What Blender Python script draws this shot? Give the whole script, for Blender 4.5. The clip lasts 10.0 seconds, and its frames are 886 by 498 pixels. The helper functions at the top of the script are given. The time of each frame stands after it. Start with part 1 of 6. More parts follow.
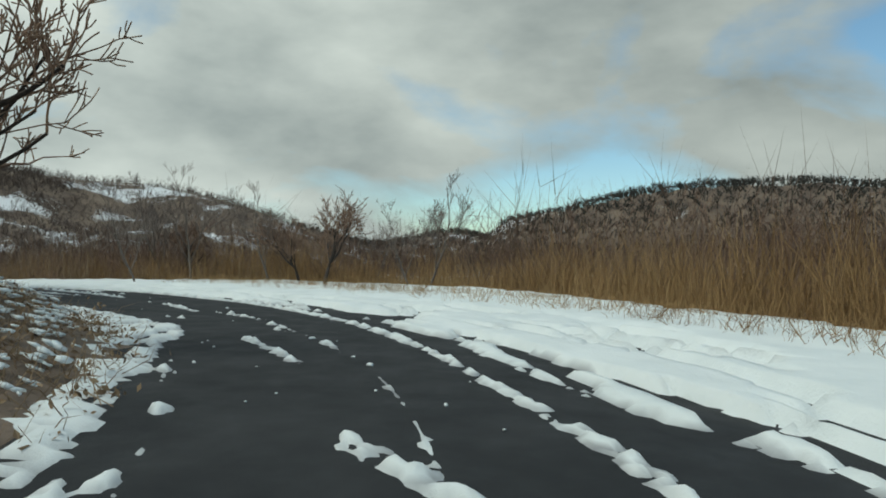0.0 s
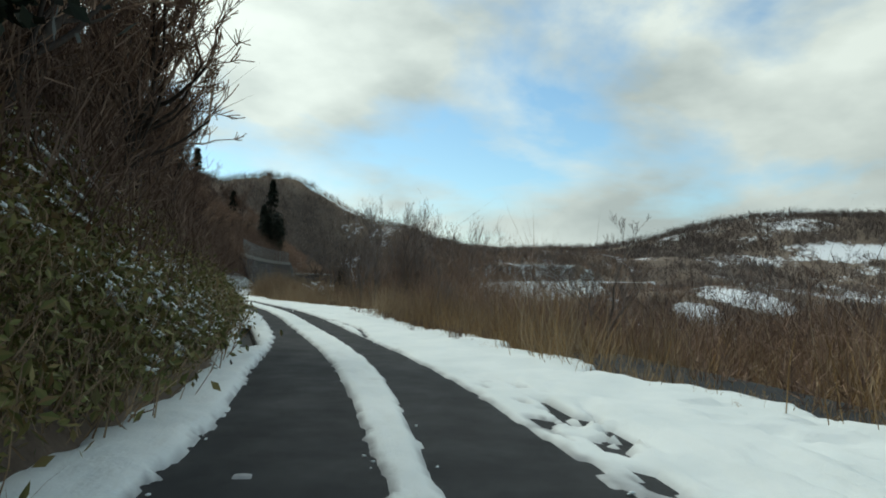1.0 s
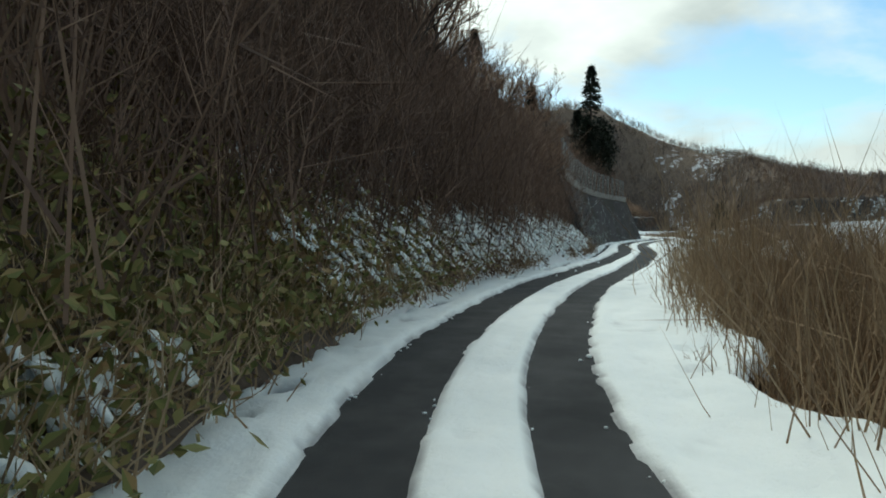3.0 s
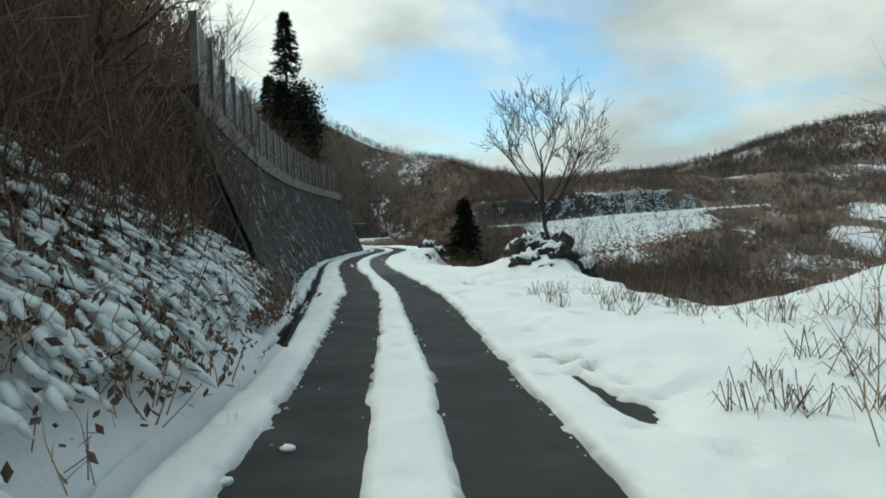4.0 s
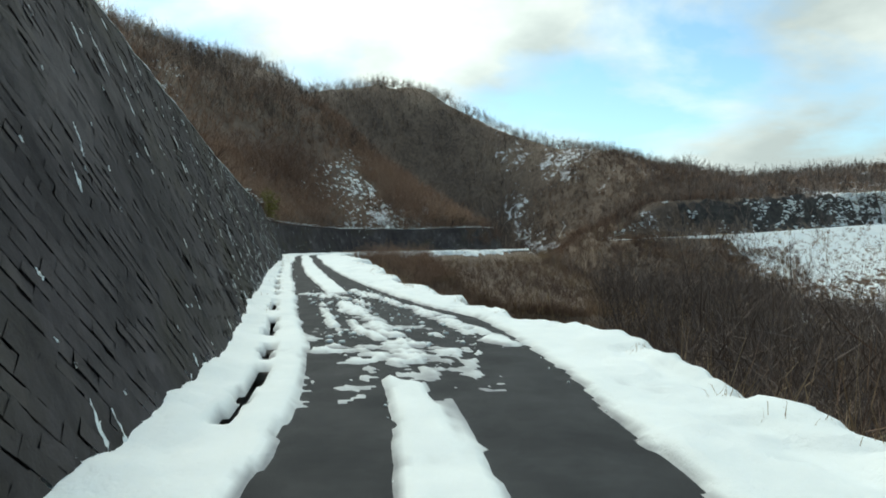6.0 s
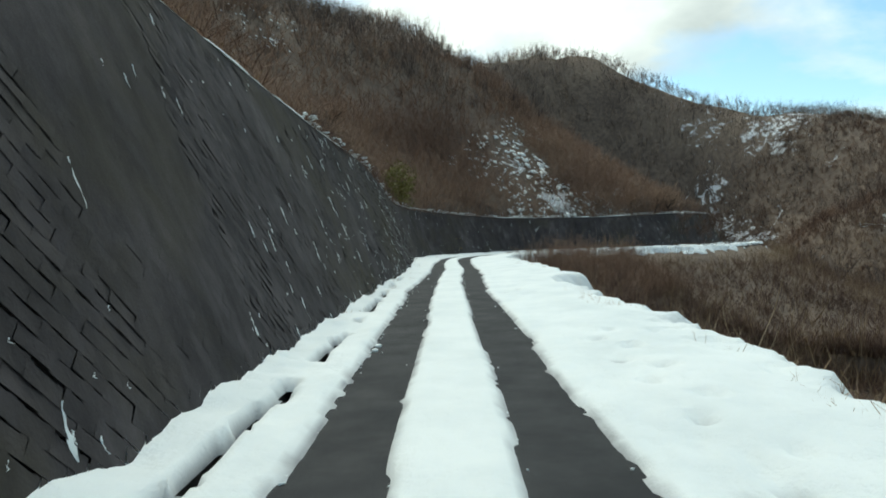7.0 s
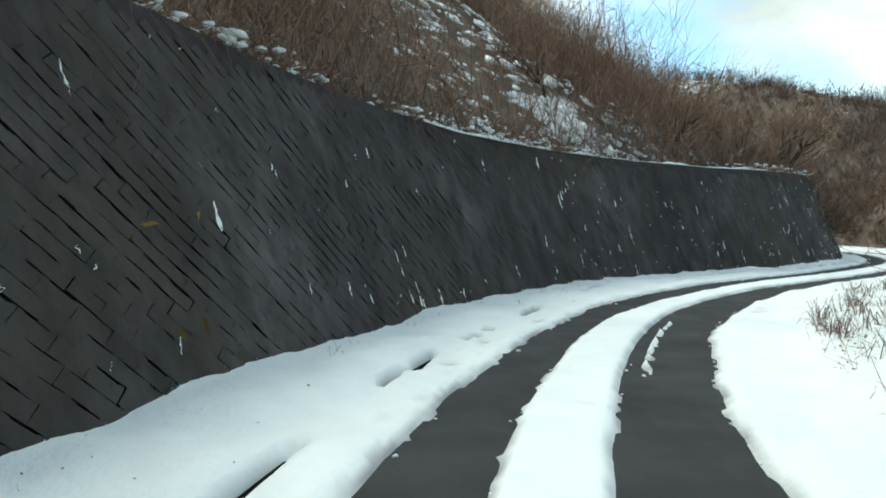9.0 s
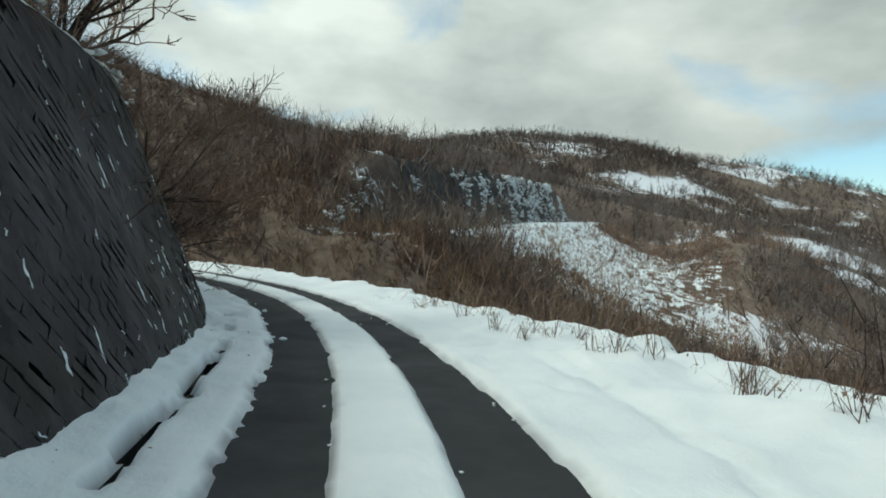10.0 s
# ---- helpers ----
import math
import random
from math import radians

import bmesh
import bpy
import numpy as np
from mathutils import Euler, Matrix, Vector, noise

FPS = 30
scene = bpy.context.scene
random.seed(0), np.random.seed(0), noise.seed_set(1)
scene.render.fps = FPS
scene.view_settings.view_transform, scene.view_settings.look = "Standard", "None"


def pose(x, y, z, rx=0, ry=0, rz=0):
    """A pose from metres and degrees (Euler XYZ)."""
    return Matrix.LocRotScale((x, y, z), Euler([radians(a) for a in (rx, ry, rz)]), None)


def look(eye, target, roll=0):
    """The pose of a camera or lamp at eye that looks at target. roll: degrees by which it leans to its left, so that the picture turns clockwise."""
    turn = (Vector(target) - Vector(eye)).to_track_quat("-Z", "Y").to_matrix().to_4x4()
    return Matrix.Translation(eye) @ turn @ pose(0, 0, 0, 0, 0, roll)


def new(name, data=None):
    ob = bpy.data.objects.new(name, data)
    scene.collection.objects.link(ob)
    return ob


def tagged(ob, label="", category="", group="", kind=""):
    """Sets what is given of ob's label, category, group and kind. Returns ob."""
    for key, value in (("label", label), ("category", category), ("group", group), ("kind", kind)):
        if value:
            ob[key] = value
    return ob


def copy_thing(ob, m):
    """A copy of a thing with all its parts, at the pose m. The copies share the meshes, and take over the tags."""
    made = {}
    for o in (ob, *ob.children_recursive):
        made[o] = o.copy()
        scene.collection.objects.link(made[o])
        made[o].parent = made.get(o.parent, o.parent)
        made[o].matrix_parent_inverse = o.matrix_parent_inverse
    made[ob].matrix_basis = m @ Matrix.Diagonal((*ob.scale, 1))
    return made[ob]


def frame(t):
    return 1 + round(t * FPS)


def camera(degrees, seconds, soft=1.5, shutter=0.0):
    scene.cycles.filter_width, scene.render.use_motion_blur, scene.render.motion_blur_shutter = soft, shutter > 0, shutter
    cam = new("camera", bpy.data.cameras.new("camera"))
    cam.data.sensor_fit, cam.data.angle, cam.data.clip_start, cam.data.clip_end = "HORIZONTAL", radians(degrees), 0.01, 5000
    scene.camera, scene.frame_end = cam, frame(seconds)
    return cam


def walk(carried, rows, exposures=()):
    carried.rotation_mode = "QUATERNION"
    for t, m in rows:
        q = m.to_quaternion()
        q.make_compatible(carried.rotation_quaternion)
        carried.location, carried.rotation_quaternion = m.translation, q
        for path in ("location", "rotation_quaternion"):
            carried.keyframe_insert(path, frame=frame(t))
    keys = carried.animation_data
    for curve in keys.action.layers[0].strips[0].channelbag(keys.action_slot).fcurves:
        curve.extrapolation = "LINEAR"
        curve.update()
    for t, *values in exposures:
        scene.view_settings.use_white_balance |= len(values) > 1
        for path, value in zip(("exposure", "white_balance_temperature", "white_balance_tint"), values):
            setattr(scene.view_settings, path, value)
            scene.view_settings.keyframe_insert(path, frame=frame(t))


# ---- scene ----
cam = camera(67.22, 10.0, soft=1.8, shutter=0.0)
PATH = [
    (0.0, pose(19.75, 15.02, 1.40, 90.67, -0.74, 22.48)),
    (0.1, pose(18.47, 17.65, 1.40, 91.59, -1.23, 28.44)),
    (0.2, pose(17.03, 20.17, 1.40, 92.41, -1.65, 34.80)),
    (0.3, pose(15.25, 22.49, 1.40, 93.05, -1.93, 41.98)),
    (0.4, pose(13.10, 24.53, 1.40, 93.49, -2.04, 49.86)),
    (0.5, pose(10.68, 26.27, 1.40, 93.80, -1.92, 57.80)),
    (0.6, pose(8.07, 27.71, 1.40, 94.02, -1.62, 65.25)),
    (0.7, pose(5.33, 28.86, 1.40, 94.11, -1.41, 72.09)),
    (0.8, pose(2.50, 29.74, 1.40, 93.99, -1.61, 78.35)),
    (0.9, pose(-0.37, 30.34, 1.40, 93.65, -2.08, 84.02)),
    (1.0, pose(-3.22, 30.64, 1.40, 93.17, -2.26, 89.13)),
    (1.1, pose(-6.02, 30.62, 1.40, 92.62, -1.69, 93.64)),
    (1.2, pose(-8.73, 30.37, 1.40, 91.96, -0.51, 97.48)),
    (1.3, pose(-11.31, 29.98, 1.40, 91.15, 0.96, 100.52)),
    (1.4, pose(-13.78, 29.50, 1.40, 90.29, 2.30, 102.79)),
    (1.5, pose(-16.15, 28.93, 1.40, 89.67, 2.99, 104.44)),
    (1.6, pose(-18.49, 28.28, 1.40, 89.44, 2.68, 105.64)),
    (1.7, pose(-20.79, 27.59, 1.40, 89.36, 1.63, 106.49)),
    (1.8, pose(-23.07, 26.90, 1.40, 89.07, 0.30, 107.09)),
    (1.9, pose(-25.32, 26.21, 1.40, 88.58, -0.90, 107.69)),
    (2.0, pose(-27.54, 25.50, 1.40, 88.24, -1.54, 108.63)),
    (2.1, pose(-29.73, 24.73, 1.40, 88.33, -1.37, 110.07)),
    (2.2, pose(-31.91, 23.92, 1.40, 88.57, -0.84, 111.49)),
    (2.3, pose(-34.06, 23.07, 1.40, 88.60, -0.50, 112.20)),
    (2.4, pose(-36.19, 22.18, 1.40, 88.32, -0.58, 112.21)),
    (2.5, pose(-38.29, 21.25, 1.40, 87.94, -0.86, 112.20)),
    (2.6, pose(-40.37, 20.26, 1.40, 87.62, -1.15, 112.73)),
    (2.7, pose(-42.43, 19.26, 1.40, 87.45, -1.28, 113.59)),
    (2.8, pose(-44.48, 18.27, 1.40, 87.50, -1.10, 114.40)),
    (2.9, pose(-46.54, 17.32, 1.40, 87.73, -0.67, 114.70)),
    (3.0, pose(-48.59, 16.41, 1.40, 88.00, -0.25, 114.02)),
    (3.1, pose(-50.64, 15.52, 1.40, 88.20, -0.02, 112.02)),
    (3.2, pose(-52.70, 14.72, 1.40, 88.34, 0.04, 109.00)),
    (3.3, pose(-54.81, 14.07, 1.40, 88.47, 0.06, 105.43)),
    (3.4, pose(-56.96, 13.59, 1.40, 88.62, 0.14, 101.86)),
    (3.5, pose(-59.13, 13.22, 1.40, 88.83, 0.40, 98.87)),
    (3.6, pose(-61.31, 12.92, 1.40, 89.10, 0.91, 96.82)),
    (3.7, pose(-63.47, 12.71, 1.40, 89.30, 1.49, 95.12)),
    (3.8, pose(-65.64, 12.59, 1.40, 89.23, 1.94, 92.99)),
    (3.9, pose(-67.82, 12.54, 1.40, 88.89, 2.12, 90.66)),
    (4.0, pose(-70.03, 12.49, 1.40, 88.43, 1.97, 89.42)),
    (4.1, pose(-72.30, 12.41, 1.40, 88.01, 1.54, 90.16)),
    (4.2, pose(-74.64, 12.27, 1.40, 87.73, 1.08, 92.05)),
    (4.3, pose(-77.03, 12.10, 1.40, 87.67, 0.93, 93.85)),
    (4.4, pose(-79.48, 11.89, 1.40, 87.78, 1.06, 95.13)),
    (4.5, pose(-82.01, 11.61, 1.40, 87.83, 1.07, 96.28)),
    (4.6, pose(-84.63, 11.26, 1.40, 87.67, 0.70, 97.59)),
    (4.7, pose(-87.31, 10.84, 1.40, 87.52, 0.42, 98.84)),
    (4.8, pose(-90.07, 10.39, 1.40, 87.65, 0.79, 99.68)),
    (4.9, pose(-92.89, 9.93, 1.40, 88.03, 1.75, 99.85)),
    (5.0, pose(-95.78, 9.51, 1.40, 88.36, 2.61, 99.23)),
    (5.1, pose(-98.74, 9.15, 1.40, 88.43, 2.80, 97.73)),
    (5.2, pose(-101.74, 8.86, 1.40, 88.53, 2.44, 95.63)),
    (5.3, pose(-104.76, 8.66, 1.40, 89.06, 1.82, 93.31)),
    (5.4, pose(-107.79, 8.55, 1.40, 89.91, 1.17, 91.07)),
    (5.5, pose(-110.81, 8.55, 1.40, 90.48, 0.65, 89.16)),
    (5.6, pose(-113.83, 8.65, 1.40, 90.32, 0.38, 87.96)),
    (5.7, pose(-116.83, 8.77, 1.40, 89.80, 0.29, 88.37)),
    (5.8, pose(-119.79, 8.79, 1.40, 89.44, 0.25, 91.28)),
    (5.9, pose(-122.70, 8.66, 1.40, 89.40, 0.22, 96.18)),
    (6.0, pose(-125.56, 8.33, 1.40, 89.41, 0.25, 101.09)),
    (6.1, pose(-128.34, 7.79, 1.40, 89.27, 0.36, 104.51)),
    (6.2, pose(-131.02, 7.03, 1.40, 89.05, 0.49, 107.16)),
    (6.3, pose(-133.58, 6.09, 1.40, 88.86, 0.57, 110.21)),
    (6.4, pose(-136.03, 5.00, 1.40, 88.84, 0.62, 113.63)),
    (6.5, pose(-138.44, 3.87, 1.40, 89.13, 0.76, 116.16)),
    (6.6, pose(-140.88, 2.77, 1.40, 89.79, 1.04, 116.88)),
    (6.7, pose(-143.33, 1.68, 1.40, 90.43, 1.35, 116.42)),
    (6.8, pose(-145.77, 0.57, 1.40, 90.57, 1.52, 115.75)),
    (6.9, pose(-148.22, -0.57, 1.40, 90.07, 1.50, 115.16)),
    (7.0, pose(-150.68, -1.70, 1.40, 89.15, 1.38, 114.21)),
    (7.1, pose(-153.16, -2.81, 1.40, 88.06, 1.22, 112.71)),
    (7.2, pose(-155.65, -3.89, 1.40, 87.28, 1.07, 111.47)),
    (7.3, pose(-158.13, -4.98, 1.40, 87.28, 0.96, 111.52)),
    (7.4, pose(-160.58, -6.08, 1.40, 87.98, 0.91, 112.79)),
    (7.5, pose(-163.00, -7.16, 1.40, 88.75, 0.87, 114.12)),
    (7.6, pose(-165.39, -8.23, 1.40, 89.09, 0.80, 114.58)),
    (7.7, pose(-167.81, -9.29, 1.40, 89.04, 0.69, 114.43)),
    (7.8, pose(-170.30, -10.35, 1.40, 88.81, 0.53, 114.21)),
    (7.9, pose(-172.87, -11.42, 1.40, 88.55, 0.36, 114.14)),
    (8.0, pose(-175.44, -12.53, 1.40, 88.39, 0.25, 114.12)),
    (8.1, pose(-177.97, -13.68, 1.40, 88.40, 0.26, 114.06)),
    (8.2, pose(-180.46, -14.84, 1.40, 88.47, 0.34, 113.90)),
    (8.3, pose(-182.89, -15.95, 1.40, 88.46, 0.40, 113.59)),
    (8.4, pose(-185.26, -16.99, 1.40, 88.32, 0.41, 113.13)),
    (8.5, pose(-187.54, -17.95, 1.40, 88.14, 0.36, 112.57)),
    (8.6, pose(-189.72, -18.85, 1.40, 88.00, 0.24, 111.83)),
    (8.7, pose(-191.84, -19.64, 1.40, 87.92, 0.06, 110.28)),
    (8.8, pose(-193.98, -20.32, 1.40, 87.93, -0.16, 107.20)),
    (8.9, pose(-196.16, -20.82, 1.40, 87.99, -0.34, 102.65)),
    (9.0, pose(-198.40, -21.11, 1.40, 88.02, -0.30, 97.42)),
    (9.1, pose(-200.69, -21.14, 1.40, 87.97, 0.01, 92.15)),
    (9.2, pose(-203.00, -20.95, 1.40, 87.95, 0.15, 86.66)),
    (9.3, pose(-205.29, -20.56, 1.40, 88.09, -0.38, 80.57)),
    (9.4, pose(-207.53, -19.99, 1.40, 88.44, -1.41, 73.92)),
    (9.5, pose(-209.70, -19.21, 1.40, 88.94, -2.04, 67.19)),
    (9.6, pose(-211.78, -18.20, 1.40, 89.53, -1.67, 60.85)),
    (9.7, pose(-213.76, -16.97, 1.40, 90.02, -0.95, 55.05)),
    (9.8, pose(-215.62, -15.55, 1.40, 90.23, -0.84, 49.87)),
    (9.9, pose(-217.38, -14.00, 1.40, 90.00, -1.40, 46.15)),
    (10.0, pose(-219.14, -12.43, 1.40, 89.27, -1.80, 45.46)),
]
walk(cam, PATH, exposures=[(0.0, -0.20, 6450, -2), (0.2, -0.30, 6450, -2), (0.5, -0.38, 6450, -2), (0.8, -0.20, 6450, -2), (1.0, -0.05, 6450, -2), (1.4, 0.15, 6450, -2), (2.2, 0.18, 6450, -2), (2.6, 0.25, 6450, -2), (3.8, 0.04, 6450, -2), (4.5, 0.14, 6450, -2), (5.0, 0.32, 6450, -2), (5.2, 0.34, 6450, -2), (6.3, 0.34, 6450, -2), (8.1, 0.28, 6450, -2), (8.6, 0.42, 6450, -2), (9.0, 0.72, 6450, -2), (9.5, 0.58, 6450, -2), (9.8, 0.20, 6450, -2), (10.0, 0.10, 6450, -2)])

# ---------------------------------------------------------------- sky and sun
SUN_ELEV, SUN_AZ = radians(52), radians(222)   # azimuth: clockwise from +y
world = bpy.data.worlds.new("world")
scene.world = world
world.use_nodes = True
wn, wl = world.node_tree.nodes, world.node_tree.links
wn.clear()
w_out = wn.new("ShaderNodeOutputWorld")
w_bg = wn.new("ShaderNodeBackground")
w_sky = wn.new("ShaderNodeTexSky")
w_sky.sky_type = "NISHITA"
w_sky.sun_disc = False
w_sky.sun_elevation, w_sky.sun_rotation = SUN_ELEV, SUN_AZ
w_sky.air_density, w_sky.dust_density, w_sky.ozone_density = 1.0, 0.6, 2.0
w_co = wn.new("ShaderNodeTexCoord")
w_map = wn.new("ShaderNodeMapping")
w_map.inputs["Scale"].default_value = (1.0, 1.0, 2.1)
w_map.inputs["Location"].default_value = (0.35, 0.1, 0.0)
w_n1 = wn.new("ShaderNodeTexNoise")
w_n1.inputs["Scale"].default_value = 2.0
w_n1.inputs["Detail"].default_value = 7.0
w_n1.inputs["Roughness"].default_value = 0.52
w_n1.inputs["Distortion"].default_value = 0.35
w_ramp = wn.new("ShaderNodeValToRGB")
w_ramp.color_ramp.elements[0].position, w_ramp.color_ramp.elements[1].position = 0.40, 0.52
w_n2 = wn.new("ShaderNodeTexNoise")
w_n2.inputs["Scale"].default_value = 3.4
w_n2.inputs["Detail"].default_value = 6.0
w_shade = wn.new("ShaderNodeValToRGB")
w_shade.color_ramp.elements[0].position, w_shade.color_ramp.elements[1].position = 0.36, 0.68
w_shade.color_ramp.elements[0].color = (4.6, 5.0, 5.1, 1)
w_shade.color_ramp.elements[1].color = (8.8, 9.1, 8.9, 1)
w_blue = wn.new("ShaderNodeMix")
w_blue.data_type, w_blue.blend_type = "RGBA", "MULTIPLY"
w_blue.inputs["Factor"].default_value = 1.0
w_blue.inputs["B"].default_value = (1.4, 1.55, 1.52, 1)
w_mix = wn.new("ShaderNodeMix")
w_mix.data_type = "RGBA"
wl.new(w_co.outputs["Generated"], w_map.inputs["Vector"])
wl.new(w_map.outputs["Vector"], w_n1.inputs["Vector"])
wl.new(w_map.outputs["Vector"], w_n2.inputs["Vector"])
wl.new(w_n1.outputs["Fac"], w_ramp.inputs["Fac"])
wl.new(w_n2.outputs["Fac"], w_shade.inputs["Fac"])
wl.new(w_sky.outputs["Color"], w_blue.inputs["A"])
wl.new(w_ramp.outputs["Color"], w_mix.inputs["Factor"])
wl.new(w_blue.outputs["Result"], w_mix.inputs["A"])
w_dot = wn.new("ShaderNodeVectorMath")
w_dot.operation = "DOT_PRODUCT"
w_dot.inputs[1].default_value = (math.sin(SUN_AZ), math.cos(SUN_AZ), 0.35)
wl.new(w_co.outputs["Generated"], w_dot.inputs[0])
w_glow = wn.new("ShaderNodeMapRange")
for key, value in (("From Min", -0.7), ("From Max", 1.0), ("To Min", 0.66), ("To Max", 1.18)):
    w_glow.inputs[key].default_value = value
wl.new(w_dot.outputs["Value"], w_glow.inputs["Value"])
w_lit = wn.new("ShaderNodeVectorMath")
w_lit.operation = "SCALE"
wl.new(w_shade.outputs["Color"], w_lit.inputs[0])
wl.new(w_glow.outputs["Result"], w_lit.inputs["Scale"])
wl.new(w_lit.outputs["Vector"], w_mix.inputs["B"])
wl.new(w_mix.outputs["Result"], w_bg.inputs["Color"])
w_bg.inputs["Strength"].default_value = 0.1
wl.new(w_bg.outputs["Background"], w_out.inputs["Surface"])

sun = new("sun", bpy.data.lights.new("sun", "SUN"))
sun.data.energy, sun.data.angle, sun.data.color = 1.7, radians(18), (1.0, 0.96, 0.9)
sun_dir = Vector((math.sin(SUN_AZ) * math.cos(SUN_ELEV), math.cos(SUN_AZ) * math.cos(SUN_ELEV), math.sin(SUN_ELEV)))
sun.matrix_world = look((0, 0, 60), Vector((0, 0, 60)) - sun_dir)


# ---------------------------------------------------------------- helpers for the ground
def vnoise(x, y, seed=0):
    """Smooth value noise in about -1..1 on arrays."""
    x, y = np.broadcast_arrays(np.asarray(x, float), np.asarray(y, float))
    xi, yi = np.floor(x).astype(np.int64), np.floor(y).astype(np.int64)
    fx, fy = x - xi, y - yi
    fx, fy = fx * fx * (3 - 2 * fx), fy * fy * (3 - 2 * fy)

    def h(a, b):
        n = (a * 374761393 + b * 668265263 + seed * 982451653) & 0x7FFFFFFF
        n = ((n ^ (n >> 13)) * 1274126177) & 0x7FFFFFFF
        n = (n ^ (n >> 16)) & 0xFFFF
        return n / 32767.5 - 1.0

    return (h(xi, yi) * (1 - fx) + h(xi + 1, yi) * fx) * (1 - fy) + (h(xi, yi + 1) * (1 - fx) + h(xi + 1, yi + 1) * fx) * fy


def fbm(x, y, seed=0, octaves=4):
    out, a, k = 0.0, 0.5, 1.0
    for o in range(octaves):
        out = out + a * vnoise(np.asarray(x) * k, np.asarray(y) * k, seed + 17 * o)
        a, k = a * 0.5, k * 2.03
    return out


def sstep(a, b, x):
    u = np.clip((np.asarray(x, float) - a) / (b - a), 0, 1)
    return u * u * (3 - 2 * u)


def along(pairs, s):
    xs, ys = zip(*pairs)
    return np.interp(s, xs, ys)


# the road's centre line
ROAD = [(28.5, -14), (24.5, 0.5), (19.75, 15.02), (16.19, 21.36), (10.68, 26.27), (3.92, 29.33), (-3.22, 30.64), (-10.04, 30.19), (-16.15, 28.93), (-21.93, 27.24), (-27.54, 25.50), (-32.98, 23.50), (-38.29, 21.25), (-43.46, 18.76), (-48.59, 16.41), (-53.75, 14.37), (-59.13, 13.22), (-64.56, 12.64), (-70.03, 12.49), (-75.82, 12.19), (-82.01, 11.61), (-88.68, 10.62), (-95.78, 9.51), (-103.25, 8.75), (-110.81, 8.55), (-118.31, 8.80), (-125.56, 8.33), (-132.32, 6.58), (-138.44, 3.87), (-144.55, 1.13), (-150.68, -1.70), (-156.90, -4.44), (-163.00, -7.16), (-169.04, -9.82), (-175.44, -12.53), (-181.68, -15.40), (-187.54, -17.95), (-192.91, -20.00), (-198.40, -21.11), (-204.15, -20.77), (-209.70, -19.21), (-214.71, -16.29), (-219.14, -12.43), (-229.1, -5.7), (-240.8, -2.7), (-252.9, -2.9), (-264.8, -5.3), (-276, -9.8), (-287, -16), (-297, -24)]


def road_line(pts, step=0.1):
    p = np.array(pts, float)
    n = len(p)
    w = np.r_[0, np.cumsum(np.linalg.norm(np.diff(p, axis=0), axis=1))]
    h = np.diff(w)
    a, b = np.zeros((n, n)), np.zeros((n, 2))
    a[0, 0] = a[-1, -1] = 1
    for i in range(1, n - 1):
        a[i, i - 1], a[i, i], a[i, i + 1] = h[i - 1], 2 * (h[i - 1] + h[i]), h[i]
        b[i] = 6 * ((p[i + 1] - p[i]) / h[i] - (p[i] - p[i - 1]) / h[i - 1])
    m = np.linalg.solve(a, b)
    u = np.linspace(0, w[-1] - 1e-9, n * 200)
    k = np.searchsorted(w, u, side="right") - 1
    g, f = ((w[k + 1] - u) / h[k])[:, None], ((u - w[k]) / h[k])[:, None]
    e = (h[k] ** 2)[:, None] / 6
    c = g * p[k] + f * p[k + 1] + ((g**3 - g) * m[k] + (f**3 - f) * m[k + 1]) * e
    d = np.r_[0, np.cumsum(np.linalg.norm(np.diff(c, axis=0), axis=1))]
    d0 = np.interp(w[2], u, d)          # metres count from the third point
    s = np.arange(-28, d[-1] - d0, step)
    c = np.stack([np.interp(s + d0, d, c[:, i]) for i in range(2)], 1)
    t = np.gradient(c, axis=0)
    t /= np.linalg.norm(t, axis=1, keepdims=True)
    return s, c, t


LS, LC, LT = road_line(ROAD)
LN = np.stack([-LT[:, 1], LT[:, 0]], 1)   # to the left of the way


def on_road(s, l):
    """x, y of the place s metres along the road and l metres to its left."""
    s, l = np.broadcast_arrays(np.asarray(s, float), np.asarray(l, float))
    c = np.stack([np.interp(s, LS, LC[:, i]) for i in range(2)], -1)
    n = np.stack([np.interp(s, LS, LN[:, i]) for i in range(2)], -1)
    n = n / np.linalg.norm(n, axis=-1, keepdims=True)
    return c + l[..., None] * n


def road_coords(xy):
    """s and l of places, by the nearest point of the road."""
    xy = np.asarray(xy, float).reshape(-1, 2)
    pick = slice(None, None, 8)
    c, t, n, ss = LC[pick], LT[pick], LN[pick], LS[pick]
    so, lo = np.empty(len(xy)), np.empty(len(xy))
    for i in range(0, len(xy), 4000):
        q = xy[i:i + 4000]
        j = ((q[:, None] - c[None]) ** 2).sum(-1).argmin(1)
        v = q - c[j]
        so[i:i + 4000] = ss[j] + (v * t[j]).sum(1)
        side = np.sign((v * n[j]).sum(1) + 1e-9)
        lo[i:i + 4000] = side * np.linalg.norm(v - 0 * v, axis=1)
    return so, lo


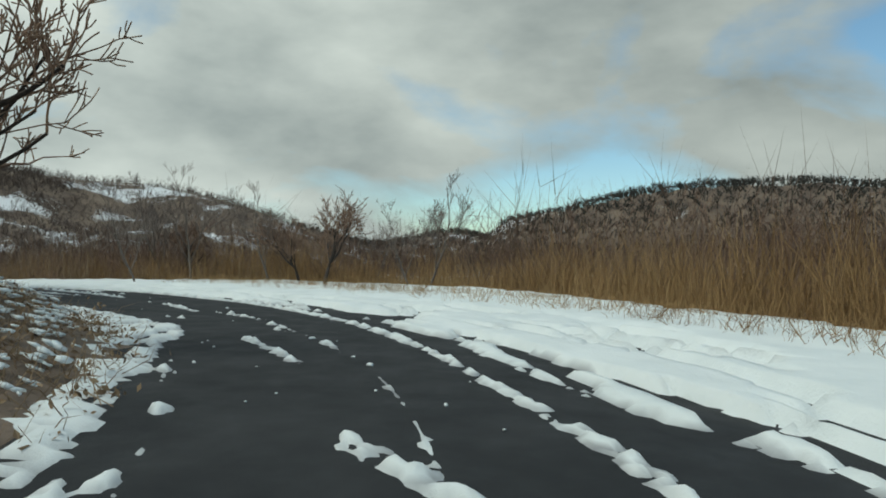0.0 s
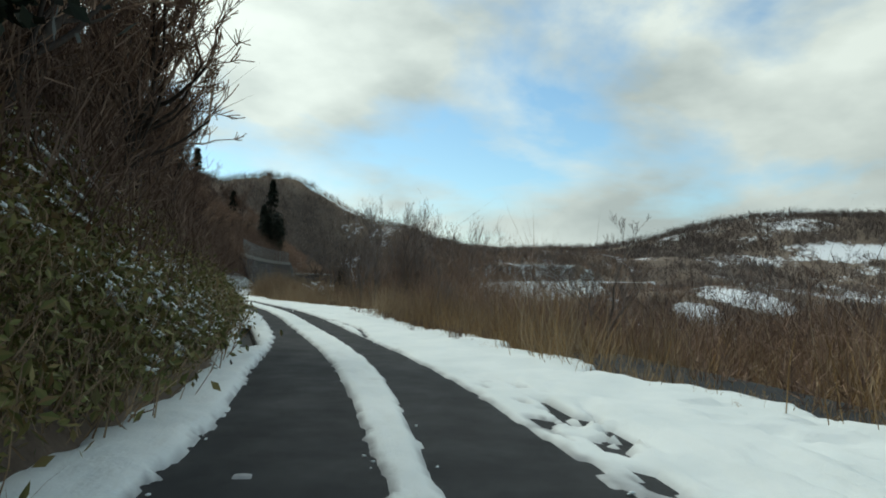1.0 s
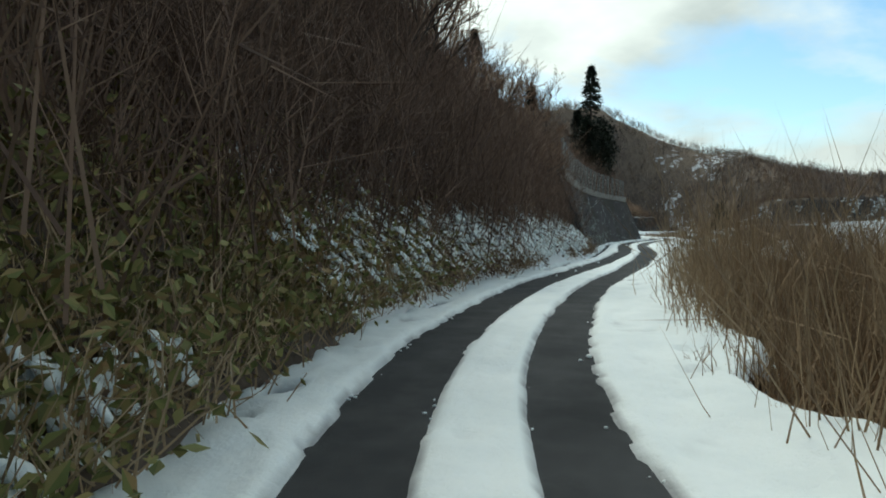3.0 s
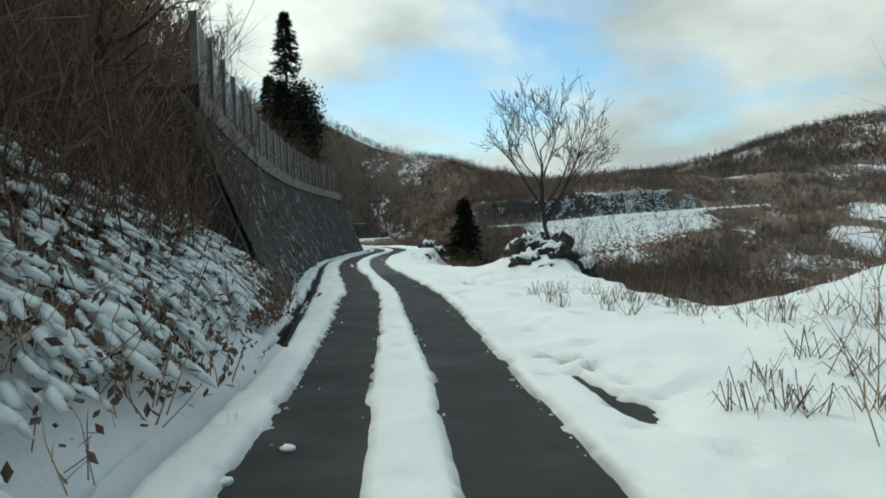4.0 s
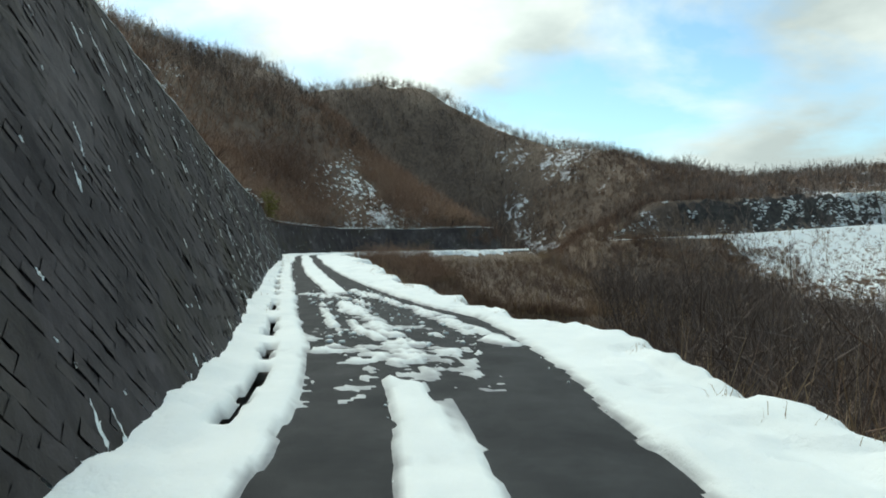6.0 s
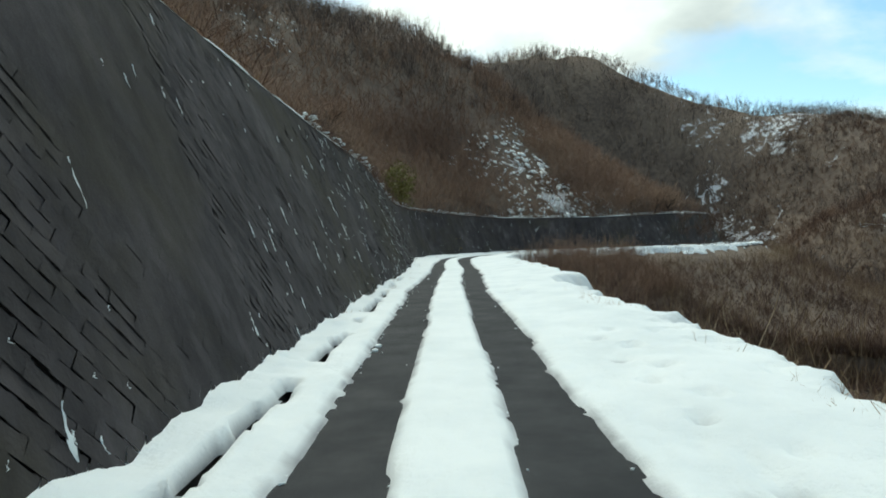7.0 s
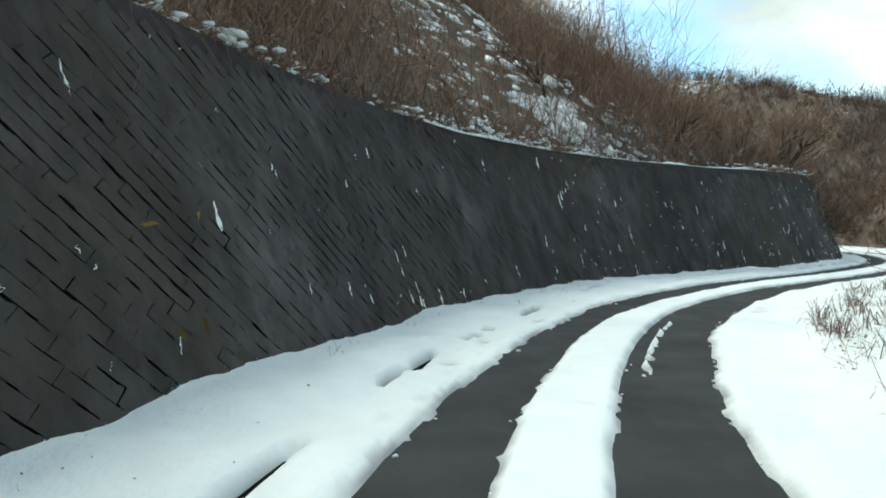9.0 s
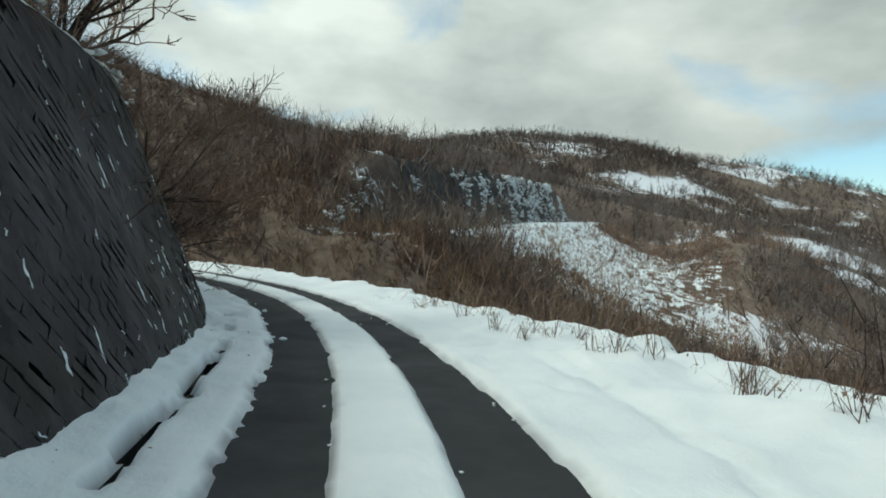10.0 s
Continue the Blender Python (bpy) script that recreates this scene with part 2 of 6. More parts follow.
# tables along the road, in metres
WALL_BASE = [(108, 1.8), (112, 1.96), (117, 2.03), (122, 2.0), (130, 1.95), (150, 1.97), (195, 1.95), (214, 1.75), (222, 2.0), (228, 2.5), (234, 3.05), (240, 2.75), (246, 2.66), (249, 2.62), (251, 2.58), (253.3, 2.46), (256.3, 2.2), (258, 2.08), (262, 1.92), (266.5, 1.85), (290, 1.8)]
WALL_HIGH = [(111, 4.05), (150, 4.05), (156, 4.5), (165, 4.85), (205, 4.7), (222, 4.7), (230, 4.0), (236, 3.7), (246, 3.3), (257, 3.35), (268, 3.7), (290, 3.9)]
WALL_FROM, WALL_TO = 111.5, 288.0
BATTER = 0.4
LEFT_EDGE = [(-10, 2.2), (5, 2.2), (8, 2.5), (10, 2.4), (13.5, 1.55), (15, 1.7), (18, 1.92), (24, 2.1), (34, 1.625), (41, 1.575), (46, 1.075), (60, 0.825), (75, 0.875), (100, 1.095), (113, 0.925), (116, 0.755), (122, 0.735), (130, 0.905), (146, 1.175), (160, 1.025), (186, 0.975), (200, 1.005), (214, 0.785), (230, 0.595), (238, 0.905), (250, 0.775), (262, 0.925), (300, 0.975)]
RIGHT_EDGE = [(-10, 3.4), (4.2, 3.0), (5, 2.7), (6, 2.4), (7, 2.2), (12, 2.2), (14, 2.75), (17, 2.6), (22, 3.1), (26, 3.1), (31, 1.9), (36, 1.4), (46, 1.14), (60, 1.28), (70, 1.2), (98, 1.0), (107, 1.03), (116, 1.29), (130, 1.14), (138, 1.23), (160, 1.5), (167.2, 2.2), (170, 1.72), (174.7, 1.3), (186, 1.05), (200, 1.03), (214, 1.25), (228, 1.38), (240, 1.22), (249, 1.32), (262, 1.14), (270, 0.95), (300, 1.0)]
STRIP_MID = [(27, -0.265), (36, -0.015), (46, -0.015), (52, 0.005), (60, -0.165), (70, -0.235), (77, -0.155), (90, -0.065), (98, 0.005), (105, 0.045), (110, 0.015), (115, -0.185), (121, -0.255), (128, -0.155), (136, -0.075), (150, -0.065), (180, -0.085), (188, -0.005), (200, -0.045), (208, -0.035), (213, -0.255), (219, -0.225), (226, -0.195), (236, -0.095), (245, -0.055), (249, -0.195), (256, -0.175), (262, -0.075), (300, -0.115)]
STRIP_HALF = [(25, -0.06), (28, 0.122), (36, 0.262), (46, 0.382), (52, 0.342), (60, 0.392), (77, 0.352), (98, 0.362), (104, 0.282), (110, 0.242), (116, 0.212), (121, 0.202), (130, 0.332), (137, 0.282), (150, 0.292), (158, 0.322), (176, 0.312), (188, 0.422), (200, 0.402), (216, 0.432), (228, 0.332), (240, 0.332), (249, 0.302), (253, 0.382), (262, 0.352), (300, 0.322)]
VERGE = [(-20, 11), (9, 11), (13, 11.2), (20, 14.0), (28, 13.0), (33, 8), (36, 5.4), (38, 4.7), (40, 3.9), (48, 3.8), (54, 3.6), (58, 4.4), (61, 4.9), (64.5, 4.2), (68, 3.4), (72, 2.75), (83, 2.6), (95, 2.7), (103, 3.2), (105.5, 6.2), (107.4, 6.4), (108.8, 4.9), (110.5, 4.6), (113.5, 5.2), (118, 5.2), (121, 4.6), (122.6, 3.1), (124, 2.9), (132, 2.85), (140, 3.2), (150, 3.3), (166, 2.9), (172, 2.45), (180, 2.5), (188, 3.3), (195, 3.4), (201, 3.4), (203, 3.2), (205.5, 4.2), (217, 4.3), (221, 3.95), (235, 3.6), (245, 4.0), (257, 4.2), (262, 5.0), (264, 4.2), (266, 3.75), (270, 3.2), (275, 2.6), (300, 2.8)]
HILLS = [(-327, -45, 88, 48, 48), (-335, 134, 62, 60, 10), (-440, 274, 100, 125, 51), (-339, 83, 39, 39, 11.5), (-372, 437, 114, 108, 42), (28, 765, 299, 148, 83), (-615, 65, 167, 202, 37), (-127, -110, 93, 65, 35), (20, -130, 120, 70, 40), (-212, -98, 74, 60, 27.5), (-311, -40, 34, 45, 12), (-329, 27, 38, 34, 15), (-300, 77, 15, 33, 6.5), (338, 827, 195, 147, 27)]


def foot_left(s):
    """Where the left bank or wall starts."""
    return np.where(s < 100, along([(-30, 3.2), (8, 3.0), (20, 2.9), (32, 2.5), (45, 2.2), (60, 1.75), (80, 1.7), (100, 1.9)], s), along(WALL_BASE, s))


BENCH = [(-252, 8, 1.2), (-258, 20, 1.8), (-270, 44, 2.8), (-281, 68, 4.4), (-291, 92, 5.4), (-310, 128, 7.0), (-324, 154, 8.0)]


def bench_coords(x, y):
    """How far along the cut road across the valley, and how far uphill of it."""
    p = np.array(BENCH)[:, :2]
    best, out_u, out_d, acc = np.full(np.shape(x), 1e9), np.zeros(np.shape(x)), np.zeros(np.shape(x)), 0.0
    for a, b in zip(p[:-1], p[1:]):
        t = b - a
        n = np.linalg.norm(t)
        t = t / n
        u = np.clip((x - a[0]) * t[0] + (y - a[1]) * t[1], 0, n)
        dx, dy = x - a[0] - u * t[0], y - a[1] - u * t[1]
        d = np.hypot(dx, dy)
        side = np.sign(t[0] * dy - t[1] * dx)
        near = d < best
        best, out_u, out_d = np.where(near, d, best), np.where(near, acc + u, out_u), np.where(near, d * side, out_d)
        acc += n
    return out_u, out_d


def bench(x, y, z, l):
    """The ground with the cut road across the valley worked into it."""
    u, d = bench_coords(x, y)
    p = np.array(BENCH)
    k = np.r_[0, np.cumsum(np.linalg.norm(np.diff(p[:, :2], axis=0), axis=1))]
    level = np.interp(u, k, p[:, 2])
    face = 5.8 * sstep(8, 24, u) * (1 - sstep(96, 122, u)) + 1.2
    up = level + face * sstep(2.0, 5.4, d) + 0.28 * np.maximum(d - 5.4, 0)
    down = level - 0.62 * np.maximum(-d - 2.0, 0)
    goal = np.where(d > 0, up, down)
    w = (1 - sstep(6, 34, np.abs(d))) * sstep(0.5, 6, u) * (1 - sstep(138, 162, u)) * sstep(7, 16, np.abs(l))
    return z * (1 - w) + goal * w


def mound(s, l):
    """Low heaps of earth and stones beside the pull-in."""
    return 0.75 * np.exp(-((s - 118.6) / 1.9) ** 2 - ((l + 5.2) / 1.3) ** 2) + 0.8 * np.exp(-((s - 106.4) / 1.7) ** 2 - ((l + 6.6) / 2.0) ** 2)


def land(xy):
    """The ground's height at places."""
    xy = np.asarray(xy, float).reshape(-1, 2)
    s, l = road_coords(xy)
    x, y = xy.T
    hills = np.full(len(x), 0.0)
    for cx, cy, rx, ry, h in HILLS:
        hills = hills + h * np.exp(-((x - cx) / rx) ** 2 - ((y - cy) / ry) ** 2)
    hills = np.maximum(hills, 0) + 5.0 * fbm(x / 55, y / 55, 3) * sstep(20, 70, np.abs(l)) + 1.3 * fbm(x / 13, y / 13, 5) * sstep(5, 16, np.abs(l))
    floor = (-12.0 * sstep(14, 60, np.abs(l)) * sstep(30, 75, s) - 2.0 * sstep(15, 60, np.abs(l))) * sstep(-275, -225, x)
    # left: a bank or a retaining wall and the slope above it
    foot = foot_left(s)
    wall = sstep(112.0, 120.5, s) * (1 - sstep(287, 289, s))
    d = np.maximum(l - foot, 0)
    grade = along([(-30, 0.35), (10, 0.4), (24, 0.6), (40, 1.0), (60, 1.12), (100, 1.1), (112, 0.95), (150, 0.78), (190, 0.85), (230, 0.86), (250, 0.88), (262, 0.7), (300, 0.52)], s)
    bank = grade * np.minimum(d, 26) + 0.42 * grade * np.clip(d - 26, 0, 45) + 0.35 * fbm(x / 3.5, y / 3.5, 9) * sstep(0.4, 3, d)
    high = along(WALL_HIGH, s)
    back = BATTER * high
    above = high - 0.12 + grade * np.clip(d - back - 1.7, 0, 26) + 0.42 * grade * np.clip(d - back - 27, 0, 45) + 0.4 * fbm(x / 3.5, y / 3.5, 9) * sstep(back + 1.2, back + 4, d)
    behind = -0.15 + (above + 0.15) * sstep(back * 0.75 + 0.4, back + 1.3, d)
    left = np.where(d > 0, bank * (1 - wall) + behind * wall, np.where(s > 43, -0.45, -0.12))
    hold = 1 - sstep(18, 55, l)
    left = left * hold + np.maximum(hills, left * (1 - 0.6 * sstep(45, 150, l))) * (1 - hold)
    # right: the verge, then down into the valley
    v = along(VERGE, s)
    e = np.maximum(-l - v, 0)
    drop = along([(-30, 0.03), (30, 0.05), (42, 0.16), (60, 0.35), (85, 0.45), (105, 0.5), (125, 0.7), (160, 0.85), (230, 0.8), (246, 0.5), (262, 0.55), (300, 0.6)], s)
    depth = along([(-30, 0.8), (30, 1.5), (60, 6), (100, 10), (150, 14), (240, 14), (300, 12)], s)
    down = -0.12 - depth * (1 - np.exp(-drop * e / depth)) + 0.2 * fbm(x / 4, y / 4, 12) * sstep(0.5, 3, e)
    far = sstep(14, 50, e)
    right = down * (1 - far) + np.maximum(hills + floor, down - 6) * far
    z = bench(x, y, np.where(l >= 0, left, right + mound(s, l)), l)
    return z, s, l


def mesh_of(name, verts, faces, mat, smooth=False):
    """A mesh from arrays; faces all of one size."""
    me = bpy.data.meshes.new(name)
    verts = np.ascontiguousarray(verts, dtype=np.float32).reshape(-1, 3)
    faces = np.ascontiguousarray(faces, dtype=np.int32)
    k = faces.shape[1]
    me.vertices.add(len(verts))
    me.vertices.foreach_set("co", verts.ravel())
    me.loops.add(faces.size)
    me.loops.foreach_set("vertex_index", faces.ravel())
    me.polygons.add(len(faces))
    me.polygons.foreach_set("loop_start", np.arange(0, faces.size, k, dtype=np.int32))
    me.polygons.foreach_set("use_smooth", np.full(len(faces), smooth, dtype=bool))
    me.update(calc_edges=True)
    me.validate()
    me.materials.append(mat)
    return me


def grid_faces(rows, cols):
    i = np.arange(rows * cols).reshape(rows, cols)
    return np.stack([i[:-1, :-1], i[1:, :-1], i[1:, 1:], i[:-1, 1:]], -1).reshape(-1, 4)


def part(name, me, parent, label=""):
    ob = new(name, me)
    ob.parent = parent
    if label:
        ob["label"] = label
    return ob


# ---------------------------------------------------------------- materials
def material(name, rough=0.8, metal=0.0, spec=0.4):
    m = bpy.data.materials.new(name)
    m.use_nodes = True
    b = m.node_tree.nodes["Principled BSDF"]
    b.inputs["Roughness"].default_value, b.inputs["Metallic"].default_value = rough, metal
    b.inputs["Specular IOR Level"].default_value = spec
    return m, m.node_tree.nodes, m.node_tree.links, b


def noise_node(nt, ln, scale, detail=5, rough=0.6, vec=None, distort=0.0):
    n = nt.new("ShaderNodeTexNoise")
    n.inputs["Scale"].default_value, n.inputs["Detail"].default_value = scale, detail
    n.inputs["Roughness"].default_value, n.inputs["Distortion"].default_value = rough, distort
    if vec is not None:
        ln.new(vec, n.inputs["Vector"])
    return n


def ramp_node(nt, ln, src, stops):
    r = nt.new("ShaderNodeValToRGB")
    el = r.color_ramp.elements
    while len(el) < len(stops):
        el.new(0.5)
    for e, (p, c) in zip(el, stops):
        e.position, e.color = p, (*c, 1)
    ln.new(src, r.inputs["Fac"])
    return r


def mix_node(nt, ln, fac, a, b, blend="MIX"):
    m = nt.new("ShaderNodeMix")
    m.data_type, m.blend_type = "RGBA", blend
    for key, v in (("Factor", fac), ("A", a), ("B", b)):
        sock = [i for i in m.inputs if i.name == key and i.type == ("VALUE" if key == "Factor" else "RGBA")][0]
        if isinstance(v, bpy.types.NodeSocket):
            ln.new(v, sock)
        else:
            sock.default_value = v if key == "Factor" else (*v, 1)
    return [o for o in m.outputs if o.type == "RGBA"][0]


def bump_node(nt, ln, height, strength, dist, bsdf):
    b = nt.new("ShaderNodeBump")
    b.inputs["Strength"].default_value, b.inputs["Distance"].default_value = strength, dist
    ln.new(height, b.inputs["Height"])
    ln.new(b.outputs["Normal"], bsdf.inputs["Normal"])


def pos_socket(nt):
    return nt.new("ShaderNodeNewGeometry").outputs["Position"]


def make_snow():
    m, nt, ln, b = material("snow", 0.62, spec=0.3)
    p = pos_socket(nt)
    n1, n2 = noise_node(nt, ln, 0.8, 5, vec=p), noise_node(nt, ln, 26, 6, 0.7, vec=p)
    c = ramp_node(nt, ln, n1.outputs["Fac"], [(0.3, (0.72, 0.775, 0.775)), (0.6, (0.82, 0.865, 0.855))])
    g = ramp_node(nt, ln, noise_node(nt, ln, 55, 3, vec=p).outputs["Fac"], [(0.66, (0, 0, 0)), (0.75, (1, 1, 1))])
    k = nt.new("ShaderNodeMath")
    k.operation = "MULTIPLY"
    k.inputs[1].default_value = 0.25
    ln.new(g.outputs["Color"], k.inputs[0])
    clean = mix_node(nt, ln, k.outputs[0], c.outputs["Color"], (0.5, 0.5, 0.48))
    thin = nt.new("ShaderNodeAttribute")
    thin.attribute_name = "slush"
    ln.new(mix_node(nt, ln, thin.outputs["Fac"], clean, (0.3, 0.31, 0.32)), b.inputs["Base Color"])
    n3 = noise_node(nt, ln, 7, 5, 0.65, vec=p)
    sum_ = nt.new("ShaderNodeMath")
    sum_.operation = "MULTIPLY_ADD"
    sum_.inputs[1].default_value = 2.2
    ln.new(n3.outputs["Fac"], sum_.inputs[0])
    ln.new(n2.outputs["Fac"], sum_.inputs[2])
    bump_node(nt, ln, sum_.outputs[0], 0.4, 0.03, b)
    return m


def make_asphalt():
    m, nt, ln, b = material("asphalt", 0.8, spec=0.22)
    p = pos_socket(nt)
    n1, n2 = noise_node(nt, ln, 0.7, 5, vec=p), noise_node(nt, ln, 160, 3, 0.7, vec=p)
    c = ramp_node(nt, ln, n1.outputs["Fac"], [(0.3, (0.023, 0.025, 0.027)), (0.5, (0.031, 0.033, 0.035)), (0.7, (0.042, 0.044, 0.046))])
    g = ramp_node(nt, ln, n2.outputs["Fac"], [(0.3, (0.6, 0.6, 0.6)), (0.7, (1.35, 1.35, 1.35))])
    ln.new(mix_node(nt, ln, 1.0, c.outputs["Color"], g.outputs["Color"], "MULTIPLY"), b.inputs["Base Color"])
    r = ramp_node(nt, ln, noise_node(nt, ln, 1.6, 4, vec=p).outputs["Fac"], [(0.35, (0.72, 0.72, 0.72)), (0.65, (0.92, 0.92, 0.92))])
    ln.new(r.outputs["Color"], b.inputs["Roughness"])
    bump_node(nt, ln, n2.outputs["Fac"], 0.5, 0.006, b)
    return m


def make_block():
    m, nt, ln, b = material("weathered_concrete_block", 0.85, spec=0.3)
    p = pos_socket(nt)
    n1 = noise_node(nt, ln, 0.45, 6, vec=p)
    c = ramp_node(nt, ln, n1.outputs["Fac"], [(0.28, (0.03, 0.027, 0.029)), (0.5, (0.054, 0.048, 0.05)), (0.72, (0.098, 0.089, 0.09))])
    mp = nt.new("ShaderNodeMapping")
    mp.inputs["Scale"].default_value = (2.5, 2.5, 0.22)
    ln.new(p, mp.inputs["Vector"])
    st = ramp_node(nt, ln, noise_node(nt, ln, 1.0, 6, 0.65, vec=mp.outputs["Vector"]).outputs["Fac"], [(0.35, (0.5, 0.5, 0.5)), (0.6, (1.1, 1.1, 1.1))])
    c2 = mix_node(nt, ln, 1.0, c.outputs["Color"], st.outputs["Color"], "MULTIPLY")
    isl = nt.new("ShaderNodeNewGeometry").outputs["Random Per Island"]
    v = ramp_node(nt, ln, isl, [(0.0, (0.9, 0.9, 0.9)), (1.0, (1.1, 1.1, 1.1))])
    c3 = mix_node(nt, ln, 1.0, c2, v.outputs["Color"], "MULTIPLY")
    oi = nt.new("ShaderNodeObjectInfo").outputs["Random"]
    v2 = ramp_node(nt, ln, oi, [(0.0, (0.9, 0.9, 0.9)), (1.0, (1.1, 1.1, 1.1))])
    c3 = mix_node(nt, ln, 1.0, c3, v2.outputs["Color"], "MULTIPLY")
    moss = ramp_node(nt, ln, noise_node(nt, ln, 0.22, 7, 0.68, vec=p).outputs["Fac"], [(0.47, (0, 0, 0)), (0.66, (0.85, 0.85, 0.85))])
    c4 = mix_node(nt, ln, moss.outputs["Color"], c3, (0.05, 0.044, 0.026))
    ln.new(c4, b.inputs["Base Color"])
    bump_node(nt, ln, noise_node(nt, ln, 38, 5, vec=p).outputs["Fac"], 0.45, 0.012, b)
    return m


def make_plain(name, dark, light, rough=0.8, scale=6.0, metal=0.0, bump=0.2):
    m, nt, ln, b = material(name, rough, metal)
    p = pos_socket(nt)
    n = noise_node(nt, ln, scale, 5, vec=p)
    c = ramp_node(nt, ln, n.outputs["Fac"], [(0.3, dark), (0.7, light)])
    ln.new(c.outputs["Color"], b.inputs["Base Color"])
    if bump:
        bump_node(nt, ln, noise_node(nt, ln, scale * 6, 4, vec=p).outputs["Fac"], bump, 0.01, b)
    return m


def make_varied(name, colours, rough=0.85, broad=0.06, trans=0.0):
    """Twigs, reeds and leaves: a colour for each island, shifted in broad patches."""
    m, nt, ln, b = material(name, rough, spec=0.2)
    g = nt.new("ShaderNodeNewGeometry")
    n = noise_node(nt, ln, broad, 4, vec=g.outputs["Position"])
    a = nt.new("ShaderNodeMath")
    a.operation = "MULTIPLY_ADD"
    a.inputs[1].default_value = 0.55
    ln.new(g.outputs["Random Per Island"], a.inputs[0])
    k = nt.new("ShaderNodeMath")
    k.operation = "MULTIPLY_ADD"
    k.inputs[1].default_value, k.inputs[2].default_value = 1.3, -0.42
    ln.new(n.outputs["Fac"], k.inputs[0])
    ln.new(k.outputs[0], a.inputs[2])
    c = ramp_node(nt, ln, a.outputs[0], [(i / (len(colours) - 1), q) for i, q in enumerate(colours)])
    ln.new(c.outputs["Color"], b.inputs["Base Color"])
    return m


def make_earth():
    """Hillside soil, leaf litter and dead grass with lying snow."""
    m, nt, ln, b = material("hillside_ground", 0.9, spec=0.2)
    p = pos_socket(nt)
    n1, n2 = noise_node(nt, ln, 0.05, 7, 0.62, vec=p), noise_node(nt, ln, 1.1, 7, 0.7, vec=p)
    c = ramp_node(nt, ln, n1.outputs["Fac"], [(0.3, (0.09, 0.07, 0.057)), (0.5, (0.165, 0.127, 0.098)), (0.7, (0.24, 0.187, 0.14))])
    g = ramp_node(nt, ln, n2.outputs["Fac"], [(0.25, (0.45, 0.45, 0.45)), (0.7, (1.4, 1.4, 1.4))])
    soil = mix_node(nt, ln, 1.0, c.outputs["Color"], g.outputs["Color"], "MULTIPLY")
    big = noise_node(nt, ln, 0.03, 5, 0.55, vec=p, distort=0.6)
    fine = noise_node(nt, ln, 0.42, 10, 0.78, vec=p, distort=0.9)
    add = nt.new("ShaderNodeMath")
    add.operation = "MULTIPLY_ADD"
    add.inputs[1].default_value = 0.8
    ln.new(fine.outputs["Fac"], add.inputs[0])
    ln.new(big.outputs["Fac"], add.inputs[2])
    more = nt.new("ShaderNodeAttribute")
    more.attribute_name = "snowy"
    lie = nt.new("ShaderNodeMath")
    lie.operation = "ADD"
    ln.new(add.outputs[0], lie.inputs[0])
    ln.new(more.outputs["Fac"], lie.inputs[1])
    s = ramp_node(nt, ln, lie.outputs[0], [(0.985, (0, 0, 0)), (1.04, (1, 1, 1))])
    ln.new(mix_node(nt, ln, s.outputs["Color"], soil, (0.78, 0.8, 0.81)), b.inputs["Base Color"])
    bump_node(nt, ln, n2.outputs["Fac"], 0.8, 0.15, b)
    return m


SNOW, ASPHALT, BLOCK, EARTH = make_snow(), make_asphalt(), make_block(), make_earth()
PATCH = make_plain("newer_asphalt", (0.04, 0.042, 0.043), (0.058, 0.06, 0.061), 0.82, 3)
CONCRETE = make_plain("old_concrete", (0.12, 0.115, 0.105), (0.26, 0.25, 0.235), 0.85, 2.5)
# Drain concrete: shade inside a deep slot is put into its dark colour.
DARKCONCRETE = make_plain("dark_concrete", (0.025, 0.025, 0.024), (0.06, 0.058, 0.055), 0.8, 4)
JOINT = make_plain("joint_mortar", (0.03, 0.028, 0.029), (0.055, 0.05, 0.05), 0.95, 5)
STEEL = make_plain("galvanised_steel", (0.17, 0.17, 0.165), (0.3, 0.3, 0.29), 0.5, 3, 0.7, 0.05)
BARK = make_plain("bark", (0.1, 0.082, 0.07), (0.22, 0.19, 0.165), 0.9, 9)
DARKBARK = make_plain("dark_bark", (0.03, 0.024, 0.02), (0.07, 0.055, 0.045), 0.9, 9)
TWIG = make_varied("brown_twigs", [(0.095, 0.06, 0.046), (0.22, 0.142, 0.102), (0.33, 0.222, 0.156), (0.42, 0.31, 0.215)], broad=0.05)
GREYTWIG = make_varied("grey_twigs", [(0.09, 0.075, 0.065), (0.2, 0.165, 0.145), (0.3, 0.255, 0.225)], broad=0.1)
# Greyer than TWIG: the hill's haze is put into the twigs' colour.
HAZETWIG = make_varied("pale_brown_twigs", [(0.1, 0.075, 0.06), (0.23, 0.175, 0.14), (0.34, 0.265, 0.21), (0.42, 0.34, 0.27)], broad=0.03)
DUSKTWIG = make_varied("dark_twigs", [(0.05, 0.04, 0.035), (0.11, 0.085, 0.072), (0.18, 0.14, 0.115)], broad=0.06)
# Evergreen-dark woods, with a cloud's shadow on the hill put into the colour.
DUSKWOOD = make_varied("dark_mixed_woods", [(0.018, 0.022, 0.02), (0.04, 0.042, 0.038), (0.075, 0.07, 0.06)], broad=0.02)
# Darker version of TWIG: shade below the bank's trees is put into the colour.
BANKTWIG = make_varied("bank_twigs", [(0.05, 0.034, 0.028), (0.12, 0.078, 0.06), (0.19, 0.125, 0.09), (0.27, 0.19, 0.135)], broad=0.09)
REED = make_varied("dead_reeds", [(0.1, 0.056, 0.026), (0.25, 0.15, 0.065), (0.4, 0.265, 0.125), (0.5, 0.38, 0.22)], broad=0.12)
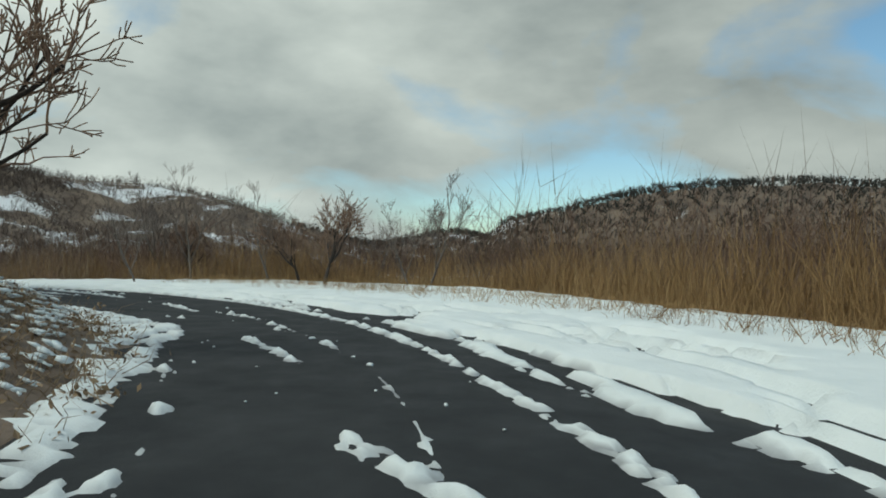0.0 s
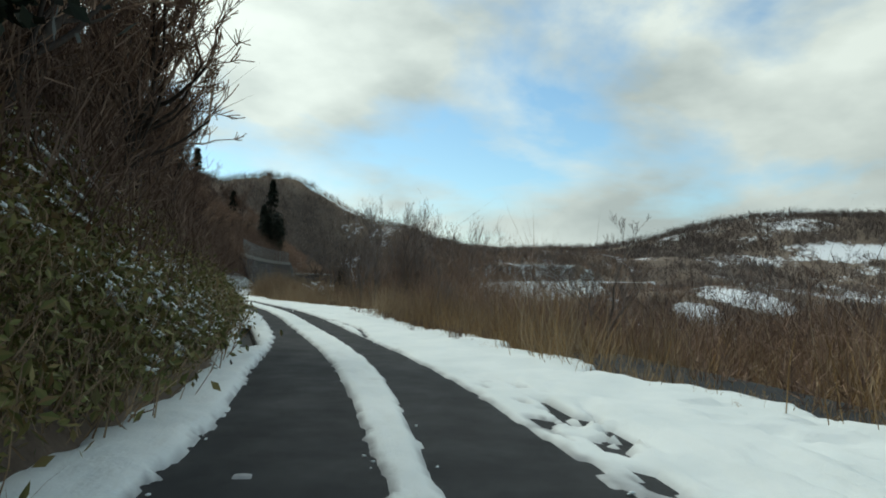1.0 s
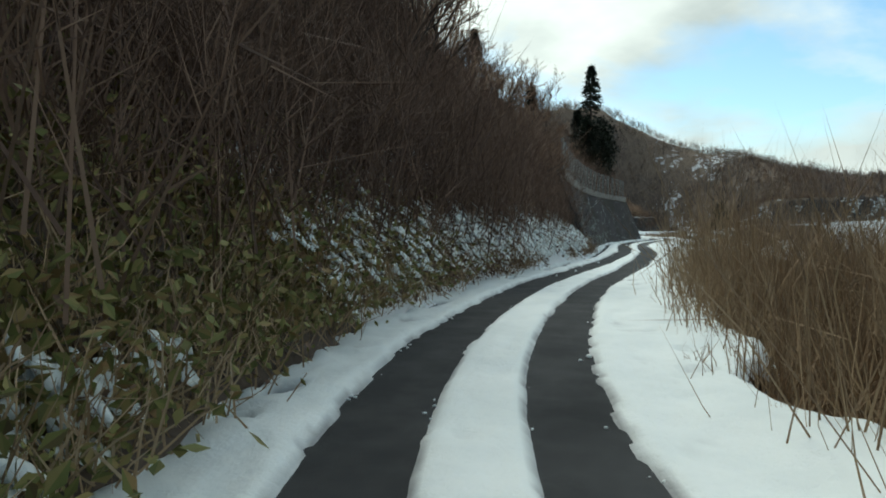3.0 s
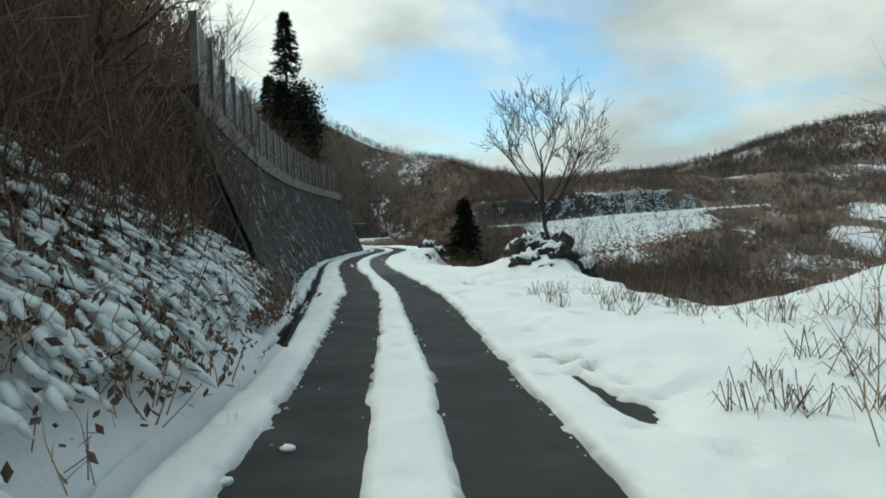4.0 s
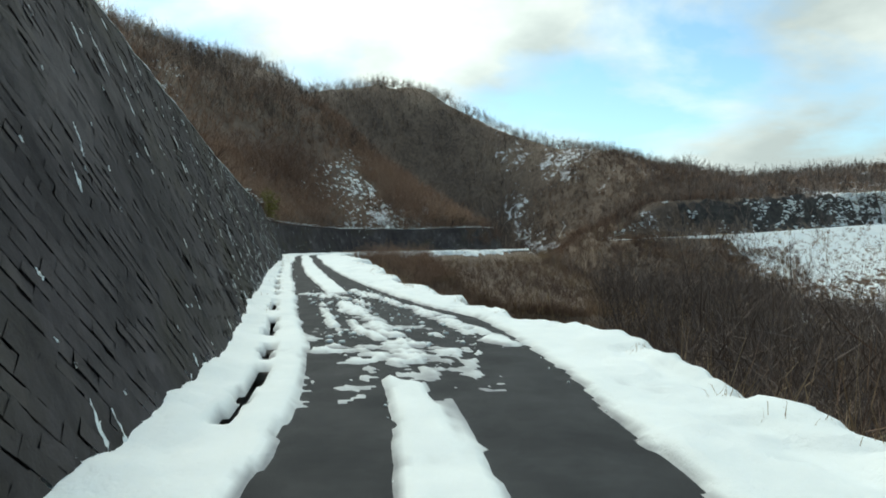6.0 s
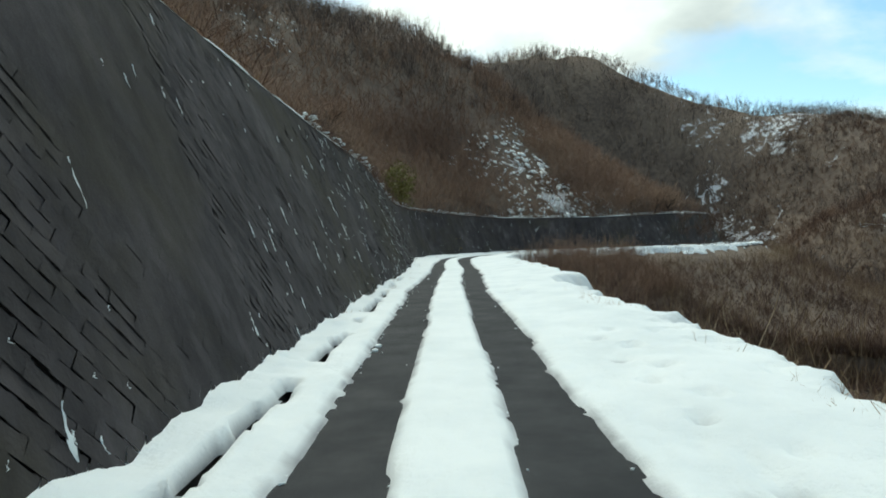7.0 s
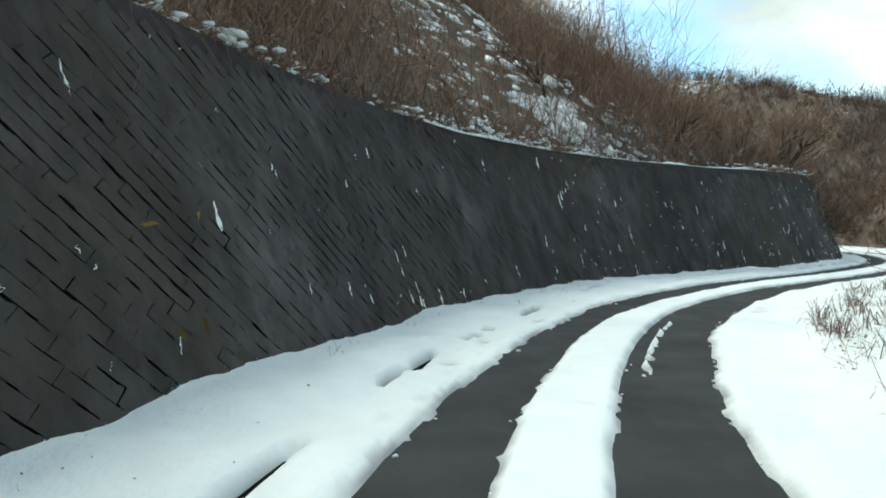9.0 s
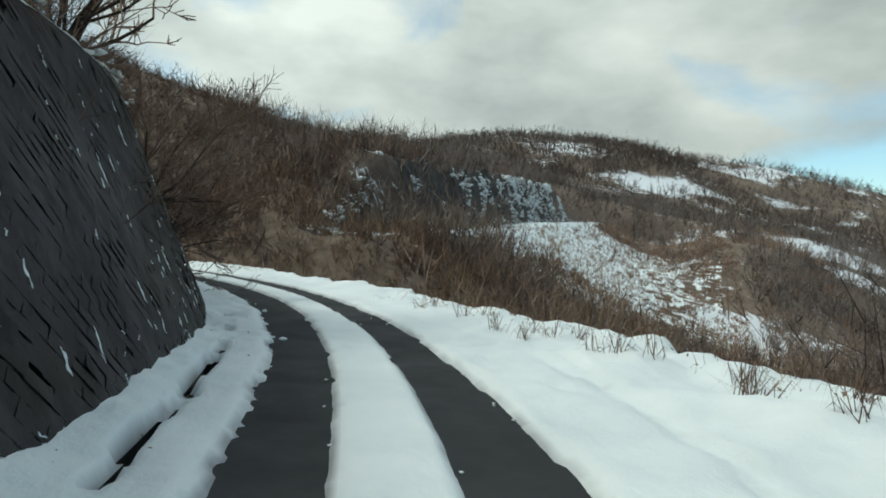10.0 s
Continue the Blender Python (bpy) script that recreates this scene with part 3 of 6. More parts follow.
BRUSH = make_varied("valley_brush", [(0.1, 0.068, 0.046), (0.24, 0.165, 0.1), (0.36, 0.26, 0.16), (0.46, 0.37, 0.25)], broad=0.07)
LEAF = make_varied("undergrowth_leaves", [(0.03, 0.024, 0.015), (0.1, 0.075, 0.033), (0.125, 0.138, 0.042), (0.21, 0.19, 0.068), (0.23, 0.155, 0.066), (0.18, 0.085, 0.048)], 0.6, broad=0.35)
DARKLEAF = make_varied("evergreen_leaves", [(0.006, 0.009, 0.006), (0.014, 0.02, 0.011), (0.028, 0.036, 0.018)], 0.55, broad=0.5)
NEEDLE = make_varied("conifer_needles", [(0.006, 0.011, 0.007), (0.013, 0.021, 0.012), (0.026, 0.034, 0.018)], 0.7, broad=0.3)
YELLOWLEAF = make_varied("yellow_leaves", [(0.16, 0.1, 0.02), (0.3, 0.2, 0.04), (0.36, 0.26, 0.07)], 0.6, broad=0.6)
OLIVELEAF = make_varied("olive_leaves", [(0.08, 0.072, 0.022), (0.17, 0.155, 0.042), (0.25, 0.22, 0.065)], 0.6, broad=0.6)
ROCK = make_plain("dark_rock", (0.016, 0.015, 0.015), (0.085, 0.078, 0.07), 0.85, 0.9, 0, 0.8)

# ---------------------------------------------------------------- ground, road and lying snow
def graded(lo, hi, step, far_lo, far_hi, grow=1.16):
    core = list(np.arange(lo, hi + step / 2, step))
    d, x = step, lo
    while x > far_lo:
        d *= grow
        x -= d
        core.insert(0, x)
    d, x = step, core[-1]
    while x < far_hi:
        d *= grow
        x += d
        core.append(x)
    return np.array(core)


FIELDS = [(-221.5, -20.5, 3.5, 0.3), (-224, -25, 4, 0.32), (-227, -29, 4, 0.25), (-231.5, -14.5, 2.5, 0.25), (-361, 246, 12, 0.45), (-353, 239, 8, 0.4), (-355, 266, 9, 0.4), (-266, 147, 8, 0.45), (-251, 130, 8, 0.45), (-257, 160, 7, 0.4), (-302, 313, 6, 0.3), (-270, 199, 5, 0.3), (-264, 23, 3, 0.2), (-261, 10, 5, 0.15), (-356, 391, 10, 0.35), (-249, 63, 4, 0.3), (-228, 131, 6, 0.3)]


def fields(x, y):
    """Where open snow lies on the far slopes."""
    out = np.zeros(np.shape(x))
    for cx, cy, r, k in FIELDS:
        out = np.maximum(out, k * np.exp(-(((x - cx) ** 2 + (y - cy) ** 2) / r**2) ** 1.5))
    return out


def build_ground():
    gx, gy = graded(-300, 48, 1.0, -2600, 2400), graded(-62, 104, 1.0, -2400, 2600)
    xx, yy = np.meshgrid(gx, gy, indexing="ij")
    z, s, l = land(np.stack([xx.ravel(), yy.ravel()], 1))
    # how much snow lies: little on the overgrown bank, more where it faces north and on the far slopes
    snowy = np.where((l > 0) & (l < 40) & (s < 86), -0.2, 0.0) + np.where((l > 0) & (l < 14) & (s > 86) & (s < 116), np.where(l < 4.2, 0.06, -0.08), 0.0) - 0.16 * (l > 0) * (s > 150)
    snowy = snowy + np.where((l < 0) & (l > -40) & (s > 30), np.where(l > -8, -0.4, -0.1), 0.0) - 0.16 * sstep(150, 300, yy.ravel()) * sstep(-200, -60, xx.ravel()) + 0.02 * sstep(-170, -230, xx.ravel()) * sstep(10, 40, yy.ravel()) - 0.14 * sstep(-170, -230, xx.ravel()) * (1 - sstep(-45, -5, yy.ravel())) - 0.03 * sstep(150, 230, yy.ravel()) * sstep(-200, -300, xx.ravel())
    snowy = snowy - 0.015 * sstep(-235, -265, xx.ravel()) * sstep(90, 130, yy.ravel())
    snowy = snowy + fields(xx.ravel(), yy.ravel())
    v = np.stack([xx.ravel(), yy.ravel(), z], 1)
    ob = new("ground", mesh_of("ground", v, grid_faces(len(gx), len(gy)), EARTH, True))
    layer = ob.data.attributes.new("snowy", "FLOAT", "POINT")
    layer.data.foreach_set("value", snowy.astype(np.float32))
    return tagged(ob, "brown winter hillside and valley ground with patches of snow", kind="structure")


def ribbon(name, s0, s1, ds, ls, zfun, mat, smooth=True):
    """A surface over the road's own coordinates; ls may be an array or a function of s."""
    ss = np.arange(s0, s1, ds)
    k = len(ls)
    sg, lg = np.repeat(ss[:, None], k, 1), np.repeat(np.asarray(ls)[None], len(ss), 0)
    xy = on_road(sg, lg)
    z = zfun(sg, lg)
    return mesh_of(name, np.concatenate([xy, z[..., None]], -1).reshape(-1, 3), grid_faces(len(ss), k), mat, smooth)


def gutter_mid(s):
    """Middle of the drain channel, metres left of the road's line."""
    return along([(40, 1.68), (52, 1.68), (60, 1.5), (98, 1.6), (104, 1.66), (108, 1.55), (112, 1.64), (115, 1.62), (119, 1.53), (124, 1.5), (129, 1.6), (134, 1.66), (146, 1.5), (196, 1.53), (200, 1.6), (206, 1.7), (214, 1.5), (244, 1.53), (249, 1.98), (251.4, 2.02), (252.6, 1.8), (255, 1.8), (257, 1.72), (260, 1.53), (300, 1.53)], s)


def gutter_open(s, l):
    """How far the drain channel shows through the snow."""
    level = along([(40, -1), (45.5, 0.9), (49, 0.9), (50.2, -0.5), (54, -0.4), (70, -0.25), (92, -0.1), (99, 0.2), (103, 0.9), (111, 1.1), (114, 1.4), (152, 1.4), (160, 0.15), (185, 0.12), (203, 0.15), (210, -0.5), (232, -0.4), (240, -0.1), (246, -0.3), (250.3, -0.3), (250.9, 0.9), (251.5, 0.9), (252, -0.05), (255, 0.05), (258, -0.05), (261, 0.4), (265, 0.4), (267, -0.2), (275, -1)], s)
    return level + 0.95 * fbm(s / 1.1, 0 * s, 31, 4)


def road_z(s, l):
    return 0.004 * fbm(s / 2, l / 2, 2, 2) - 0.012 * np.maximum(np.abs(l) - 1, 0)


CHURN = ((-4, -1.7, 4, -1.66, 0.07), (4, -1.66, 5.4, -1.54, 0.11), (5.4, -1.54, 7.2, -1.38, 0.1), (7.2, -1.38, 10.5, -1.57, 0.08), (10.5, -1.57, 15.7, -2.0, 0.11), (15.7, -2.0, 19.7, -2.38, 0.12), (19.7, -2.38, 28, -3.2, 0.1), (13.2, -0.27, 14.0, -0.26, 0.08), (14.8, -0.41, 16.5, -0.34, 0.08), (17.7, 0.1, 20.5, -0.34, 0.1), (23.6, -0.65, 26.6, -1.0, 0.08), (26.6, -1.0, 29.7, -1.6, 0.09), (3.7, -0.4, 5.2, 0.36, 0.13), (9, 0.53, 11.8, 0.77, 0.1), (16.1, 0.89, 16.7, 1.06, 0.05), (173.6, 0.88, 173.5, 0.26, 0.09), (173.5, 0.26, 172.3, 0.4, 0.07), (173.5, 0.2, 171.5, -0.33, 0.1), (171.5, -0.33, 170.1, -0.52, 0.1), (169.6, -0.2, 163, -0.25, 0.2), (170.5, 0.45, 166.0, 0.52, 0.1), (172.9, -0.5, 171.8, -1.05, 0.12), (171.8, -1.05, 169.3, -1.28, 0.13), (169.3, -1.28, 167.2, -1.6, 0.18), (168.3, -1.4, 164.0, -1.65, 0.22), (174.6, -0.6, 172.4, -1.0, 0.2), (127.5, 0.3, 130.5, 0.42, 0.05), (240.5, -0.62, 244.5, -0.6, 0.04))


def snow_z(s, l):
    """The top of the lying snow; under the road's surface where there is none."""
    ragged = 0.06 * fbm(s / 0.6, l / 0.6, 21, 2) + 0.07 * fbm(s / 2.3, l / 2.3, 22, 2) + 0.045 * fbm(s / 0.17, l / 0.17, 20, 2)
    early = 1 - sstep(27, 38, s)
    ragged = ragged * (1 + 2.2 * early)
    slush = sstep(160, 164, s) * (1 - sstep(176, 181, s))
    strip = along(STRIP_HALF, s) + 0.7 * ragged - np.abs(l - along(STRIP_MID, s))
    left = l - along(LEFT_EDGE, s) + ragged * 1.3
    right = -l - along(RIGHT_EDGE, s) + ragged
    lumps = 0.5 + 0.9 * fbm(s / 0.28, l / 0.28, 23, 3)
    churn = along([(30, 0.6), (96, 0.5), (108, 1.0), (126, 1.0), (134, 0.4), (300, 0.35)], s)
    h_strip = (0.062 + 0.05 * churn * fbm(s / 0.22, l / 0.22, 24, 3)) * sstep(-0.03, 0.1, strip) * (1 - sstep(158, 162, s) * (1 - sstep(173.4, 174.2, s)) * sstep(-0.25, 0.0, fbm(s / 1.3, l / 0.35, 50, 3)))
    h_left = (0.07 + 0.05 * fbm(s / 0.9, l / 0.5, 25, 4)) * sstep(-0.02, 0.16, left)
    h_left = h_left + 0.035 * fbm(s / 0.3, l / 0.3, 51, 3) * sstep(0.15, 0.5, left) * sstep(44, 50, s)
    h_left = h_left * (1 - (1 - sstep(16, 30, s)) * sstep(-0.02, 0.1, fbm(s / 0.5, l / 0.35, 44, 4)) * sstep(0.0, 0.2, left)) 
    h_left = h_left + (along([(112, 0.0), (150, 0.02), (160, 0.1), (170, 0.12), (200, 0.06), (236, 0.03), (248, 0.05), (256, 0.06), (262, 0.08), (300, 0.1)], s) + 0.08 * fbm(s / 0.8, 0 * s, 38, 3)) * sstep(0.5, 1.15, left) * sstep(110, 116, s)
    h_right = (0.065 + 0.05 * fbm(s / 1.4, l / 0.8, 26, 4)) * sstep(-0.02, 0.14, right) + (0.06 + 0.05 * fbm(s / 2.2, l / 1.2, 39, 3)) * sstep(0.3, 1.3, right)
    # bare streaks in the wide verge before the bend
    streak = fbm(s / 2.0 + 0.35 * l, l / 0.36, 27, 5) + 0.12 * (1 - sstep(2.5, 5.0, -l))
    bare = early * sstep(0.13, 0.2, streak) * (1 - sstep(5.0, 7.5, -l))
    h_right = h_right * (1 - bare) - 0.06 * bare
    h_right = h_right + 0.16 * (0.2 + fbm(s / 1.1, l / 0.8, 53, 4)) * sstep(1.0, 2.0, right) * sstep(228, 238, s)
    h_right = h_right + 0.11 * fbm(s / 0.5, l / 0.42, 54, 3) * sstep(0.5, 1.1, right) * sstep(236, 244, s)
    # footprints and small hollows
    trod = sstep(125, 127, s) * (1 - sstep(138, 141, s)) * sstep(0.15, 0.4, right) * (1 - sstep(1.6, 2.1, right))
    h_right = h_right + 0.13 * trod * fbm(s / 0.32, l / 0.26, 45, 3)
    dents = sstep(0.38, 0.6, vnoise(s / 0.36, l / 0.3, 41)) * sstep(-0.05, 0.3, vnoise(s / 5, l / 1.6, 42))
    rut_at = along([(46.2, -1.2), (47.1, -1.3), (49, -1.52), (52, -1.5), (54.5, -1.3), (55.8, -2.3), (57.9, -1.86), (59, -1.7), (60.2, -1.55), (61.7, -1.3), (66, -1.2)], s)
    rut = np.exp(-((l - rut_at + 0.04 * fbm(s / 0.5, 0 * s, 64, 2)) / 0.085) ** 4) * sstep(46, 46.8, s) * (1 - sstep(61, 64, s)) * (1 - sstep(53.8, 54.3, s) * (1 - sstep(56.0, 56.6, s))) * sstep(-0.55, -0.25, fbm(s / 0.9, l / 0.9, 66, 2))
    h_right = h_right * (1 - rut)
    pace = np.mod(s + 0.12 * vnoise(s / 0.7, 0 * s, 60), 0.62) - 0.31
    track = -1.95 - 0.12 * vnoise(s / 3, 0 * s, 62) + 0.13 * np.where(np.mod(np.floor((s + 0.12 * vnoise(s / 0.7, 0 * s, 60)) / 0.62), 2) > 0, 1, -1)
    prints = np.exp(-(pace / 0.14) ** 4 - ((l - track) / 0.075) ** 4) * sstep(173, 174, s) * (1 - sstep(191, 192, s))
    h_right = h_right - 0.085 * prints
    crack = np.exp(-((l + along([(252, 1.8), (256, 1.75), (258, 1.95), (260.6, 2.12), (262.2, 2.22), (266, 2.4)], s) + 0.05 * fbm(s / 0.5, 0 * s, 68, 2)) / 0.07) ** 2) * sstep(252, 253, s) * (1 - sstep(264, 266, s))
    h_right = h_right - 0.07 * crack
    h_right = h_right - 0.06 * dents * sstep(0.15, 0.4, right)
    h_right = np.where((right > 0.25) & (s > 45) & (rut < 0.3), np.maximum(h_right, 0.03), h_right)
    worn_hole = (np.exp(-((s - 116.0) / 1.2) ** 2 - ((l + 2.5) / 0.35) ** 2) + 0.7 * np.exp(-((s - 105.0) / 1.4) ** 2 - ((l + 1.7) / 0.2) ** 2) + np.exp(-((s - 36.5) / 2.0) ** 2 - ((l + 2.0) / 0.35) ** 2))
    hole = np.clip(1.8 * worn_hole, 0, 1) * sstep(0.0, 0.12, fbm(s / 0.55, l / 0.16, 49, 3))
    h_right = h_right + 0.08 * np.exp(-((s - 186.2) / 1.0) ** 2 - ((l + 1.6) / 0.5) ** 2) * np.minimum(fbm(s / 0.5, l / 0.16, 49, 3), 0.2)
    # ploughed crumbs where wheels have turned
    crumb = slush * sstep(0.02, 0.25, fbm(s / 0.5, (l + 0.12 * (s - 168)) / 0.3, 28, 4)) * sstep(-0.25, 0.1, fbm(s / 2.5, (l + 0.12 * (s - 168)) / 0.5, 36, 2)) * (1 - sstep(0.7, 1.2, np.abs(l) - 0.4))
    h_crumb = 0.05 * crumb * (1 - sstep(165.5, 167, s)) * np.clip(0.3 + 1.6 * fbm(s / 0.16, l / 0.16, 37, 3), 0.1, 1.4)
    for s0, l0, s1, l1, wide in CHURN:
        f = np.clip(((s - s0) * (s1 - s0) + (l - l0) * (l1 - l0)) / ((s1 - s0) ** 2 + (l1 - l0) ** 2), 0, 1)
        d2 = (s - s0 - f * (s1 - s0)) ** 2 + (l - l0 - f * (l1 - l0)) ** 2
        h_crumb = np.maximum(h_crumb, 0.075 * np.exp(-d2 / wide**2) * np.clip(0.55 + 1.7 * fbm(s / 0.17, l / 0.14, 69, 3), 0, 1.4) - 0.012)
    early_crumb = early * sstep(0.42, 0.6, fbm(s / 0.8, l / 0.3, 29, 3)) * sstep(0.45, 0.6, np.abs(vnoise(s / 7, l / 0.9, 30)))
    h_crumb = np.maximum(h_crumb, 0.07 * early_crumb * np.clip(lumps, 0.2, 1.3) * (1 - sstep(2.2, 2.6, np.abs(l))))
    grain = 0.022 * fbm(s / 0.22, l / 0.22, 56, 3) + 0.03 * fbm(s / 0.75, l / 0.6, 57, 2)
    h_left, h_right = h_left + grain * sstep(0.06, 0.3, left) * (s > 30), h_right + grain * sstep(0.06, 0.3, right) * (s > 30)
    h_right = h_right * (1 - hole) - 0.03 * hole
    h_strip = h_strip + 0.6 * grain * sstep(0.05, 0.2, strip)
    h = np.maximum.reduce([h_strip, np.where(left > -0.05, h_left, 0), np.where(right > -0.05, h_right, h_right * 0), h_crumb])
    # the drain shows as a dark slot
    slot = sstep(0.0, 0.25, gutter_open(s, l)) * (1 - sstep(along([(50, 0.16), (60, 0.1), (150, 0.1), (160, 0.05), (300, 0.04)], s), along([(50, 0.2), (60, 0.14), (150, 0.14), (160, 0.09), (300, 0.075)], s), np.abs(l - gutter_mid(s) + 0.07 * fbm(s / 0.5, 0 * s, 33, 3) * sstep(150, 158, s))))
    h = h * (1 - slot) - 0.5 * slot
    none = h < 0.006
    bed = -0.03 - 0.012 * np.maximum(np.abs(l) - 1, 0)
    # past the verge the snow follows the falling ground and thins out
    e = np.maximum(-l - along(VERGE, s) - 0.35 * fbm(s / 1.4, l / 1.4, 34, 4) * 2, 0)
    h = np.where(none, bed, h) - 1.1 * e
    f = np.maximum(l - foot_left(s) - 0.1 + 0.3 * fbm(s / 0.9, l / 0.9, 35, 3), 0)
    h = h + mound(s, l) * (1 + 0.25 * fbm(s / 0.8, l / 0.8, 47, 3)) - 0.12 * mound(s, l) * sstep(0.0, 0.3, fbm(s / 0.7, l / 0.7, 48, 3))
    return h - 0.8 * f * (s < 113)


build_ground()
road = new("road", ribbon("road", -24, 300, 0.5, np.r_[-2.3:1.35:0.15, 1.38], road_z, ASPHALT))
tagged(road, "narrow wet asphalt mountain road with bare wheel tracks", kind="structure")
road_edge = new("road_shoulder", ribbon("road_shoulder", 44, 108, 0.5, [1.83, 2.0, 2.4, 2.8], lambda s, l: -0.02 - 0.02 * (l - 1.6) + 0 * s, ASPHALT))
apron = new("road_apron", ribbon("road_apron", -24, 44.2, 0.5, [1.38, 1.7, 2.2, 2.8], lambda s, l: -0.005 - 0.012 * (l - 1.38) + 0 * s, ASPHALT))
pull_in = new("road_pull_in", ribbon("road_pull_in", -24, 44.2, 0.5, [-7.0, -5.0, -3.4, -2.3], lambda s, l: -0.02 + 0.012 * (l + 1) + 0 * s, ASPHALT))
tagged(pull_in, "bare asphalt of the pull-in beside the bend", kind="structure")
tagged(apron, "asphalt edge of the widened bend", kind="structure")
patch = new("asphalt_patch", ribbon("asphalt_patch", 121.4, 139, 0.5, [-1.3, -0.9, -0.3], lambda s, l: road_z(s, l) + 0.006, PATCH))
tagged(patch, "paler repaired strip of asphalt", kind="structure")
tagged(road_edge, "asphalt shoulder beside the road drain", kind="structure")
def drain_mesh():
    ss = np.arange(44, 300, 0.5)
    prof = [(-0.15, -0.008), (-0.12, -0.012), (-0.115, -0.2), (0.105, -0.2), (0.11, -0.012), (0.13, -0.008)]
    ls = [np.minimum(1.37, gutter_mid(ss) - 0.14)] + [gutter_mid(ss) + dl for dl, z in prof[1:-1]] + [np.maximum(1.84, gutter_mid(ss) + 0.13)]
    v = np.stack([np.c_[on_road(ss, l), np.full(len(ss), z)] for l, (_, z) in zip(ls, prof)], 1)
    return mesh_of("drain", v.reshape(-1, 3), grid_faces(len(ss), len(prof)), DARKCONCRETE)


channel = drain_mesh()
tagged(new("drain", channel), "concrete roadside drain channel half filled with snow", kind="structure")

snow_cols = np.r_[5.0, 4.2, 3.6:2.2:-0.16, 2.2:-1.8:-0.055, -1.8:-3.6:-0.08, -3.6:-8.0:-0.12, -8.0:-15:-0.6]
SNOW_STEP = 0.09


def snow_sheet():
    """The lying snow, left out where the road is bare and where the drain is open; grey where it is worn thin."""
    ss = np.arange(-14, 288, SNOW_STEP)
    lc = snow_cols[::-1]
    sg, lg = np.repeat(ss[:, None], len(lc), 1), np.repeat(lc[None], len(ss), 0)
    z = snow_z(sg, lg)
    f = grid_faces(len(ss), len(lc))
    zf, lf, sf = z.ravel()[f], lg.ravel()[f].mean(1), sg.ravel()[f].mean(1)
    gone = ((zf.max(1) < -0.02) & (np.abs(lf) < 3.4)) | (zf.max(1) < -1.4) | ((zf.min(1) < -0.16) & (lf > 1.1) & (lf < 2.3) & (sf > 40))
    v = np.concatenate([on_road(sg, lg), z[..., None]], -1).reshape(-1, 3)
    ob = new("snow_cover", mesh_of("snow_cover", v, f[~gone], SNOW, True))
    worn = (1 - sstep(0.012, 0.05, z + 0.012 * np.maximum(np.abs(lg) - 1, 0))) * (np.abs(lg) < 3) * np.clip(0.75 + fbm(sg / 0.6, lg / 0.3, 43, 3), 0, 1)
    ob.data.attributes.new("slush", "FLOAT", "POINT").data.foreach_set("value", worn.ravel().astype(np.float32))
    return ob


snow = snow_sheet()
tagged(snow, "thin trodden snow along the road verges and between wheel tracks", "snow", kind="stuff")


# ---------------------------------------------------------------- retaining wall of concrete blocks
def wall_point(s, z, out=0.0):
    """A place on the wall's leaning face; out: metres proud of it."""
    k = math.hypot(1, BATTER)
    l = along(WALL_BASE, s) + BATTER * z - out / k
    xy = on_road(s, l)
    return np.concatenate([xy, (np.asarray(z, float) + out * BATTER / k + 0 * l)[..., None]], -1)


def build_wall():
    ss = np.arange(WALL_FROM, WALL_TO, 0.5)
    hi = along(WALL_HIGH, ss)
    b = along(WALL_BASE, ss)
    prof = [(b, -0.3 + 0 * hi), (b + BATTER * hi, hi), (b + BATTER * hi + 2.2, hi), (b + BATTER * hi + 2.2, -0.3 + 0 * hi)]
    v = np.stack([np.concatenate([on_road(ss, l), z[:, None]], 1) for l, z in prof], 1).reshape(-1, 3)
    n = len(ss)
    i = np.arange(n * 4).reshape(n, 4)
    f = [np.stack([i[:-1, k], i[1:, k], i[1:, (k + 1) % 4], i[:-1, (k + 1) % 4]], 1) for k in range(4)]
    f = np.concatenate(f + [i[:1, ::-1], i[-1:]])
    wall = new("retaining_wall", mesh_of("retaining_wall", v, f, JOINT))
    tagged(wall, "dark weathered retaining wall of diagonally laid concrete blocks", kind="structure")
    return wall


BLOCK_A, BLOCK_B = 0.29, 0.15
BLOCK_P, BLOCK_Q = np.array([0.62, -0.785]), np.array([0.785, 0.62])
BLOCK_FACES = np.array([(0, 5, 6, 7), (0, 1, 4, 5), (1, 2, 3, 4), (6, 5, 10, 11), (5, 4, 9, 10), (4, 3, 8, 9)])
NEAR_FROM, NEAR_TO = 187.0, 189.6
BLOCK_KINDS = ((0.003, 0.09), (0.008, 0.055), (0.011, 0.045), (0.016, 0.035))   # width of the open joint, closed ends


def block_outline(slot, e=0.045):
    """A block in the wall's own plane, long side slanting down along the road, with an open joint in its upper side: eight corners of the face, then the four of the joint's floor."""
    x, y, d = BLOCK_A / 2, BLOCK_B / 2, 0.012
    r = np.array([(-x, -y), (x, -y), (x, y), (x - e, y), (x - e - d, y - slot), (-x + e + d, y - slot), (-x + e, y), (-x, y)])
    r = np.concatenate([r, r[3:7]])
    return r[:, :1] * BLOCK_P + r[:, 1:] * BLOCK_Q


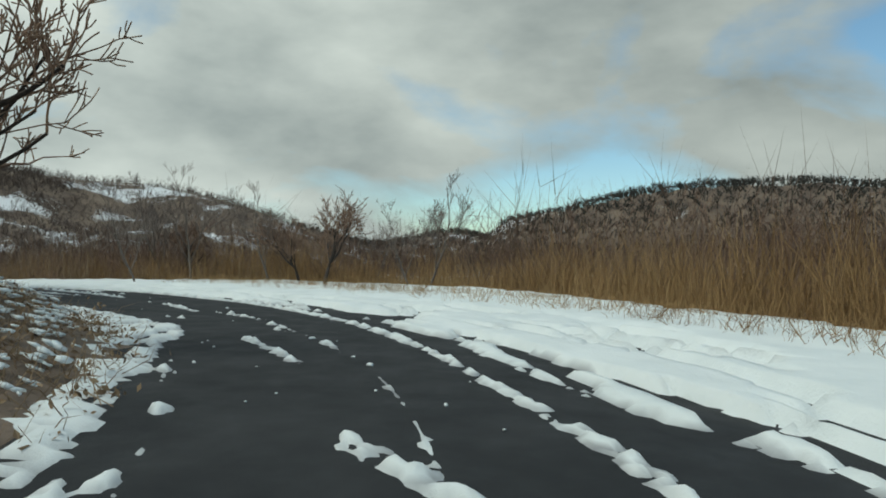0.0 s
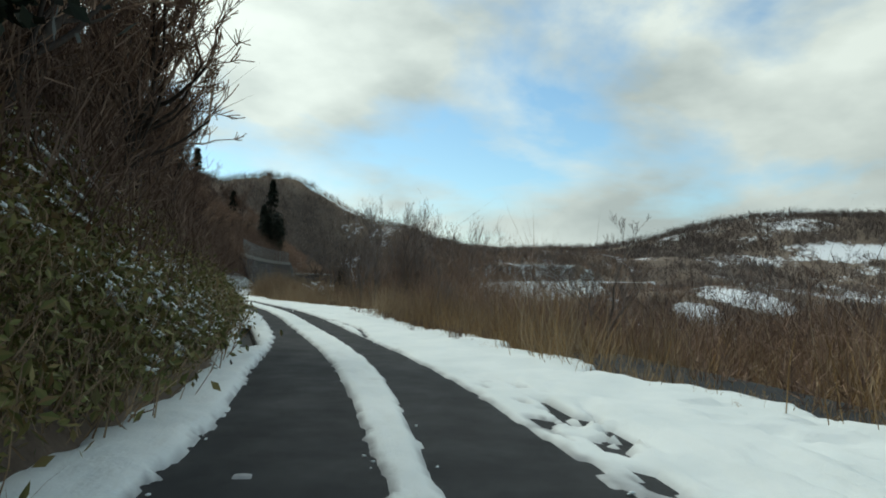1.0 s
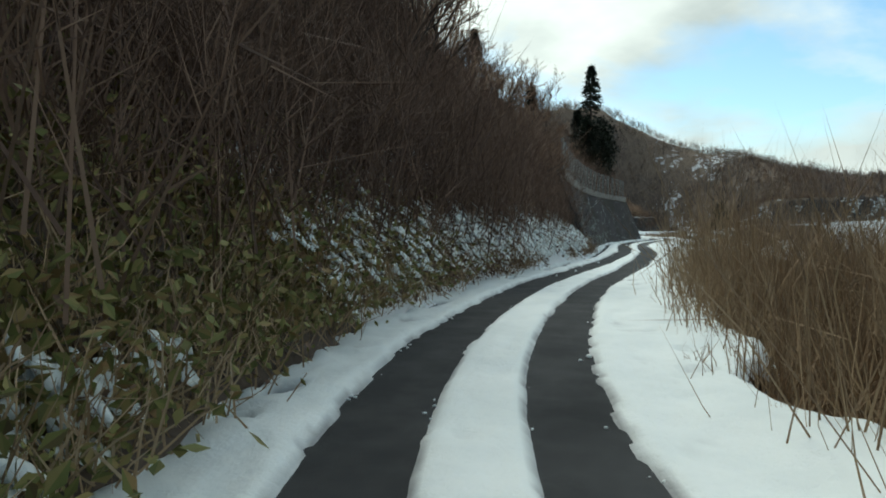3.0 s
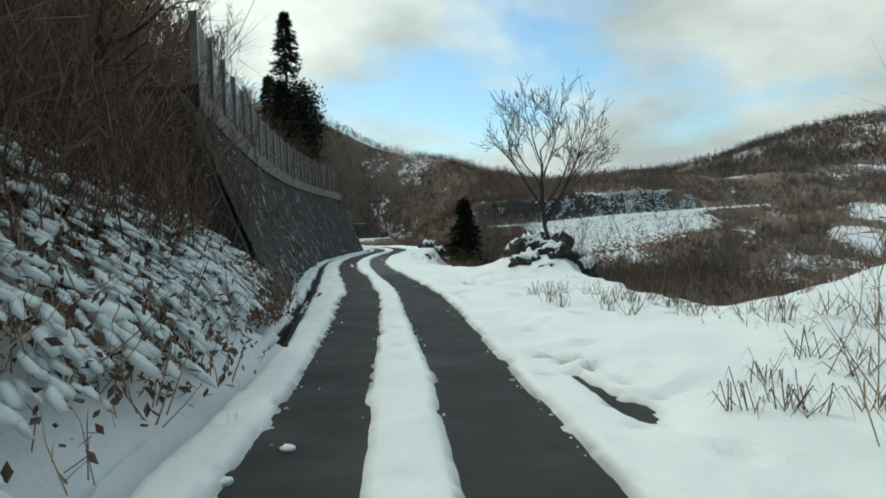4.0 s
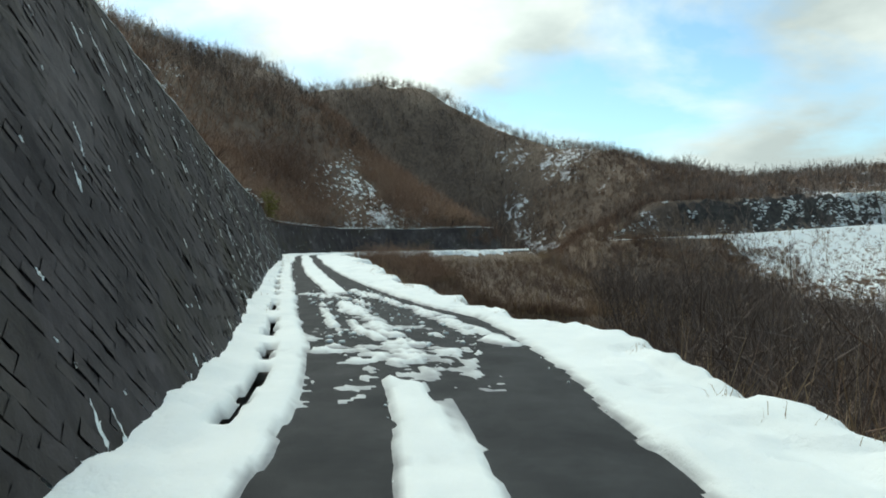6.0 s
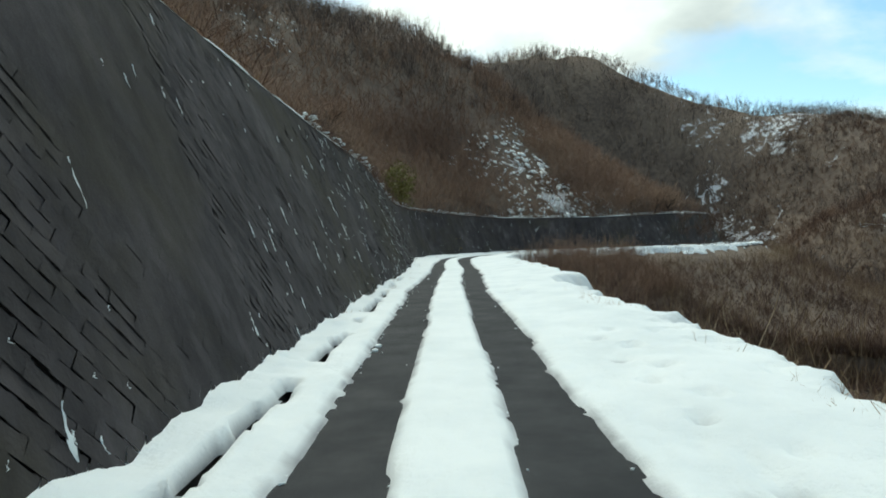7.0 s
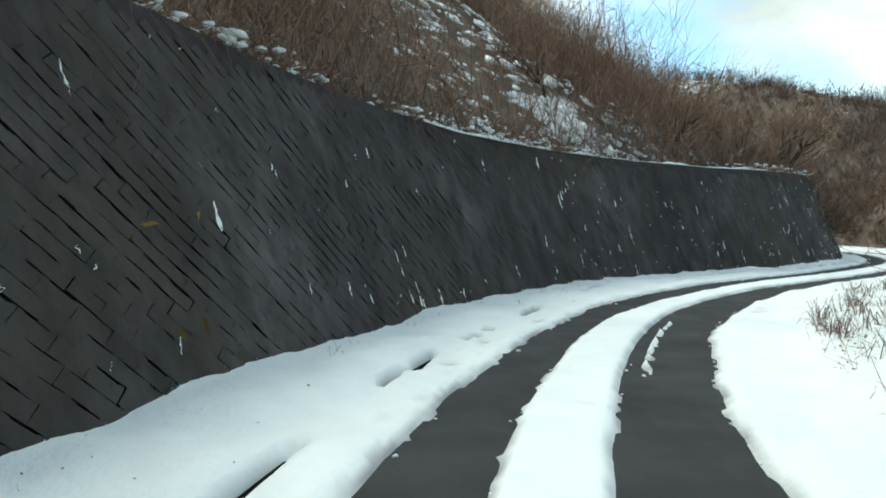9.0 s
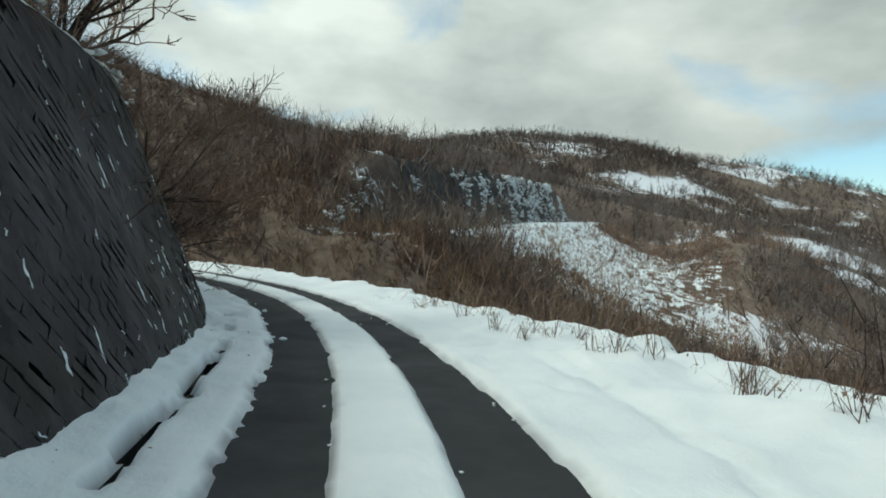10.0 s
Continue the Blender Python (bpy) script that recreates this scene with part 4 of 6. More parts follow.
def build_blocks(wall):
    rng = np.random.default_rng(5)
    k = math.hypot(1, BATTER)
    span, tall = WALL_TO - WALL_FROM, 5.6
    rows = np.arange(int(-tall / BLOCK_B) - 8, int((span + tall) / BLOCK_B * 0.8) + 10)
    cs = []
    for j in rows:
        i = np.arange(-20, 22)
        c = (i * BLOCK_A + BLOCK_A * 0.5 * (j % 2))[:, None] * BLOCK_P + j * BLOCK_B * BLOCK_Q
        # slide each row along itself so that it crosses the wall's face
        t = round((2.6 - c[:, 1].mean()) / BLOCK_P[1] / BLOCK_A) * BLOCK_A
        cs.append(c + t * BLOCK_P)
    c = np.concatenate(cs)
    s, w = WALL_FROM + c[:, 0], c[:, 1] / k
    ok = (s > WALL_FROM + 0.25) & (s < WALL_TO - 0.25) & (w > -0.1) & (w < along(WALL_HIGH, s) - 0.2)
    s, w = s[ok], w[ok]
    lines = np.array([block_outline(*q) for q in BLOCK_KINDS])
    near = (s > NEAR_FROM) & (s < NEAR_TO)
    sf, wf = s[~near], w[~near]
    n = len(sf)
    proud = 0.024 + 0.004 * fbm(sf / 1.3, wf / 1.3, 55, 3) + rng.uniform(-0.002, 0.002, n)
    lean = rng.normal(0, 0.004, (n, 1)) * np.array([-1, -1, 1, 1, 1, 1, 1, 1]) + rng.normal(0, 0.003, (n, 1)) * np.array([-1, 1, 1, 1, 1, -1, -1, -1])
    out = np.c_[proud[:, None] + lean, np.full((n, 4), 0.006)]
    line = lines[np.digitize(rng.random(n) + 0.25 * fbm(sf / 1.6, wf / 1.1, 58, 3), [0.12, 0.45, 0.85])]
    v = wall_point(sf[:, None] + line[..., 0] + rng.normal(0, 0.006, (n, 1)), wf[:, None] + line[..., 1] / k, out)
    f = (BLOCK_FACES[None] + 12 * np.arange(n)[:, None, None]).reshape(-1, 4)
    rest = part("blocks", mesh_of("blocks", v.reshape(-1, 3), f, BLOCK), wall)
    rest["kind"] = "stuff"
    # the stretch that is passed nearest: each block an object of its own
    kinds = [mesh_of("block", np.c_[q, np.r_[np.full(2, 0.021), np.full(6, 0.026), np.full(4, 0.006)]], BLOCK_FACES, BLOCK) for q in lines]
    for a, b in zip(s[near], w[near]):
        e = 0.2
        o = wall_point(np.array([a]), np.array([b]))[0]
        x = wall_point(np.array([a + e]), np.array([b]))[0] - o
        y = wall_point(np.array([a]), np.array([b + e]))[0] - o
        x, y = Vector(x).normalized(), Vector(y).normalized()
        z = x.cross(y).normalized()
        m = Matrix((x, y, z)).transposed().to_4x4()
        m.translation = Vector(o) + z * float(rng.uniform(-0.003, 0.003))
        part("block", kinds[int(rng.integers(0, 4))], wall).matrix_local = m


wall = build_wall()


def box(bm, lo, hi, m=None):
    vs = bmesh.ops.create_cube(bm, size=1.0)["verts"]
    for v in vs:
        v.co = Vector([lo[i] + (v.co[i] + 0.5) * (hi[i] - lo[i]) for i in range(3)])
        if m is not None:
            v.co = m @ v.co
    return vs


def bm_mesh(name, bm, mat, bevel=0.0):
    if bevel:
        bmesh.ops.bevel(bm, geom=list(bm.edges), offset=bevel, segments=1, affect="EDGES")
    me = bpy.data.meshes.new(name)
    bm.to_mesh(me)
    bm.free()
    me.materials.append(mat)
    return me


def strip_on_wall(name, s0, s1, profile, mat, ds=0.5, uneven=0.0):
    """A continuous moulding along the wall's top; profile: (l past the top's edge, z past the top)."""
    ss = np.arange(s0, s1 + 0.01, ds)
    hi, b = along(WALL_HIGH, ss), along(WALL_BASE, ss)
    k = len(profile)
    full = 1 + uneven * (2.4 * fbm(ss / 1.1, 0 * ss, 87, 4) - 0.35)
    v = np.stack([np.concatenate([on_road(ss, b + BATTER * hi + np.where(dl < 0, dl * np.clip(full, 0.2, 3), dl) + 0.02 * fbm(ss, 0 * ss + 9 * j, 51, 2)), (hi + dz * np.clip(full, -0.6, 3))[:, None]], 1) for j, (dl, dz) in enumerate(profile)], 1)
    i = np.arange(len(ss) * k).reshape(len(ss), k)
    f = [np.stack([i[:-1, j], i[1:, j], i[1:, (j + 1) % k], i[:-1, (j + 1) % k]], 1) for j in range(k)]
    return mesh_of(name, v.reshape(-1, 3), np.concatenate(f), mat)


coping = new("coping", strip_on_wall("coping", 113.0, 152.0, [(-0.12, -0.1), (-0.12, 0.36), (0.3, 0.36), (0.3, -0.1)], CONCRETE))
tagged(coping, "pale stained concrete coping on the retaining wall", kind="structure")
top_snow = new("wall_top_snow", strip_on_wall("wall_top_snow", 245.0, 287.0, [(-0.05, 0.0), (-0.03, 0.04), (0.05, 0.06), (0.2, 0.04), (0.25, 0.0)], SNOW, 0.12, 1.0))
tagged(top_snow, "thin line of snow on the retaining wall's top", "snow", kind="stuff")


edge_snow = new("wall_edge_snow", strip_on_wall("wall_edge_snow", 160.0, 206.0, [(-0.03, -0.01), (-0.01, 0.03), (0.05, 0.04), (0.1, 0.0)], SNOW, 0.12, 0.7))
tagged(edge_snow, "thin line of snow along the retaining wall's upper edge", "snow", kind="stuff")


# rockfall fence on the coping
def build_fence():
    fence = new("rockfall_fence")
    tagged(fence, "grey steel post and wire rockfall fence on the wall's coping", "fence")
    stations = list(np.arange(114.0, 150.5, 2.0))
    bm = bmesh.new()
    for lo, hi in (((-0.075, -0.075, 0), (0.075, -0.06, 1.75)), ((-0.075, 0.06, 0), (0.075, 0.075, 1.75)), ((-0.008, -0.06, 0), (0.008, 0.06, 1.75))):
        box(bm, lo, hi)
    post = bm_mesh("post", bm, STEEL)
    feet = []
    for s in stations:
        h = float(along(WALL_HIGH, s)) + 0.36
        l = float(along(WALL_BASE, s)) + BATTER * (h - 0.36) + 0.1
        x, y = on_road(s, l)
        feet.append((x, y, h))
        t = np.array([np.interp(s, LS, LT[:, i]) for i in range(2)])
        ob = part("post", post, fence)
        ob.matrix_local = pose(x, y, h, 0, 0, math.degrees(math.atan2(t[1], t[0])))
    feet = np.array(feet)
    for z in (0.25, 0.6, 0.95, 1.3, 1.66):
        cu = bpy.data.curves.new("wire_rope", "CURVE")
        cu.dimensions, cu.bevel_depth, cu.bevel_resolution = "3D", 0.012, 1
        sp = cu.splines.new("POLY")
        sp.points.add(len(feet) - 1)
        for q, (x, y, h) in zip(sp.points, feet):
            q.co = (x, y, h + z, 1)
        cu.materials.append(STEEL)
        part("wire_rope", cu, fence)
    # diagonal wire netting between the ropes
    d = np.r_[0, np.cumsum(np.linalg.norm(np.diff(feet[:, :2], axis=0), axis=1))]
    u = np.arange(0, d[-1], 0.09)
    quads, verts = [], []
    for sign in (1, -1):
        for a in u:
            b = a + sign * 0.8
            if not 0 <= b <= d[-1]:
                continue
            pa = np.array([np.interp(a, d, feet[:, i]) for i in range(3)]) + (0, 0, 0.1)
            pb = np.array([np.interp(b, d, feet[:, i]) for i in range(3)]) + (0, 0, 1.68)
            w = np.array([0.006, 0.0, 0.004])
            quads.append(np.arange(4) + len(verts))
            verts += [pa - w, pa + w, pb + w, pb - w]
    part("netting", mesh_of("netting", np.array(verts), np.array(quads), STEEL), fence, "thin diagonal wire netting")


build_fence()


# ---------------------------------------------------------------- plants
def scatter(rng, n, s0, s1, l0, l1, power=1.0):
    """Places along the road, sorted into x, y, z and the road's own coordinates."""
    s = rng.uniform(s0, s1, n)
    l = l0 + (l1 - l0) * rng.uniform(0, 1, n) ** power
    xy = on_road(s, l)
    z, sr, lr = land(xy)
    ok = (np.sign(lr) == np.sign(l)) & (np.abs(np.abs(lr) - np.abs(l)) < 1.5)
    return np.c_[xy, z][ok], s[ok], l[ok]


def unit(v):
    return v / (np.linalg.norm(v, axis=-1, keepdims=True) + 1e-9)


def blades(base, tip, width, rng):
    """Thin triangles from base to tip."""
    d = tip - base
    side = unit(np.cross(d, rng.normal(size=d.shape))) * np.asarray(width).reshape(-1, 1)
    v = np.stack([base - side, base + side, tip], 1)
    return v


def bent_blades(base, tip, bend, width, rng):
    """Thin blades with a bend at two thirds: a quad and a triangle, as two triangles and one."""
    d = tip - base
    side = unit(np.cross(d, rng.normal(size=d.shape))) * np.asarray(width).reshape(-1, 1)
    mid = base + d * 0.6 + bend
    a = np.stack([base - side, base + side, mid + side * 0.7], 1)
    b = np.stack([base - side, mid + side * 0.7, mid - side * 0.7], 1)
    c = np.stack([mid - side * 0.7, mid + side * 0.7, tip], 1)
    return np.concatenate([a, b, c])


def soup(name, tris, mat):
    v = np.concatenate(tris).reshape(-1, 3)
    return mesh_of(name, v, np.arange(len(v)).reshape(-1, 3), mat)


def shrubs(pts, high, rng, stems=5, subs=5, spread=0.45, width=0.012):
    """Bare twiggy shrubs at the given places."""
    n = len(pts)
    high = np.broadcast_to(high, n)
    d = unit(np.concatenate([rng.normal(0, spread, (n, stems, 2)), np.ones((n, stems, 1))], -1))
    ln = high[:, None] * rng.uniform(0.6, 1.0, (n, stems))
    b = pts[:, None] + np.concatenate([rng.normal(0, 0.12, (n, stems, 2)) * high[:, None, None], np.full((n, stems, 1), -0.1)], -1)
    t = b + d * ln[..., None]
    wd = np.broadcast_to(np.asarray(width).reshape(-1, 1) if np.ndim(width) else width, (n, stems))
    out = [blades(b.reshape(-1, 3), t.reshape(-1, 3), (wd * 1.4).ravel(), rng)]
    f = rng.uniform(0.25, 0.95, (n, stems, subs, 1))
    sb = b[:, :, None] + (t - b)[:, :, None] * f
    sd = unit(d[:, :, None] * 0.7 + rng.normal(0, 0.55, (n, stems, subs, 3)) + np.array([0, 0, 0.25]))
    st = sb + sd * (high[:, None, None] * rng.uniform(0.15, 0.45, (n, stems, subs)))[..., None]
    out.append(blades(sb.reshape(-1, 3), st.reshape(-1, 3), np.repeat(wd * 0.8, subs, 1).ravel(), rng))
    return out


def leaf_clumps(pts, size, rng, leaves=12, spread=0.25, leaf=0.07):
    """Loose clumps of small pointed leaves (two triangles each)."""
    n = len(pts)
    c = pts[:, None] + rng.normal(0, 1, (n, leaves, 3)) * np.array([1, 1, 0.7]) * spread * np.broadcast_to(size, n)[:, None, None]
    c[..., 2] = np.maximum(c[..., 2], pts[:, None, 2] - 0.02)
    a, b = unit(rng.normal(size=c.shape)), rng.normal(size=c.shape)
    b = unit(np.cross(a, b))
    k = leaf * rng.uniform(0.5, 1.3, (n, leaves, 1))
    p0, p1, p2, p3 = c - a * k, c + b * k * 0.5, c + a * k, c - b * k * 0.5
    return [np.stack([p0, p1, p2], -2).reshape(-1, 3, 3), np.stack([p0, p2, p3], -2).reshape(-1, 3, 3)]


def lump_template(level=2):
    bm = bmesh.new()
    bmesh.ops.create_icosphere(bm, subdivisions=level, radius=1.0)
    v = np.array([q.co for q in bm.verts])
    f = np.array([[q.index for q in p.verts] for p in bm.faces])
    bm.free()
    return v, f


LUMP = {1: lump_template(1), 2: lump_template(2), 4: lump_template(4)}


def lumps(name, pts, size, flat, mat, rng, level=1, rough=0.25, tilt=None):
    """Many small uneven lumps joined into one mesh."""
    v, f = LUMP[level]
    n = len(pts)
    r = 1 + rough * rng.normal(size=(n, len(v), 1))
    sc = np.stack([size * rng.uniform(0.6, 1.5, n), size * rng.uniform(0.6, 1.5, n), size * flat], -1)
    a = rng.uniform(0, 6.28, n)
    q = v[None] * r * sc[:, None]
    x = q[..., 0] * np.cos(a)[:, None] - q[..., 1] * np.sin(a)[:, None]
    y = q[..., 0] * np.sin(a)[:, None] + q[..., 1] * np.cos(a)[:, None]
    z = q[..., 2]
    if tilt is not None:
        z = z + tilt[0][:, None] * x + tilt[1][:, None] * y
    w = pts[:, None] + np.stack([x, y, z], -1)
    return mesh_of(name, w.reshape(-1, 3), (f[None] + len(v) * np.arange(n)[:, None, None]).reshape(-1, 3), mat, True)


def slope_of(pts):
    e = 0.4
    z0 = land(pts[:, :2])[0]
    return (land(pts[:, :2] + (e, 0))[0] - z0) / e, (land(pts[:, :2] + (0, e))[0] - z0) / e


rng = np.random.default_rng(11)

def open_snow(s, l):
    """The open snowy gully above the bend's retaining wall."""
    return np.exp(-((s - 253.5) / 3.4) ** 2 - ((l - 12.5) / 6.5) ** 2)


# shrubs on the bank and slope left of the road
tris = []
pts, s, l = scatter(rng, 7800, -16, 112, 3.0, 34, 1.25)
keep = (l - foot_left(s) > 0.9 + 1.2 * (s < 40)) & ~((s < 12) & (l < 9))
pts, s, l = pts[keep], s[keep], l[keep]
high = rng.uniform(1.4, 4.4, len(pts)) * (0.5 + 0.5 * sstep(3, 8, l)) * (1 + 0.5 * sstep(34, 42, s) * (1 - sstep(70, 90, s)) * sstep(3.5, 6, l))
tris += shrubs(pts, high, rng, 5, 6, 0.4, 0.011 + 0.0011 * l)
pts, s, l = scatter(rng, 620, 90, 113.0, 3.0, 8.0, 1.1)
tris += shrubs(pts, rng.uniform(0.8, 2.2, len(pts)) * (0.8 + 0.7 * sstep(4, 7, l)), rng, 5, 7, 0.3, 0.008)
pts, s, l = scatter(rng, 460, 98, 113.4, 2.8, 6.2)
tris += shrubs(pts, rng.uniform(1.8, 3.9, len(pts)) * (0.6 + 0.4 * sstep(2.8, 4.0, l)), rng, 5, 8, 0.25, 0.009)
pts, s, l = scatter(rng, 520, 76, 99, 2.5, 5.4)
tris += shrubs(pts, rng.uniform(2.2, 4.6, len(pts)), rng, 5, 8, 0.3, 0.01)
tagged(new("bank_shrubs", soup("bank_shrubs", tris, BANKTWIG)), "dense bare brown shrubs on the roadside bank", "shrubs", kind="stuff")
tris = []
pts, s, l = scatter(rng, 9500, 111, 300, 4.6, 34, 1.3)
keep = l > along(WALL_BASE, s) + BATTER * along(WALL_HIGH, s) + 1.0
pts, s, l = pts[keep], s[keep], l[keep]
clear = rng.random(len(s)) > 1.7 * open_snow(s, l)
pts, l = pts[clear], l[clear]
tris += shrubs(pts, rng.uniform(1.0, 2.9, len(pts)), rng, 4, 6, 0.42, 0.013 + 0.0013 * l)
tagged(new("slope_shrubs", soup("slope_shrubs", tris, TWIG)), "bare brown shrubs on the slope above the retaining wall", "shrubs", kind="stuff")
pts, s, l = scatter(rng, 900, 234, 254, -12, -4.3)
tagged(new("bend_shrubs", soup("bend_shrubs", shrubs(pts, rng.uniform(0.9, 2.6, len(pts)), rng, 6, 7, 0.4, 0.009), TWIG)), "bare brown shrubs inside the bend", "shrubs", kind="stuff")
pts, s, l = scatter(rng, 4200, 160, 236, 4.4, 18, 1.3)
keep = (l > along(WALL_BASE, s) + BATTER * along(WALL_HIGH, s) + 0.25) & (fbm(s / 6, l / 3, 67, 3) > -0.2)
pts = np.repeat(pts[keep], 8, 0)
pts = pts + np.c_[rng.normal(0, 0.3, (len(pts), 2)), np.zeros(len(pts))]
tip = pts + np.c_[rng.normal(0, 0.3, (len(pts), 2)), rng.uniform(0.4, 1.3, len(pts))]
tagged(new("slope_grass", soup("slope_grass", [bent_blades(pts, tip, rng.normal(0, 0.08, pts.shape), np.full(len(pts), 0.011), rng)], REED)), "ochre dead grass above the retaining wall", "grass", kind="stuff")
pts, s, l = scatter(rng, 900, 226, 268, 6.2, 18)
clear = rng.random(len(s)) > 1.5 * open_snow(s, l)
pts, s = pts[clear], s[clear]
tagged(new("crest_shrubs", soup("crest_shrubs", shrubs(pts, rng.uniform(1.8, 4.0, len(pts)) * (1 + 0.55 * sstep(236, 244, s) * (1 - sstep(258, 264, s))), rng, 6, 8, 0.42, 0.011), TWIG)), "tall brown shrubs above the bend's retaining wall", "shrubs", kind="stuff")
# brush close behind the rockfall fence
pts, s, l = scatter(rng, 900, 113, 154, 3.9, 9.5)
pts = pts[l > along(WALL_BASE, s) + BATTER * along(WALL_HIGH, s) + 0.7]
tagged(new("fence_brush", soup("fence_brush", shrubs(pts, rng.uniform(1.8, 4.2, len(pts)), rng, 5, 8, 0.35, 0.011), BANKTWIG)), "dense dark brush behind the rockfall fence", "shrubs", kind="stuff")
# overhanging shrubs on the wall's edge
pts, s, l = scatter(rng, 420, 206, 286, 4.0, 6.4)
keep = l > along(WALL_BASE, s) + BATTER * along(WALL_HIGH, s) + 0.3
pts = pts[keep] + (0, 0, 0.1)
tagged(new("edge_shrubs", soup("edge_shrubs", shrubs(pts, rng.uniform(0.8, 2.2, len(pts)), rng, 6, 7, 0.75, 0.01), GREYTWIG)), "twiggy bare shrubs leaning over the retaining wall", "shrubs", kind="stuff")

pts, s, l = scatter(rng, 330, 264, 287, 3.4, 6.0)
pts = pts[l > along(WALL_BASE, s) + BATTER * along(WALL_HIGH, s) + 0.1] + (0, 0, 0.1)
tagged(new("corner_shrubs", soup("corner_shrubs", shrubs(pts, rng.uniform(1.0, 2.6, len(pts)), rng, 6, 8, 0.7, 0.008), BANKTWIG)), "dark twiggy shrubs spreading over the end of the retaining wall", "shrubs", kind="stuff")

# dead grass and twigs hanging over the wall's edge, with clots of snow
n = 7000
s = rng.uniform(200, 286, n)
s = s[(fbm(s / 2.0, 0 * s, 72, 3) > -0.25)]
n = len(s)
hi = along(WALL_HIGH, s)
l0 = along(WALL_BASE, s) + BATTER * hi + rng.uniform(0.02, 0.5, n)
b = np.c_[on_road(s, l0), hi + rng.uniform(-0.05, 0.1, n)]
fall = rng.uniform(-0.25, 0.5, n)
t = np.c_[on_road(s + rng.normal(0.1, 0.35, n), l0 - rng.uniform(0.2, 0.75, n)), hi - fall]
tagged(new("hanging_grass", soup("hanging_grass", [bent_blades(b, t, np.c_[np.zeros((n, 2)), rng.uniform(0.1, 0.35, n)], rng.uniform(0.003, 0.008, n), rng)], BANKTWIG)), "dead grass hanging over the retaining wall's edge", "grass", kind="stuff")
pick = rng.random(n) < 0.2
p = np.c_[on_road(s[pick], l0[pick] - rng.uniform(-0.3, 0.3, int(pick.sum()))), hi[pick] + rng.uniform(0.02, 0.25, int(pick.sum()))]
tagged(new("edge_clots", lumps("edge_clots", p, rng.uniform(0.03, 0.1, len(p)), 0.5, SNOW, rng, 1, 0.22)), "clots of snow on the wall's overgrown edge", "snow", kind="stuff")

# leafy undergrowth at the foot of the bank
pts, s, l = scatter(rng, 12500, 25, 118, 1.7, 7.0, 1.9)
keep = (l - foot_left(s) > 0.05) & (fbm(s / 3, l / 2, 61, 3) > -0.6 + 0.5 * sstep(84, 94, s)) & (s < 112)
pts, s, l = pts[keep], s[keep], l[keep]
fs = np.r_[rng.uniform(28, 98, 3000), rng.uniform(90, 109.5, 650)]
fl = foot_left(fs) + np.r_[rng.uniform(0.12, 1.6, 3000), rng.uniform(0.1, 4.5, 650)]
fxy = on_road(fs, fl)
pts = np.concatenate([pts, np.c_[fxy, land(fxy)[0]]])
leafy = road_coords(pts[:, :2])[0] + rng.normal(0, 4, len(pts)) < 88
litter = pts[~leafy]
tris = leaf_clumps(litter + (0, 0, 0.14), rng.uniform(0.6, 1.3, len(litter)), rng, 9, 0.24, 0.05)
tagged(new("bank_litter", soup("bank_litter", tris, BANKTWIG)), "dead brown leaves and stems on the snowy bank", "undergrowth", kind="stuff")
tris = leaf_clumps(pts[leafy] + (0, 0, 0.2), rng.uniform(0.6, 1.4, int(leafy.sum())), rng, 13, 0.25, 0.062)
tagged(new("undergrowth", soup("undergrowth", tris, LEAF)), "olive and rust-brown low undergrowth on the roadside bank", "undergrowth", kind="stuff")
grass_pts = pts[rng.random(len(pts)) < 0.5]
n = len(grass_pts) * 8
gb = np.repeat(grass_pts, 8, 0) + np.c_[rng.normal(0, 0.2, (n, 2)), np.zeros(n)]
gt = gb + np.c_[rng.normal(0, 0.22, (n, 2)), rng.uniform(0.2, 0.65, n)]
tagged(new("bank_grass", soup("bank_grass", [bent_blades(gb, gt, rng.normal(0, 0.05, (n, 3)), np.full(n, 0.008), rng)], BRUSH)), "dead brown grass on the roadside bank", "grass", kind="stuff")

pts, s, l = scatter(rng, 750, -6, 24, 2.5, 5.5)
pts[:, 2] = np.maximum(pts[:, 2], 0.06)
tris = leaf_clumps(pts, rng.uniform(0.5, 1.1, len(pts)), rng, 9, 0.2, 0.05)
n = len(pts) * 5
gb = np.repeat(pts, 5, 0) + np.c_[rng.normal(0, 0.2, (n, 2)), np.full(n, -0.05)]
tris.append(bent_blades(gb, gb + np.c_[rng.normal(0, 0.2, (n, 2)), rng.uniform(0.1, 0.4, n)], rng.normal(0, 0.05, (n, 3)), np.full(n, 0.006), rng))
tagged(new("verge_litter", soup("verge_litter", tris, BRUSH)), "dead leaves and grass poking through the verge snow", "undergrowth", kind="stuff")
m = 700
s = rng.uniform(198, 286, m)
l = rng.uniform(1.15, 2.7, m)
ok = (l < along(WALL_BASE, s) + 0.05) & (vnoise(s / 3, l, 52) > -0.2)
p = np.c_[on_road(s[ok], l[ok]), snow_z(s[ok], l[ok])]
tris = leaf_clumps(p, np.full(len(p), 0.5), rng, 2, 0.18, 0.014)
s = rng.uniform(236, 286, 420)
l = -along(VERGE, s) * rng.uniform(0.6, 1.02, len(s))
ok = vnoise(s / 3, l, 54) > -0.1
q = np.c_[on_road(s[ok], l[ok]), snow_z(s[ok], l[ok])]
tris += leaf_clumps(q, np.full(len(q), 0.5), rng, 4, 0.16, 0.025)
p = np.concatenate([q, q])
n = len(p) * 2
